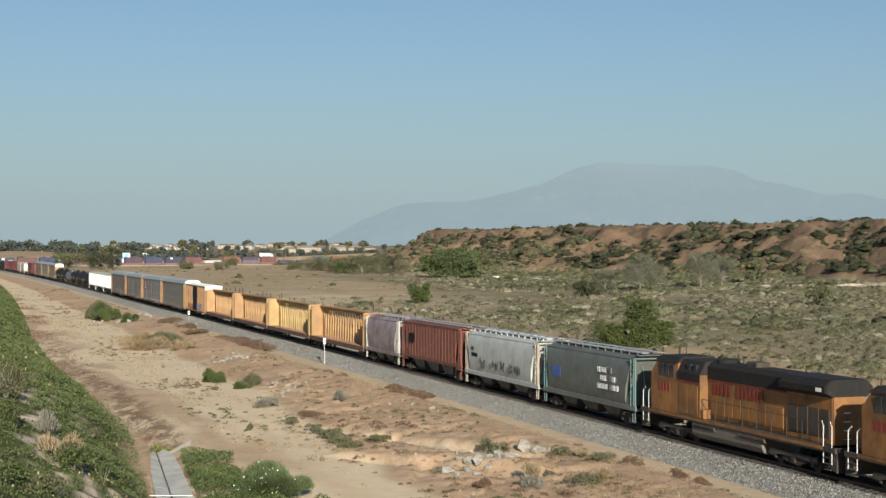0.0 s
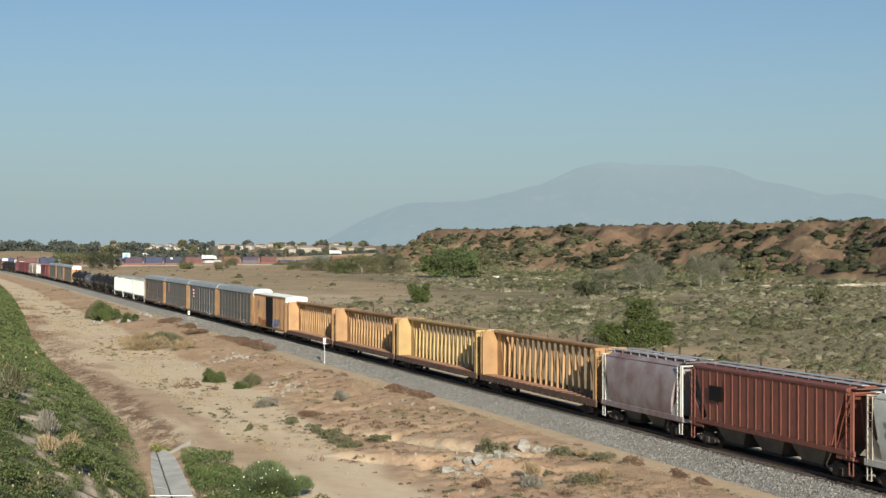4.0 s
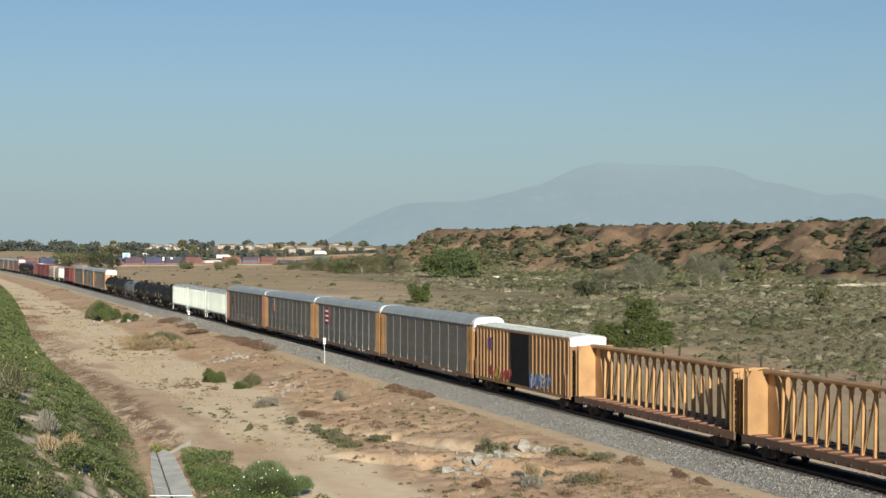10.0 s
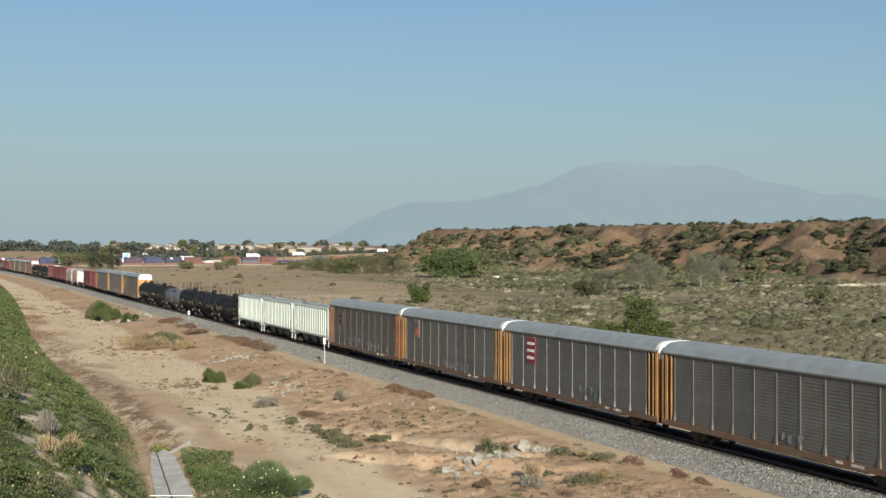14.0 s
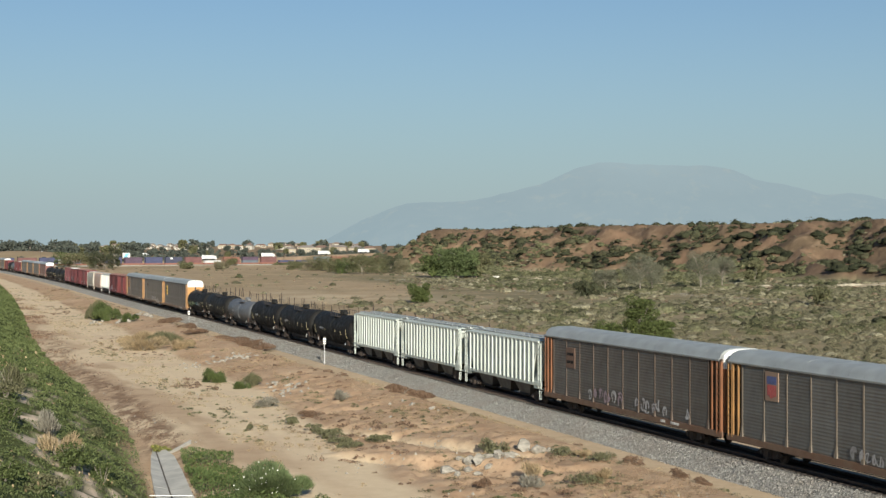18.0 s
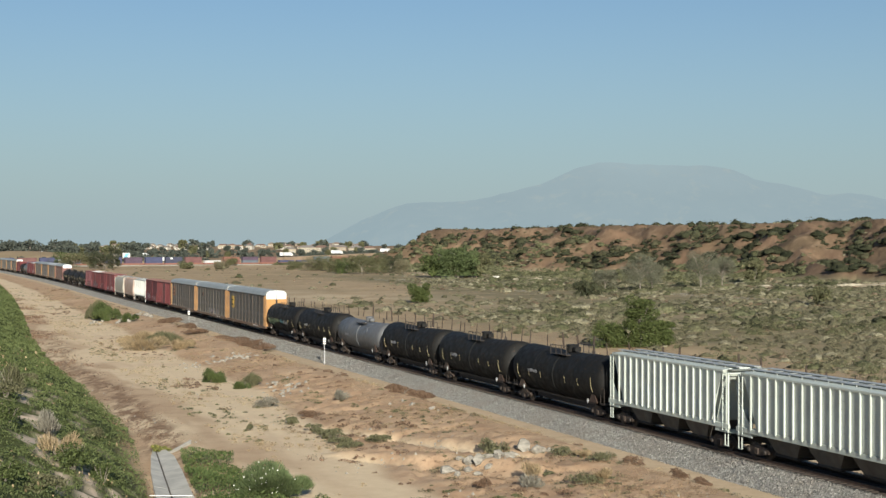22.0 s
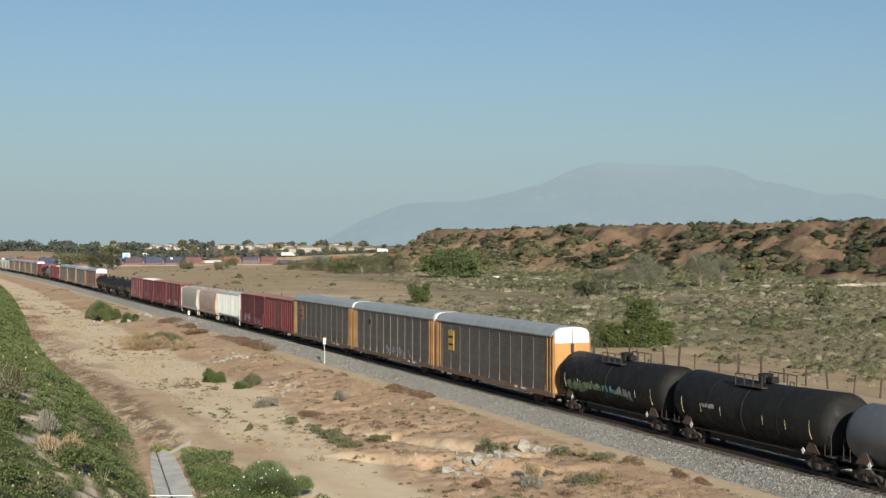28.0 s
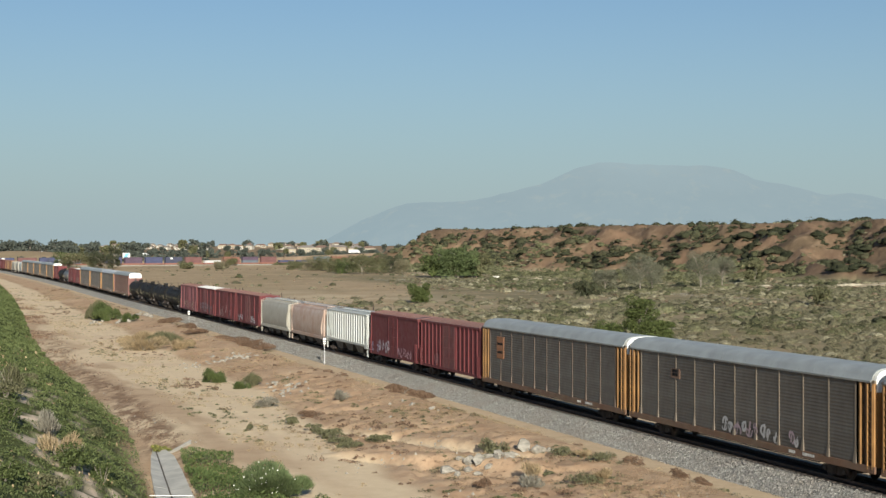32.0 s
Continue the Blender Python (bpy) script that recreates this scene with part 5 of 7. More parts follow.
END_Y = paint("auto carrier yellow", (0.42, 0.21, 0.06), (0.20, 0.10, 0.045), 0.6, streak=0.9)
END_M = paint("maroon end", (0.17, 0.06, 0.05), amount=0.4)
END_R = paint("rust-brown end", (0.33, 0.13, 0.05), amount=0.5)
MAROON = plain("maroon plate", (0.22, 0.03, 0.04))
GOLD = plain("gold plate", (0.52, 0.33, 0.06))
DARKP = plain("dull brown plate", (0.15, 0.09, 0.06))
PALE = plain("pale plate", (0.42, 0.40, 0.38))
GREYW = (0.42, 0.41, 0.40)
MAUVE = (0.33, 0.25, 0.27)


def build_train():
    locomotive(71.4, 95.3)
    locomotive(95.3, 119.0)
    teal = paint("teal end paint", (0.11, 0.20, 0.195), amount=0.6)
    green = paint("faded grey-green hopper", (0.142, 0.155, 0.132), (0.08, 0.074, 0.06), 0.75, streak=0.8)
    blue = plain("blue patch", (0.06, 0.12, 0.32))
    c = hopper(119.0, 136.0, green, teal, "weathered grey-green covered hopper with teal ends", marks=[(WHITE, [(2.2, 3.22, 6, 0.15, 0.34, 0.12), (2.75, 2.68, 4, 0.15, 0.34, 0.12), (2.25, 2.14, 7, 0.15, 0.34, 0.1)])])
    pale_grey = plain("faded grey square", (0.24, 0.22, 0.22))
    for k, (x, z, m) in enumerate(((4.25, 3.22, pale_grey), (4.25, 2.68, pale_grey), (4.75, 2.68, WHITE), (4.25, 2.14, pale_grey), (4.75, 2.14, WHITE), (5.25, 2.14, WHITE))):
        part("painted_square", Geo().box(x, x + 0.36, -1.615, -1.58, z, z + 0.34), m, c)
    part("paint_patch", Geo().chamfer(-6.0, -4.4, -1.61, -1.58, 2.35, 3.1, 0.01), blue, c, "blue paint patch")
    lg = paint("light grey hopper", (0.50, 0.515, 0.47), (0.24, 0.215, 0.175), 0.6, streak=0.75)
    hopper(136.0, 153.9, lg, paint("rusty cream end", (0.50, 0.45, 0.36), (0.2, 0.1, 0.05), 0.6), "dirty light grey covered hopper with dark graffiti", tags=[(-4.6, 5.2, 1.75, 2.6, [(0.10, 0.10, 0.10), (0.16, 0.16, 0.15)])], seed=2, marks=[(BLACKP, [(-6.4, 3.1, 2, 0.2, 0.3, 0.1), (-6.4, 2.6, 5, 0.2, 0.3, 0.1)])])
    red = paint("oxide red hopper", (0.205, 0.066, 0.042), (0.10, 0.042, 0.03), 0.6, streak=0.7)
    c = hopper(153.9, 172.6, red, red, "oxide red ribbed covered hopper", ribs=17, proud=0.035, roofm=paint("rusty red roof", (0.20, 0.09, 0.06)))
    part("paint_patch", Geo().chamfer(-6.2, -4.6, -1.59, -1.56, 2.75, 3.6, 0.01), BLACKP, c, "black stencilled patch")
    hopper(172.6, 185.7, paint("grey-maroon hopper", (0.30, 0.26, 0.25), (0.15, 0.062, 0.055), 0.95, streak=0.6), paint("chalky white end", (0.55, 0.54, 0.48), (0.25, 0.2, 0.15), 0.4), "short grey and maroon covered hopper with chalky ends", bays=2)
    cby = paint("lumber car ochre", (0.455, 0.262, 0.105), (0.22, 0.115, 0.055), 0.75)
    cbl = paint("lumber car yellow", (0.50, 0.345, 0.13), (0.27, 0.15, 0.07), 0.65)
    dk = paint("rusty lumber deck", (0.26, 0.125, 0.065), (0.10, 0.055, 0.038), 0.8)
    for k, (a, b) in enumerate(((185.7, 210.4), (210.4, 234.8), (234.8, 259.2), (259.2, 283.3))):
        centerbeam(a, b, cbl if k == 1 else cby, dk, "empty pale yellow centre-beam lumber car" if k == 1 else "empty ochre centre-beam lumber car with rusty deck", k)
    bx = paint("tan box car", (0.30, 0.165, 0.07), (0.14, 0.08, 0.045), 0.6, streak=0.75)
    box_car(283.3, 304.3, bx, "tan ribbed box car with black doors and graffiti", plain("bright zinc roof", (0.40, 0.42, 0.385), 0.55, 0.15, 0.14), BLACKP, 0.78, 5.15, (-2.0, 2.0), cap=WHITE, seed=5,
            tags=[(-6.4, -1.6, 1.15, 2.2, [(0.45, 0.03, 0.05), (0.55, 0.42, 0.08), (0.35, 0.03, 0.06)]), (2.2, 6.4, 1.1, 2.3, [(0.20, 0.42, 0.55), (0.55, 0.58, 0.58), (0.12, 0.14, 0.4)]), (-6.9, -6.1, 3.3, 4.4, [(0.12, 0.07, 0.3)])])
    auto_carrier(304.3, 332.8, SCREEN_G, POST_T, END_Y, GALV, "grey auto carrier with tan posts and yellow ends", seed=11, tags=[(0.5, 3.0, 1.3, 2.0, [(0.27, 0.27, 0.27)])])
    auto_carrier(332.8, 361.1, SCREEN_G, paint("grey post", (0.22, 0.21, 0.20)), END_Y, GALV, "grey auto carrier with a maroon herald plate", plate=(MAROON, -8.9, -7.0, 3.1, 5.1, "three"), seed=12, tags=[(1.5, 4.5, 1.4, 2.2, [(0.10, 0.20, 0.18), (0.26, 0.25, 0.24)])])
    auto_carrier(361.1, 389.4, SCREEN_G, POST_T, END_Y, GALV, "grey auto carrier with graffiti along its sill", plate=(paint("tan herald plate", (0.30, 0.20, 0.14)), -9.5, -8.1, 3.55, 5.2, "shield"), seed=13, tags=[(-1.0, 6.0, 1.25, 2.0, [(0.34, 0.33, 0.32), (0.24, 0.23, 0.22)])])
    auto_carrier(389.4, 417.5, SCREEN_B, POST_B, END_R, GALV, "brown-grey auto carrier with rust and white graffiti", plate=(DARKP, -9.6, -8.0, 3.3, 4.8, "two"), seed=14, tags=[(-5.5, 0.0, 1.3, 2.3, [GREYW, MAUVE]), (2.0, 9.8, 1.25, 2.3, [GREYW, (0.36, 0.34, 0.33)])])
    wh = paint("white-green hopper", (0.53, 0.575, 0.51), (0.33, 0.32, 0.27), 0.35, streak=0.3)
    hroof = paint("dusty hopper roof", (0.26, 0.275, 0.25), (0.16, 0.14, 0.11), 0.5)
    for k, (a, b) in enumerate(((417.5, 436.2), (436.2, 455.0), (455.0, 472.6))):
        hopper(a, b, wh, wh, "pale grey-white ribbed covered hopper", ribs=17 if k < 2 else 16, roofm=hroof)
    tb = paint("black tank", (0.0095, 0.0098, 0.0095), (0.024, 0.021, 0.017), 0.5, 0.7, streak=0.25)
    tb.node_tree.nodes["Principled BSDF"].inputs["Specular IOR Level"].default_value = 0.22
    tg = paint("grey tank", (0.118, 0.122, 0.127), (0.11, 0.10, 0.085), 0.45)
    for k, (a, b) in enumerate(((472.6, 491.0), (491.0, 509.7), (509.7, 528.1), (528.1, 546.4), (546.4, 565.3), (565.3, 583.7))):
        tank_car(a, b, tg if k == 3 else tb, "plain grey tank car with dusty sides" if k == 3 else "black tank car with green and blue graffiti" if k == 5 else "dusty black tank car with yellow reflectors", 1.55 if k == 3 else 1.7, seed=20 + k, rail=k != 3, stripes=k != 3,
                 tags=[(-6.6, 4.2, -0.95, -0.05, [(0.17, 0.26, 0.13), (0.17, 0.26, 0.13), (0.19, 0.28, 0.15), (0.12, 0.33, 0.36), (0.24, 0.25, 0.25)])] if k == 5 else [(-4.6, -3.0, -0.2, 0.1, [(0.3, 0.3, 0.3)])])
    auto_carrier(583.7, 612.3, SCREEN_B, POST_B, END_Y, GALV, "brown-grey auto carrier with a gold herald plate and yellow ends", plate=(GOLD, -10.4, -8.9, 2.9, 4.7, "two"), seed=15)
    auto_carrier(612.3, 641.0, SCREEN_B, POST_T, END_Y, GALV, "brown-grey auto carrier with mauve graffiti", plate=(DARKP, -8.0, -6.8, 3.9, 4.5, "two"), seed=16, tags=[(-2.0, 8.0, 1.25, 2.2, [MAUVE, GREYW])])
    auto_carrier(641.0, 669.5, SCREEN_B, POST_B, END_Y, GALV, "brown-grey auto carrier with a faded plate", plate=(END_R, -10.6, -9.0, 3.0, 4.8, "two"), seed=17)
    r1 = paint("crimson box car", (0.135, 0.024, 0.026), (0.085, 0.026, 0.024), 0.45, 0.75)
    r2 = paint("faded pink box car", (0.22, 0.075, 0.08), (0.15, 0.055, 0.05), 0.45, 0.75)
    rroof = paint("rusty box roof", (0.15, 0.07, 0.06))
    wroof = plain("pale zinc roof", (0.50, 0.49, 0.46), 0.5, 0.2, 0.1)
    rd = paint("dark red door", (0.16, 0.045, 0.045), (0.1, 0.05, 0.045), 0.5)
    box_car(669.5, 687.0, r1, "crimson ribbed box car with a darker door", rroof, rd, 1.1, 4.9, (-1.7, 1.6), seed=31, tags=[(-8.0, -3.0, 1.2, 2.6, [(0.30, 0.10, 0.10), (0.36, 0.15, 0.15)])])
    box_car(687.0, 704.3, r1, "smooth crimson box car with white graffiti", rroof, None, 9.0, 4.9, (-1.6, 1.6), seed=32, tags=[(-7.6, -1.0, 1.1, 2.4, [(0.5, 0.45, 0.48), (0.36, 0.3, 0.4)]), (2.0, 7.0, 1.1, 2.0, [(0.4, 0.22, 0.24)])])
    hw = paint("white ribbed hopper", (0.52, 0.54, 0.50), (0.36, 0.3, 0.24), 0.25, streak=0.2)
    hr = paint("rust-streaked hopper", (0.48, 0.38, 0.31), (0.33, 0.15, 0.08), 0.7, streak=0.8)
    hc = paint("cream hopper", (0.48, 0.45, 0.37), (0.30, 0.24, 0.17), 0.45)
    hopper(704.3, 723.0, hw, hw, "clean white ribbed covered hopper car", ribs=16)
    hopper(723.0, 741.2, hr, hr, "rust-streaked cream covered hopper car")
    hopper(741.2, 759.8, hc, hc, "dirty cream covered hopper car")
    box_car(759.8, 777.4, r1, "crimson box car with white graffiti", rroof, rd, 3.2, 4.9, (-1.6, 1.6), seed=33, tags=[(-7.0, -3.0, 1.1, 2.0, [(0.4, 0.42, 0.45)]), (2.5, 6.5, 1.1, 2.2, [(0.6, 0.58, 0.58)])])
    box_car(777.4, 795.0, r1, "crimson box car with pale graffiti", rroof, None, 3.2, 4.9, (-1.6, 1.6), seed=34, tags=[(-4.0, 5.0, 1.1, 3.0, [(0.42, 0.3, 0.28), (0.36, 0.22, 0.22)])])
    box_car(795.0, 812.4, r1, "crimson box car with a pale roof", wroof, rd, 3.2, 4.9, (-1.6, 1.6), seed=35, tags=[(-5.0, 6.0, 1.1, 2.6, [(0.3, 0.32, 0.36), (0.2, 0.2, 0.22)])])
    box_car(812.4, 829.8, r2, "faded pink box car with graffiti", rroof, None, 3.2, 4.9, (-1.6, 1.6), seed=36, tags=[(-4.0, 6.0, 1.1, 2.6, [(0.5, 0.4, 0.3), (0.3, 0.2, 0.2)])])
    u = 829.8
    for k in range(4):
        tank_car(u, u + 18.45, tb, "dusty black tank car with yellow reflectors", seed=40 + k)
        u += 18.45
    auto_carrier(u, u + 28.65, paint("maroon side screen", (0.20, 0.085, 0.06), (0.11, 0.05, 0.04), 0.5), POST_B, END_M, GALV, "maroon auto carrier with a white end", seed=41)
    u += 28.65
    for k in range(3):
        auto_carrier(u, u + 28.65, SCREEN_G, POST_B, END_Y, GALV if k else plain("pale auto roof", (0.48, 0.48, 0.47), 0.5, 0.2, 0.1), "grey auto carrier with yellow ends", seed=42 + k)
        u += 28.65
    for k in range(2):
        box_car(u, u + 18.5, r1, "crimson box car with graffiti", rroof if k else wroof, rd, 3.2, 4.9, (-1.6, 1.6), seed=46 + k, tags=[(-4.0, 6.0, 1.1, 2.6, [(0.5, 0.46, 0.42), (0.3, 0.2, 0.2)])])
        u += 18.5
    for k in range(2):
        tank_car(u, u + 18.45, tg if k == 0 else tb, "dusty dark tank car with yellow reflectors", seed=50 + k)
        u += 18.45
    box_car(u, u + 18.5, r1, "plain crimson box car with ribbed sides", rroof, rd, 3.2, 4.9, (-1.6, 1.6), seed=52)
    u += 18.5
    for k in range(5):
        auto_carrier(u, u + 28.65, SCREEN_G if k else SCREEN_B, POST_T, END_Y, GALV, "grey auto carrier with yellow ends", seed=53 + k)
        u += 28.65
    for k in range(3):
        hopper(u, u + 18.5, hc if k else hw, hc, "dirty cream covered hopper car")
        u += 18.5
    for k in range(8):
        box_car(u, u + 18.5, bx if k in (0, 1) else r1, "weathered box car far down the train", rroof, rd, 3.2, 4.9, (-1.6, 1.6), seed=60 + k)
        u += 18.5


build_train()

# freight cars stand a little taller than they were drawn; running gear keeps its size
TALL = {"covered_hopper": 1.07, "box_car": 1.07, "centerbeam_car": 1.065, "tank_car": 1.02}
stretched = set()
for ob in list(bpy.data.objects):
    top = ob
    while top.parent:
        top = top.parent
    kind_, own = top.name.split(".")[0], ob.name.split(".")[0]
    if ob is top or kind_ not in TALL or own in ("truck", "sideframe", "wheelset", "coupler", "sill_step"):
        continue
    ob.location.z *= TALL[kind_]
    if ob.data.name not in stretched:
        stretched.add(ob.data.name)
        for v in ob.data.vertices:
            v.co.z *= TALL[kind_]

# ---- plants ----
SAGE = leaf_mat("sage leaves", (0.11, 0.098, 0.056), (0.195, 0.175, 0.105), (0.32, 0.275, 0.18))
GREEN = leaf_mat("green leaves", (0.030, 0.042, 0.013), (0.088, 0.112, 0.034), (0.14, 0.15, 0.06))
DUSTY = leaf_mat("dusty green leaves", (0.066, 0.068, 0.032), (0.132, 0.130, 0.062), (0.21, 0.18, 0.10))
CHAP = leaf_mat("dark chaparral leaves", (0.026, 0.030, 0.016), (0.068, 0.072, 0.036), (0.11, 0.10, 0.056))
STRAW = leaf_mat("dry straw", (0.16, 0.115, 0.06), (0.36, 0.27, 0.155), (0.45, 0.36, 0.22))
BROWN = leaf_mat("dead brown brush", (0.085, 0.05, 0.03), (0.19, 0.12, 0.075), (0.25, 0.17, 0.11))
ICE = leaf_mat("ice plant leaves", (0.062, 0.080, 0.026), (0.108, 0.132, 0.046), (0.135, 0.145, 0.056), 0.25)
TWIG = leaf_mat("grey dead twigs", (0.11, 0.10, 0.075), (0.25, 0.23, 0.18), (0.36, 0.33, 0.27))
OLIVE = leaf_mat("olive weeds", (0.065, 0.065, 0.032), (0.14, 0.135, 0.07), (0.22, 0.19, 0.11))
WILLOW = leaf_mat("grey willow leaves", (0.085, 0.088, 0.058), (0.155, 0.152, 0.10), (0.2, 0.19, 0.13))
PETAL = plain("white petals", (0.8, 0.79, 0.72), 0.6, 0, 0.1)


def scatter(name, label, mat, places, per, leaf, rng, shell=0.35, tall=0.8, category="shrubs"):
    """Many low bushes as one mesh of loose leaves: places holds x, y, z and radius."""
    n = len(places)
    pts = blob_points(rng, n * per, shell).reshape(n, per, 3)
    r = places[:, 3][:, None]
    # each bush is lopsided in its own way
    sq = rng.uniform(0.75, 1.3, (n, 1, 3)) * np.array([1, 1, tall])
    pts = pts * sq * r[:, :, None] + places[:, None, :3]
    size = (leaf * rng.uniform(0.6, 1.4, (n, per)) * np.clip(r, 0.5, 2) ** 0.6).reshape(-1)
    ob = new(name, quads_mesh(name, leaves(rng, pts.reshape(-1, 3), size), mat))
    return tagged(ob, label, category, kind="stuff")


def lumps(name, label, mat, places, rng, tall=0.75, category="shrubs"):
    """Many low rounded bushes as one mesh: each a lumpy dome of 36 faces."""
    n, m = len(places), 7
    levels = ((0.0, 0.92), (0.38, 1.0), (0.74, 0.70), (0.96, 0.28))
    r = places[:, 3][:, None]
    rings = []
    spin = rng.random((n, 1)) * 6.28
    squash = rng.uniform(0.75, 1.3, (n, 2))
    top = rng.uniform(0.7, 1.25, (n, 1)) * tall
    for lz, lr in levels:
        a = spin + np.arange(m)[None, :] * (2 * math.pi / m) + lz
        rad = r * lr * rng.uniform(0.58, 1.32, (n, m))
        z = r * top * lz + rng.uniform(-0.14, 0.14, (n, m)) * r - 0.1 * r
        rings.append(np.stack([places[:, 0:1] + np.cos(a) * rad * squash[:, :1], places[:, 1:2] + np.sin(a) * rad * squash[:, 1:], places[:, 2:3] + z], -1))
    v = np.concatenate(rings, 1)
    f = []
    for k in range(len(levels) - 1):
        for i in range(m):
            f.append((k * m + i, k * m + (i + 1) % m, (k + 1) * m + (i + 1) % m, (k + 1) * m + i))
    f = np.array(f)
    cap = np.array([(3 * m, 3 * m + 1, 3 * m + 2, 3 * m + 3), (3 * m, 3 * m + 3, 3 * m + 4, 3 * m + 5), (3 * m, 3 * m + 5, 3 * m + 6, 3 * m + 6)])[:2]
    f = np.concatenate([f, cap])
    faces = (np.arange(n)[:, None, None] * (m * len(levels)) + f[None]).reshape(-1, 4)
    me = bpy.data.meshes.new(name)
    me.vertices.add(n * m * len(levels))
    me.vertices.foreach_set("co", v.reshape(-1).astype(np.float32))
    me.loops.add(len(faces) * 4)
    me.loops.foreach_set("vertex_index", faces.reshape(-1).astype(np.int32))
    me.polygons.add(len(faces))
    me.polygons.foreach_set("loop_start", np.arange(0, len(faces) * 4, 4, dtype=np.int32))
    me.polygons.foreach_set("loop_total", np.full(len(faces), 4, dtype=np.int32))
    me.update(calc_edges=True)
    me.materials.append(mat)
    me.shade_smooth()
    return tagged(new(name, me), label, category, kind="stuff")


def bush_mat(name, dark, light, dry):
    """Twiggy foliage on a solid bush: mottled at leaf size, each bush its own tone."""
    mat, nt, b = nodes(name)
    geo = nt.nodes.new("ShaderNodeNewGeometry")
    tone = ramp(nt, geo.outputs["Random Per Island"], [(0.0, dark), (0.75, light), (1.0, dry)])
    mot = ramp(nt, noise_node(nt, 2.6, 4, rough=0.7), [(0.36, grey(0.5)), (0.62, grey(1.2))])
    zone_ = ramp(nt, noise_node(nt, 0.03, 3), [(0.35, grey(0.7)), (0.65, grey(1.2))])
    col = mixed(nt, 1.0, mixed(nt, 1.0, tone, mot, "MULTIPLY"), zone_, "MULTIPLY")
    link(nt, col, b.inputs["Base Color"])
    b.inputs["Roughness"].default_value = 0.9
    b.inputs["Specular IOR Level"].default_value = 0.1
    bump(nt, b, noise_node(nt, 3.2, 5, rough=0.7), 1.0, 0.35)
    return mat


SAGE_B = bush_mat("sage bush", (0.10, 0.094, 0.054), (0.205, 0.188, 0.115), (0.33, 0.30, 0.20))
GREEN_B = bush_mat("green bush", (0.072, 0.076, 0.038), (0.145, 0.148, 0.078), (0.21, 0.195, 0.11))
BROWN_B = bush_mat("dry bush", (0.12, 0.085, 0.055), (0.24, 0.175, 0.115), (0.33, 0.26, 0.17))
CHAP_B = bush_mat("chaparral bush", (0.030, 0.034, 0.019), (0.068, 0.070, 0.038), (0.11, 0.10, 0.058))


def sown(rng, n, s0, s1, w0, w1, keep, r0, r1, power=1.0):
    """Places strewn over a stretch along and across the line, kept by a density."""
    s = s0 + (s1 - s0) * rng.random(n) ** power
    w = rng.uniform(w0, w1, n)
    e = np.clip(s - BEND, 0, 1500)
    wb = w - CURVE * e * e / 2
    x, y = X0 - SA * s + CA * wb, CA * s + SA * wb
    ok = rng.random(n) < keep(s, w, x, y) * np.where(np.abs(x) > 0.33 * y + 8, 0.2, 1.0)
    x, y = x[ok], y[ok]
    r = r0 + (r1 - r0) * rng.random(len(x)) ** 2
    return np.stack([x, y, height(x, y), r], -1)


def flat_density(s, w, x, y):
    d = step(0.40, 0.56, fbm(x / 13, y / 26, 4, 61))
    open_field = step(300, 420, s) * (1 - step(95, 150, w)) + step(520, 640, s) * (1 - step(150, 230, w))
    wide = 0.35 + 0.65 * step(0.38, 0.6, fbm(x / 60, y / 85, 2, 117) + 0.10 * step(30, 110, x))
    return np.clip(wide * (0.30 + 0.70 * d) * (1 - 0.985 * np.clip(open_field, 0, 1)) * step(37, 52, w) * (1 - 0.85 * dry_creek(x, y)), 0, 1)


rng = np.random.default_rng(11)
def crowned(name, label, solid, leafy, places, rng, per, leaf, tall=0.75):
    """Solid bushes with a fringe of loose leaves that breaks their outline."""
    close = places[:, 1] < 250
    core = places[~close] * np.array([1, 1, 1, 0.86])
    lumps(name, label, solid, core, rng, tall)
    scatter(name + "_leaves", label, leafy, places[~close], per, leaf, rng, 0.86, tall * 1.05)
    if close.any():
        near = places[close]
        lumps(name + "_cores", label, solid, near * np.array([1, 1, 1, 0.6]), rng, tall)
        scatter(name + "_near", label, leafy, near, per * 4, leaf * 0.55, rng, 0.6, tall * 1.15)


crowned("sage_scrub", "low grey-green sagebrush over the dry flat", SAGE_B, SAGE, sown(rng, 50000, 105, 900, 31, 255, flat_density, 0.3, 1.7, 1.6), rng, 24, 0.13, 0.7)
crowned("green_scrub", "scattered green bushes over the scrub flat", GREEN_B, DUSTY, sown(rng, 11000, 105, 900, 33, 258, lambda s, w, x, y: flat_density(s, w, x, y) * step(0.40, 0.6, fbm(x / 35, y / 35, 3, 63)), 0.6, 2.6, 1.2), rng, 64, 0.15, 0.7)
crowned("brown_brush", "dead brown brush on the flat", BROWN_B, BROWN, sown(rng, 9000, 105, 950, 32, 258, lambda s, w, x, y: flat_density(s, w, x, y) * 0.8 * step(0.4, 0.6, fbm(x / 28, y / 28, 3, 64)), 0.4, 1.6, 1.2), rng, 26, 0.11, 0.6)
scatter("straw_tufts", "dry straw-coloured grass tufts on the flat", STRAW, sown(rng, 11000, 110, 1150, 26, 258, lambda s, w, x, y: 0.25 + 0.6 * step(0.4, 0.6, fbm(x / 18, y / 18, 3, 65)), 0.25, 0.8, 1.2), 12, 0.16, rng, tall=0.5)
lumps("field_bushes", "low dusty bushes in bands across the dry field", BROWN_B, sown(rng, 4200, 420, 1150, 20, 330, lambda s, w, x, y: step(0.55, 0.68, fbm(s / 45, w / 90, 3, 67)) * 0.5, 0.25, 0.8), rng, 0.8)
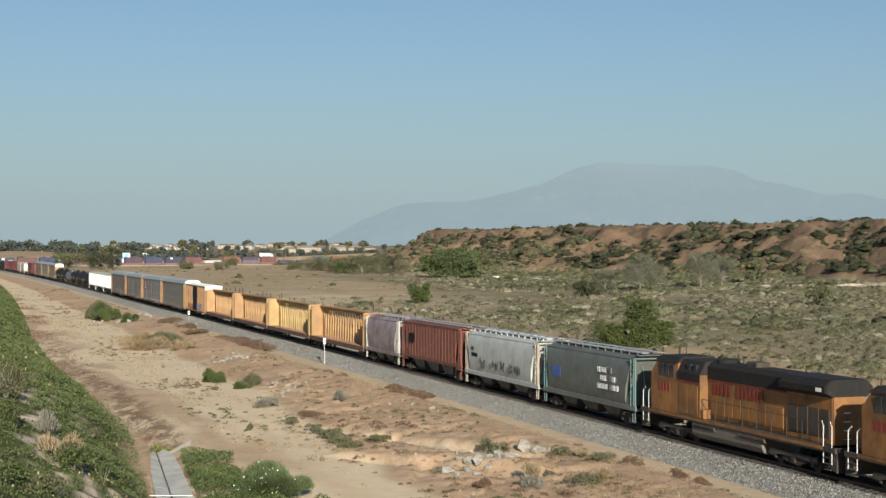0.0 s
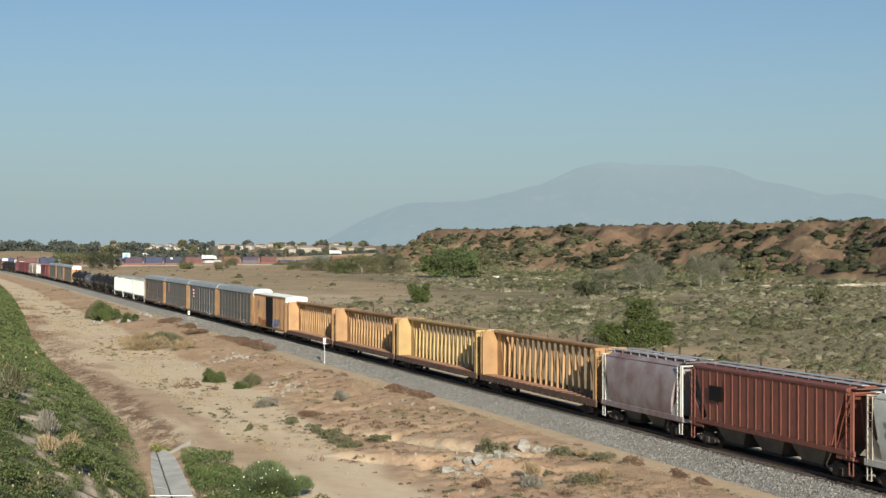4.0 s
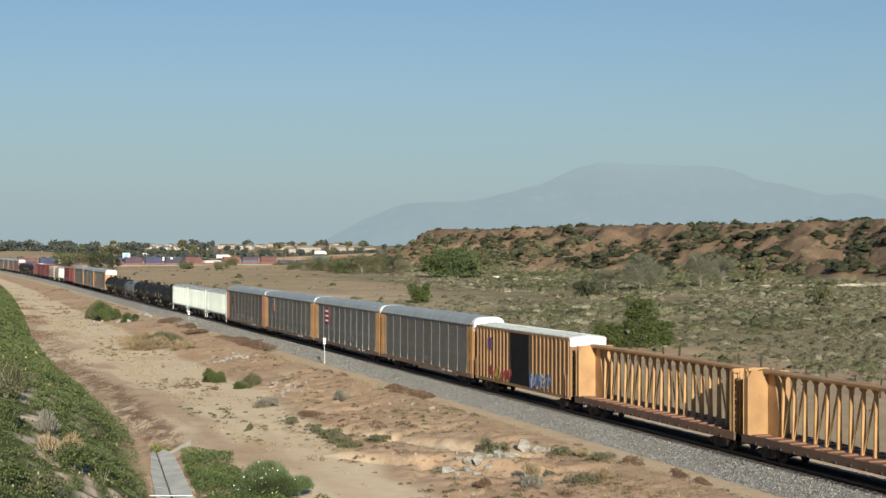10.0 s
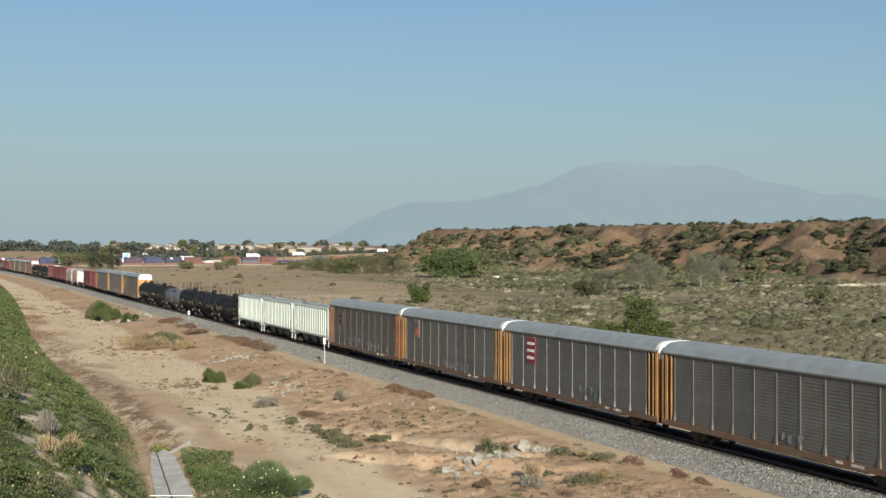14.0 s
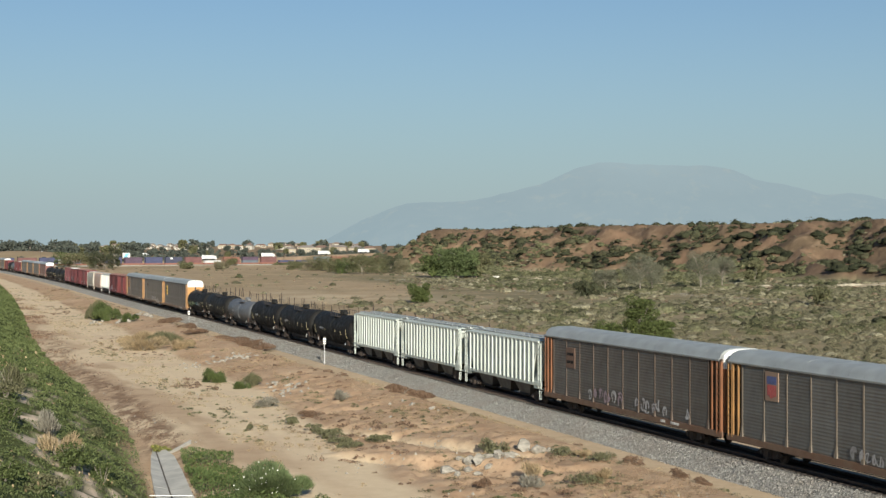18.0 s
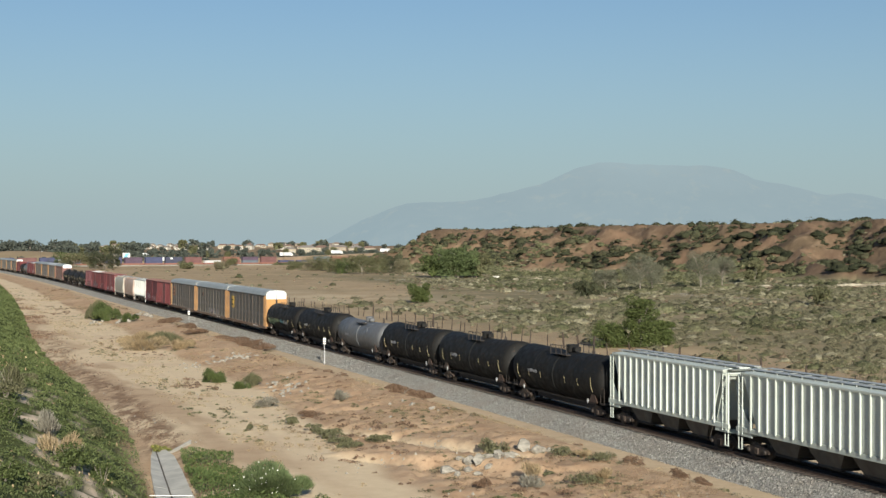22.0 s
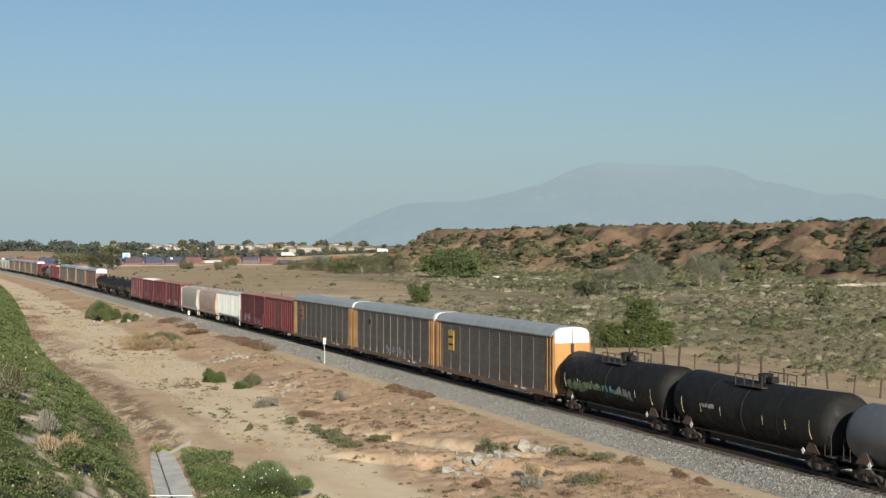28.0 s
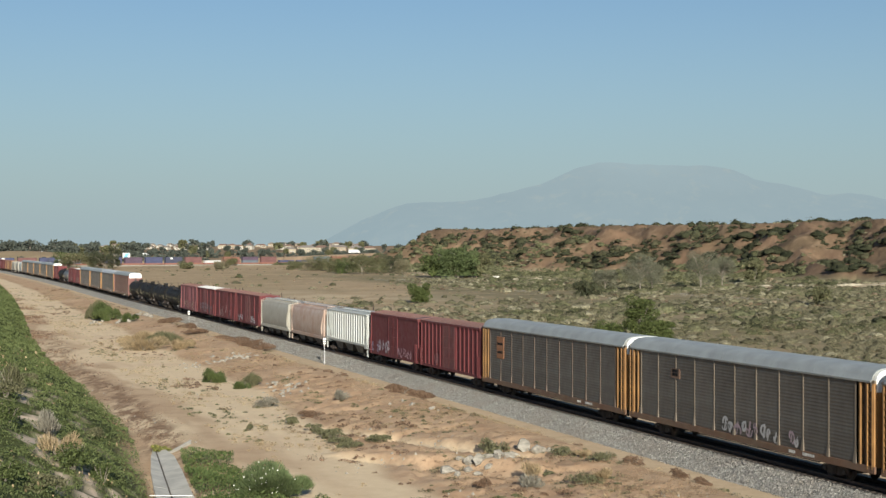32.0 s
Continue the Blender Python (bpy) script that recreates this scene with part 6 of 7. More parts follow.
crowned("wash_thicket", "dense dusty green thicket along the foot of the bluff", GREEN_B, DUSTY, sown(rng, 2600, 520, 1120, 205, 285, lambda s, w, x, y: step(0.3, 0.55, fbm(x / 40, y / 40, 3, 69)), 1.0, 3.0), rng, 42, 0.33)


def bluff_density(s, w, x, y):
    lift = height(x, y)
    return step(0.455, 0.525, fbm(x / 19, y / 34, 4, 71)) * step(0.8, 3.0, lift) * (1 - 0.86 * step(19.5, 22.0, lift)) * (1 - step(1040, 1110, s)) * (1 - 0.6 * step(900, 980, s))


crowned("bluff_chaparral", "dark chaparral in clumps over the eroded bluff", CHAP_B, CHAP, sown(rng, 9500, 380, 1110, 225, 352, bluff_density, 0.9, 3.6), rng, 90, 0.16)
lumps("bluff_sage", "thin grey-green sage over the eroded bluff", SAGE_B, sown(rng, 4200, 380, 1120, 245, 350, lambda s, w, x, y: 0.15 + 0.65 * step(0.4, 0.6, fbm(x / 20, y / 20, 3, 73)), 0.3, 1.0), rng, 0.6)

scatter("wash_deadwood", "pale dead brush lying in lines along the dry wash", TWIG, sown(rng, 9000, 330, 620, 120, 235, lambda s, w, x, y: step(0.62, 0.68, fbm(s / 50, w / 7, 3, 68)), 0.3, 0.9), 16, 0.2, rng, tall=0.45)

# ice plant over the near bank, with gaps of bare soil
def mat_cover(name, label, mat, n, s0, s1, w0, w1, keep, leaf, lift, power=2.0, seed=1):
    rng = np.random.default_rng(seed)
    p = sown(rng, n, s0, s1, w0, w1, keep, 1, 1, power)
    hump = 0.75 * step(0.3, 0.75, fbm(p[:, 0] / 1.5, p[:, 1] / 2.6, 4, 75))
    p[:, 2] += lift * hump * rng.random(len(p)) ** 0.5
    s_ = track_coords(p[:, 0], p[:, 1])[0]
    size = leaf * rng.uniform(0.6, 1.4, len(p)) * np.clip(s_ / 90, 0.8, 3.5)
    tagged(new(name, quads_mesh(name, leaves(rng, p[:, :3], size), mat)), label, "ground cover", kind="stuff")


def bank_keep(s, w, x, y):
    bare = bare_soil(x, y, s, w)
    ditch = step(1.5, 1.0, np.abs(x + 16.5 + 0.235 * (y - 90))) * (y < 101)
    return np.clip(1 - bare, 0.03, 1) * (1 - ditch) * (w < toe(s) + 0.5)


mat_cover("ice_plant", "dense dark green ice plant over the near bank", ICE, 540000, 48, 520, -56, -24, bank_keep, 0.064, 0.9, 2.5, 5)
mat_cover("bank_weeds", "pale dry weeds among the ice plant", STRAW, 4000, 48, 200, -56, -30, lambda s, w, x, y: (w < toe(s) - 1) * step(0.5, 0.65, fbm(x / 5, y / 5, 2, 79)), 0.10, 1.4, 1.8, 6)
mat_cover("toe_leaf_litter", "reddish brown leaf litter along the foot of the bank", BROWN, 60000, 60, 420, -36, -20, lambda s, w, x, y: step(0.45, 0.6, fbm(x / 6, y / 6, 3, 81)) * step(toe(s) + 6, toe(s) + 1, w) * (w > toe(s) - 0.5), 0.06, 0.12, 1.8, 7)


def keep_apron(s, w, x, y):
    left = -16.5 - 0.235 * (y - 90) + 1.35
    right = -9.4 - 0.45 * (y - 85) + 3.4 * (fbm(x / 2, y / 2, 3, 93) - 0.5)
    return (x > left) * (x < right) * (y > 74) * (y < 96.5 - 0.9 * (x + 14) + 5 * (fbm(x / 2.2, y / 2.2, 3, 94) - 0.5))


mat_cover("ice_plant_apron", "bright green ice plant beside the drain", leaf_mat("fresh ice plant leaves", (0.04, 0.06, 0.016), (0.10, 0.135, 0.042), (0.17, 0.165, 0.06), 0.3), 130000, 75, 112, -40, -22, keep_apron, 0.065, 1.0, 1.0, 8)

# dry grass and rubble over the rough strip
rng = np.random.default_rng(13)
strip_tufts = sown(rng, 16000, 60, 520, -27, -5.6, lambda s, w, x, y: step(0.47, 0.62, fbm(s / 8, w / 4, 4, 83)) * 0.75, 0.12, 0.5, 1.3)
scatter("strip_grass", "dry tan grass tufts beside the track", STRAW, strip_tufts, 22, 0.085, rng, tall=0.6)
scatter("strip_brush", "brown dead brush beside the track", BROWN, sown(rng, 2600, 60, 520, -24, -5.5, lambda s, w, x, y: step(0.60, 0.68, fbm(s / 11, w / 5, 3, 85)), 0.2, 0.8, 1.3), 60, 0.11, rng, tall=0.5)
scatter("strip_weeds", "low grey-green weeds beside the track", DUSTY, sown(rng, 1500, 60, 480, -27, -6, lambda s, w, x, y: step(0.6, 0.68, fbm(s / 10, w / 5, 3, 87)), 0.15, 0.6, 1.3), 60, 0.10, rng, tall=0.5)

TANGRASS = leaf_mat("withered brown grass", (0.17, 0.115, 0.07), (0.33, 0.235, 0.15), (0.42, 0.32, 0.21))
scatter("slope_grass", "withered brown grass over the raw earth slope", TANGRASS, sown(rng, 6500, 84, 230, -19, -7.5, lambda s, w, x, y: (0.12 + 0.88 * step(0.42, 0.6, fbm(s / 5, w / 3.5, 3, 115))) * (w > brow(s) + 0.6) * (1 - wash_floor(s, w)) * (1 - 0.9 * spit(s, w)), 0.12, 0.4, 1.2), 34, 0.06, rng, tall=0.55)
for name_, mat_, n_, seed_ in (("slope_weeds", OLIVE, 700, 95), ("slope_brush", BROWN, 420, 97)):
    scatter(name_, "low olive weeds in patches on the dirt slope" if mat_ is OLIVE else "low dead brown weeds in patches on the dirt slope", mat_, sown(rng, n_, 66, 135, -22, -6.5, lambda s, w, x, y: step(0.50, 0.62, fbm(x / 4.5, y / 9, 3, seed_)), 0.12, 0.5), 70, 0.07, rng, tall=0.6)


def pebbles():
    rng = np.random.default_rng(17)
    p = sown(rng, 12000, 60, 420, -34, -5.2, lambda s, w, x, y: 0.04 + 0.9 * step(0.62, 0.75, fbm(s / 7, w / 5, 3, 89)), 0.03, 0.16, 1.6)
    n = len(p)
    ang = rng.random(n) * 6.28
    c, size = p[:, :3], p[:, 3]
    base = [c + np.stack([np.cos(ang + k * 1.571) * size, np.sin(ang + k * 1.571) * size, -size * 0.4], -1) for k in range(4)]
    top = c + np.stack([rng.uniform(-0.3, 0.3, n) * size, rng.uniform(-0.3, 0.3, n) * size, size * rng.uniform(0.4, 0.9, n)], -1)
    v = np.stack([*base, top], 1).reshape(-1, 3)
    k = np.arange(n)[:, None] * 5
    f = np.concatenate([k + [[a, (a + 1) % 4, 4]] for a in range(4)])
    me = bpy.data.meshes.new("rubble")
    me.from_pydata(v.tolist(), [], f.tolist())
    me.materials.append(ROCK)
    tagged(new("rubble", me), "pale loose stones strewn over the dirt", "stones", kind="stuff")


pebbles()


def shrub(name, x, y, r, h, mat, label, n=420, leaf=0.16, stems=True, seed=0, spiky=False, flowers=0, group="shrubs"):
    """A bush on its own stems."""
    rng = np.random.default_rng(1000 + seed)
    n, leaf = int(n * 3.2), leaf * 0.5
    z = float(height(np.array([x]), np.array([y]))[0])
    ob = tagged(new(name, None), label, "bush", group)
    ob.location = (x, y, z)
    knots = rng.normal(size=(6, 3)) * np.array([0.42, 0.42, 0.2])
    k = rng.integers(0, 6, n)
    p = (blob_points(rng, n, 0.45) * 0.62 + knots[k]) * np.array([r, r, h * 0.9]) + np.array([0, 0, h * 0.32])
    p[:, 2] = np.maximum(p[:, 2], 0.02)
    if spiky:
        d = p - np.array([0, 0, -h * 0.6])
        d /= np.linalg.norm(d, axis=1)[:, None]
        side = np.cross(d, rng.normal(size=d.shape))
        side /= np.linalg.norm(side, axis=1)[:, None]
        ln = leaf * rng.uniform(1.2, 2.6, n)[:, None]
        q = np.stack([p - d * ln, p - side * leaf * 0.22, p + d * ln, p + side * leaf * 0.22], 1)
    else:
        q = leaves(rng, p, leaf * rng.uniform(0.6, 1.4, n))
    part("foliage", quads_mesh("foliage", q, mat), None, ob)
    if stems:
        g = Geo()
        for i in range(7):
            a = i * 0.9 + seed
            g.tube([(0.05 * math.cos(a), 0.05 * math.sin(a), -0.1), (r * 0.3 * math.cos(a), r * 0.3 * math.sin(a), h * 0.4), (r * 0.55 * math.cos(a), r * 0.55 * math.sin(a), h * 0.75)], 0.035 * max(0.5, r), 5, 0.01)
        part("branchwork", g, BARK, ob)
    if flowers:
        fp = p[rng.integers(0, n, flowers)] * np.array([1.05, 1.05, 1.12])
        for c in fp:
            part("flower", quads_mesh("flower", leaves(rng, np.zeros((3, 3)), 0.10, 1.2), PETAL), None, ob, at=tuple(c))
    return ob


def tree(name, x, y, h, w, mat, label, n=1800, leaf=0.5, trunk=0.25, bare=0.0, seed=0, low=0.25, lumps=12, group=""):
    """A tapered trunk with limbs and a crown of leaf clumps with gaps between them."""
    rng = np.random.default_rng(2000 + seed)
    z = float(height(np.array([x]), np.array([y]))[0])
    ob = tagged(new(name, None), label, "tree", group)
    ob.location = (x, y, z - 0.05)
    g = Geo().tube([(0, 0, -0.2), (0.1 * trunk, 0, h * low), (-0.2 * trunk, 0.1, h * 0.6)], trunk, 8, trunk * 0.45)
    ends = []
    for i in range(9):
        a = i * 2.4 + seed
        rr, zz = w * 0.42 * rng.uniform(0.55, 1.0), h * rng.uniform(0.45, 0.92)
        st = h * rng.uniform(low * 0.8, 0.5)
        end = (rr * math.cos(a), rr * math.sin(a), zz)
        mid = (rr * 0.45 * math.cos(a + 0.3), rr * 0.45 * math.sin(a + 0.3), st + (zz - st) * 0.55)
        g.tube([(0, 0, st), mid, end], trunk * 0.45, 6, trunk * 0.1)
        ends.append(end)
        for j in range(3 if bare else 1):
            b = a + rng.uniform(-1, 1)
            tip = (end[0] + w * 0.16 * math.cos(b), end[1] + w * 0.16 * math.sin(b), zz + h * rng.uniform(-0.1, 0.16))
            g.tube([mid, ((mid[0] + tip[0]) / 2, (mid[1] + tip[1]) / 2, (mid[2] + tip[2]) / 2 + 0.3), tip], trunk * 0.2, 5, trunk * 0.05)
    part("trunk", g, BARK, ob, "grey bark trunk and limbs")
    cen = list(ends)
    for _ in range(lumps):
        f = low + 0.04 + (0.84 - low) * rng.random() ** 1.35
        spread = 0.40 * w * math.sqrt(max(0.12, 1 - (max(0.0, f - 0.35) / 0.6) ** 2)) * math.sqrt(rng.random())
        turn = rng.uniform(0, 6.283)
        cen.append((spread * math.cos(turn), spread * math.sin(turn), h * f))
    cen = np.array(cen)
    k = rng.integers(0, len(cen), n)
    rad = rng.uniform(0.13, 0.24, len(cen))[k][:, None] * w
    p = rng.normal(size=(n, 3))
    p = p / np.linalg.norm(p, axis=1)[:, None] * (0.5 + 0.5 * rng.random(n) ** 0.5)[:, None] * rad * np.array([1.15, 1.15, 0.8]) + cen[k]
    p[:, 2] = np.maximum(p[:, 2], h * min(0.08, low))
    part("crown", quads_mesh("crown", leaves(rng, p, leaf * rng.uniform(0.6, 1.4, n)), mat), None, ob)
    return ob


# ---- near side: bushes, rocks, drain, markers ----
def near_things():
    for k, (x, y, r, h, m) in enumerate(((-63.6, 279.0, 2.0, 3.0, OLIVE), (-61.4, 275.0, 1.9, 3.3, GREEN), (-59.4, 272.0, 1.5, 2.3, GREEN), (-65.2, 283.0, 1.3, 2.0, OLIVE))):
        shrub("bush", x, y, r, h, m, "ragged green bush beside the ballast", 900, 0.36, seed=1 + k, spiky=k % 2 == 0)
    shrub("bush", -54.3, 264.0, 1.4, 1.5, GREEN, "small green bush among pale rocks", 500, 0.32, seed=3)
    for k, (x, y, r, h) in enumerate(((-38.9, 198, 2.6, 1.9), (-40.5, 206, 2.4, 1.7), (-36.5, 205, 2.0, 1.6), (-42.5, 214, 2.0, 1.3), (-33.5, 196, 1.4, 1.2))):
        shrub("dry_bush", x, y, r, h, STRAW if k != 2 else OLIVE, "rank dry straw-coloured grass in a clump" if k != 2 else "olive green weeds gone dry", 900, 0.24, seed=10 + k, spiky=True)
    shrub("bush", -22.8, 150.5, 1.0, 1.5, GREEN, "upright green bush on bare dirt", 700, 0.22, seed=20, spiky=True)
    shrub("bush", -19.0, 144.0, 0.8, 0.9, GREEN, "low green bush on bare dirt", 500, 0.2, seed=21, spiky=True)
    shrub("bush", -18.2, 146.0, 0.9, 1.2, OLIVE, "low dusty bush on bare dirt", 500, 0.2, seed=22, spiky=True)
    shrub("dry_bush", -14.6, 126.0, 0.9, 0.9, TWIG, "dead grey bush of bare twigs", 420, 0.16, seed=23, spiky=True)
    shrub("dry_bush", -8.6, 128.5, 0.7, 0.7, TWIG, "dead grey bush of bare twigs", 300, 0.15, seed=24, spiky=True)
    for k, (x, y, r) in enumerate(((-10.0, 118.6, 0.9), (-11.3, 114.4, 0.6), (-9.2, 109.5, 0.7), (-8.2, 107.5, 0.8), (-7.6, 105.0, 0.9), (-6.9, 102.6, 0.8), (-6.2, 100.4, 0.7), (-4.4, 102.3, 0.8), (-13.9, 110.0, 0.3))):
        shrub("low_bush", x, y, r, 0.5, OLIVE if k else BROWN, "low grey-green saltbush mat on the dirt" if k else "low brown bush on the dirt", 380, 0.15, seed=30 + k)
    for k, (x, y, r, h) in enumerate(((-27.0, 207, 2.1, 0.8), (-22.9, 192, 2.2, 1.0), (-24.8, 197, 1.5, 0.8), (-35.2, 220, 1.8, 0.8), (-44.9, 252, 2.0, 0.9), (-39.5, 236, 1.6, 0.7), (-30.6, 214, 1.3, 0.6), (-4.2, 134.5, 1.2, 0.8), (-1.8, 126.5, 1.1, 0.7), (-3.4, 130.2, 1.0, 0.6))):
        shrub("brush_heap", x, y, r, h, BROWN, "heap of dead brown brush beside the ballast", 700, 0.22, seed=50 + k)
    shrub("bush", 3.4, 95.0, 0.8, 1.25, OLIVE, "yellow-green bush beside pale boulders", 520, 0.17, seed=60)
    for k, (x, y, r, h, m) in enumerate(((7.3, 92.0, 0.7, 0.5, OLIVE), (8.3, 91.0, 0.5, 0.3, STRAW), (9.4, 88.9, 0.8, 0.6, OLIVE), (11.0, 88.4, 0.7, 0.5, BROWN), (7.4, 81.8, 0.9, 0.6, OLIVE), (8.6, 82.6, 0.6, 0.5, STRAW), (13.0, 84.8, 0.6, 0.5, BROWN), (14.4, 84.0, 0.5, 0.35, BROWN), (4.9, 84.2, 0.6, 0.9, STRAW), (4.6, 82.0, 0.6, 0.7, TWIG), (2.2, 83.2, 0.5, 0.4, BROWN), (5.9, 86.2, 0.4, 0.3, OLIVE))):
        shrub("low_bush", x, y, r, h, m, "low weed tuft on the dirt slope", 320, 0.13, seed=70 + k, spiky=m in (STRAW, TWIG))
    # tall daisy bush at the mouth of the drain
    shrub("daisy_bush", -9.4, 82.2, 2.0, 1.45, leaf_mat("daisy leaves", (0.05, 0.072, 0.027), (0.115, 0.148, 0.06), (0.17, 0.185, 0.085), 0.5), "tall feathery green bush dotted with white daisies", 2600, 0.16, seed=90, spiky=True, flowers=55)
    shrub("daisy_bush", -8.3, 81.4, 1.1, 1.25, leaf_mat("daisy leaves", (0, 0, 0), (0, 0, 0)), "feathery green bush dotted with white daisies", 1300, 0.15, seed=91, spiky=True, flowers=28)
    # taller growth on the bank
    for k, (x, y, r, h, m, sp) in enumerate(((-22.4, 86.5, 0.8, 1.4, TWIG, True), (-23.6, 83.0, 0.9, 1.3, GREEN, False), (-24.6, 79.6, 1.0, 1.3, GREEN, False), (-24.0, 73.0, 1.1, 1.3, GREEN, False), (-19.2, 76.0, 0.8, 1.4, STRAW, True), (-18.2, 75.0, 1.1, 1.6, GREEN, False), (-17.0, 76.2, 0.8, 1.2, GREEN, False), (-18.0, 62.5, 0.9, 1.0, GREEN, False), (-17.0, 64.0, 0.8, 0.8, OLIVE, False), (-25.0, 82.5, 1.0, 1.4, GREEN, False), (-27.5, 96.0, 0.9, 1.1, OLIVE, False), (-28.8, 101.0, 1.0, 1.7, OLIVE, True), (-22.4, 97.0, 0.7, 0.7, OLIVE, False), (-30.5, 112.0, 0.8, 0.9, OLIVE, False))):
        shrub("bank_bush", x, y, r, h, m, "leafy green bush growing on the planted bank" if m in (GREEN, OLIVE) else "dead grey twiggy bush on the planted bank", 520 if not sp else 420, 0.17, seed=100 + k, spiky=sp)


def rock_mesh(seed, mat):
    r = random.Random(seed)
    bm = bmesh.new()
    bmesh.ops.create_icosphere(bm, subdivisions=3, radius=1)
    cuts = [(Vector((r.uniform(-1, 1), r.uniform(-1, 1), r.uniform(-0.6, 1))).normalized(), r.uniform(0.45, 0.8)) for _ in range(11)]
    for v in bm.verts:
        for n, d in cuts:
            k = v.co.dot(n)
            if k > d:
                v.co -= n * (k - d)
        v.co *= 1 + 0.16 * noise.noise(v.co * 2.3 + Vector((seed, 0, 0))) + 0.12 * noise.noise(v.co * 6.1 + Vector((0, seed, 0)))
    me = bpy.data.meshes.new("rock")
    bm.to_mesh(me)
    bm.free()
    me.materials.append(mat)
    return me


def rocks():
    r = random.Random(4)
    meshes = [rock_mesh(k, ROCK) for k in range(6)]
    def rock(x, y, size, label):
        z = float(height(np.array([x]), np.array([y]))[0])
        ob = tagged(new("rock", meshes[r.randrange(6)]), label, "rock", "pale rocks")
        ob.location = (x, y, z + size * 0.22)
        ob.rotation_euler = (r.uniform(-0.4, 0.4), r.uniform(-0.4, 0.4), r.uniform(0, 6))
        ob.scale = (size * r.uniform(0.8, 1.3), size * r.uniform(0.8, 1.2), size * r.uniform(0.55, 0.85))
    for x, y, size in ((5.0, 94.0, 0.95), (5.8, 93.4, 0.6), (4.3, 93.2, 0.5), (0.35, 88.4, 0.55), (0.9, 87.6, 0.3), (1.6, 89.6, 0.5), (2.1, 89.0, 0.62), (2.7, 89.8, 0.5), (3.3, 90.2, 0.55), (3.9, 90.8, 0.45), (2.6, 88.2, 0.4), (1.5, 88.3, 0.34), (3.2, 88.9, 0.3), (2.0, 87.4, 0.28), (6.6, 93.6, 0.36), (0.0, 89.2, 0.24), (4.6, 92.0, 0.3), (1.0, 90.2, 0.26)):
        rock(x, y, size, "pale angular boulder half sunk in dirt")
    for k in range(34):
        rock(-57 + r.gauss(0, 1.9), 277 + r.gauss(0, 9), r.uniform(0.25, 0.75), "pale broken concrete rubble beside the track")
    for k in range(55):
        t = r.random()
        rock(-29 + 6.5 * t + r.gauss(0, 0.7), 172 + 8 * t + r.gauss(0, 2.6), r.uniform(0.1, 0.36), "pale stone in a washed-out gully")
    for k in range(45):
        rock(-14.7 + r.gauss(0, 1.3), 141 + r.gauss(0, 4.5), r.uniform(0.09, 0.32), "pale stone on rough dirt")
    for k in range(10):
        rock(-1.2 + r.gauss(0, 1.6), 118 + r.gauss(0, 3), r.uniform(0.1, 0.3), "small pale stone on rough dirt")


def drain():
    d = tagged(new("drain_channel", None), "pale concrete drain channel with a dark centre joint", "drain", kind="structure")
    z = -1.12
    line = [(-18.9, 100.2, 0.12, 0.5), (-17.9, 96.0, 0.5, 1.0), (-16.5, 90.0, 0.75, 1.1), (-15.1, 84.0, 0.85, 1.12), (-13.8, 78.5, 0.9, 1.15)]
    for side in (-1, 1):
        for (xa, ya, *wa), (xb, yb, *wb) in zip(line, line[1:]):
            ha, hb = (wa[0], wb[0]) if side < 0 else (wa[1], wb[1])
            g = Geo().loft([[(xa + side * 0.05, ya, z + 0.03), (xa + side * ha, ya, z + 0.2), (xa + side * ha, ya, z - 0.25), (xa + side * 0.05, ya, z - 0.25)], [(xb + side * 0.05, yb + 0.04, z + 0.03), (xb + side * hb, yb + 0.04, z + 0.2), (xb + side * hb, yb + 0.04, z - 0.25), (xb + side * 0.05, yb + 0.04, z - 0.25)]])
            part("slab", g, CONCRETE, d)
    g = Geo()
    for (xa, ya, *_), (xb, yb, *_) in zip(line, line[1:]):
        g.loft([[(xa - 0.06, ya, z + 0.02), (xa + 0.06, ya, z + 0.02), (xa + 0.06, ya, z - 0.2), (xa - 0.06, ya, z - 0.2)], [(xb - 0.06, yb, z + 0.02), (xb + 0.06, yb, z + 0.02), (xb + 0.06, yb, z - 0.2), (xb - 0.06, yb, z - 0.2)]])
    part("centre_joint", g, plain("silt", (0.10, 0.08, 0.06), 0.95), d, "dark silt-filled joint")
    part("curb", Geo().chamfer(-15.55, -13.25, 80.7, 80.78, z + 0.19, z + 0.235, 0.02), WHITE, d, "white-painted concrete curb")
    wing = Geo().loft([[(-18.0, 98.2, z), (-17.0, 102.6, z + 0.4), (-16.9, 102.4, z + 0.4), (-17.9, 98.0, z)], [(-18.0, 98.2, z - 0.3), (-17.0, 102.6, z - 0.3), (-16.9, 102.4, z - 0.3), (-17.9, 98.0, z - 0.3)]])
    part("wing_wall", wing, CONCRETE, d)
    shrub("low_bush", -18.4, 99.6, 0.5, 0.45, leaf_mat("yellowing weeds", (0.10, 0.11, 0.03), (0.22, 0.22, 0.06), (0.35, 0.28, 0.08)), "yellowing weeds growing in the drain head", 260, 0.14, seed=130)


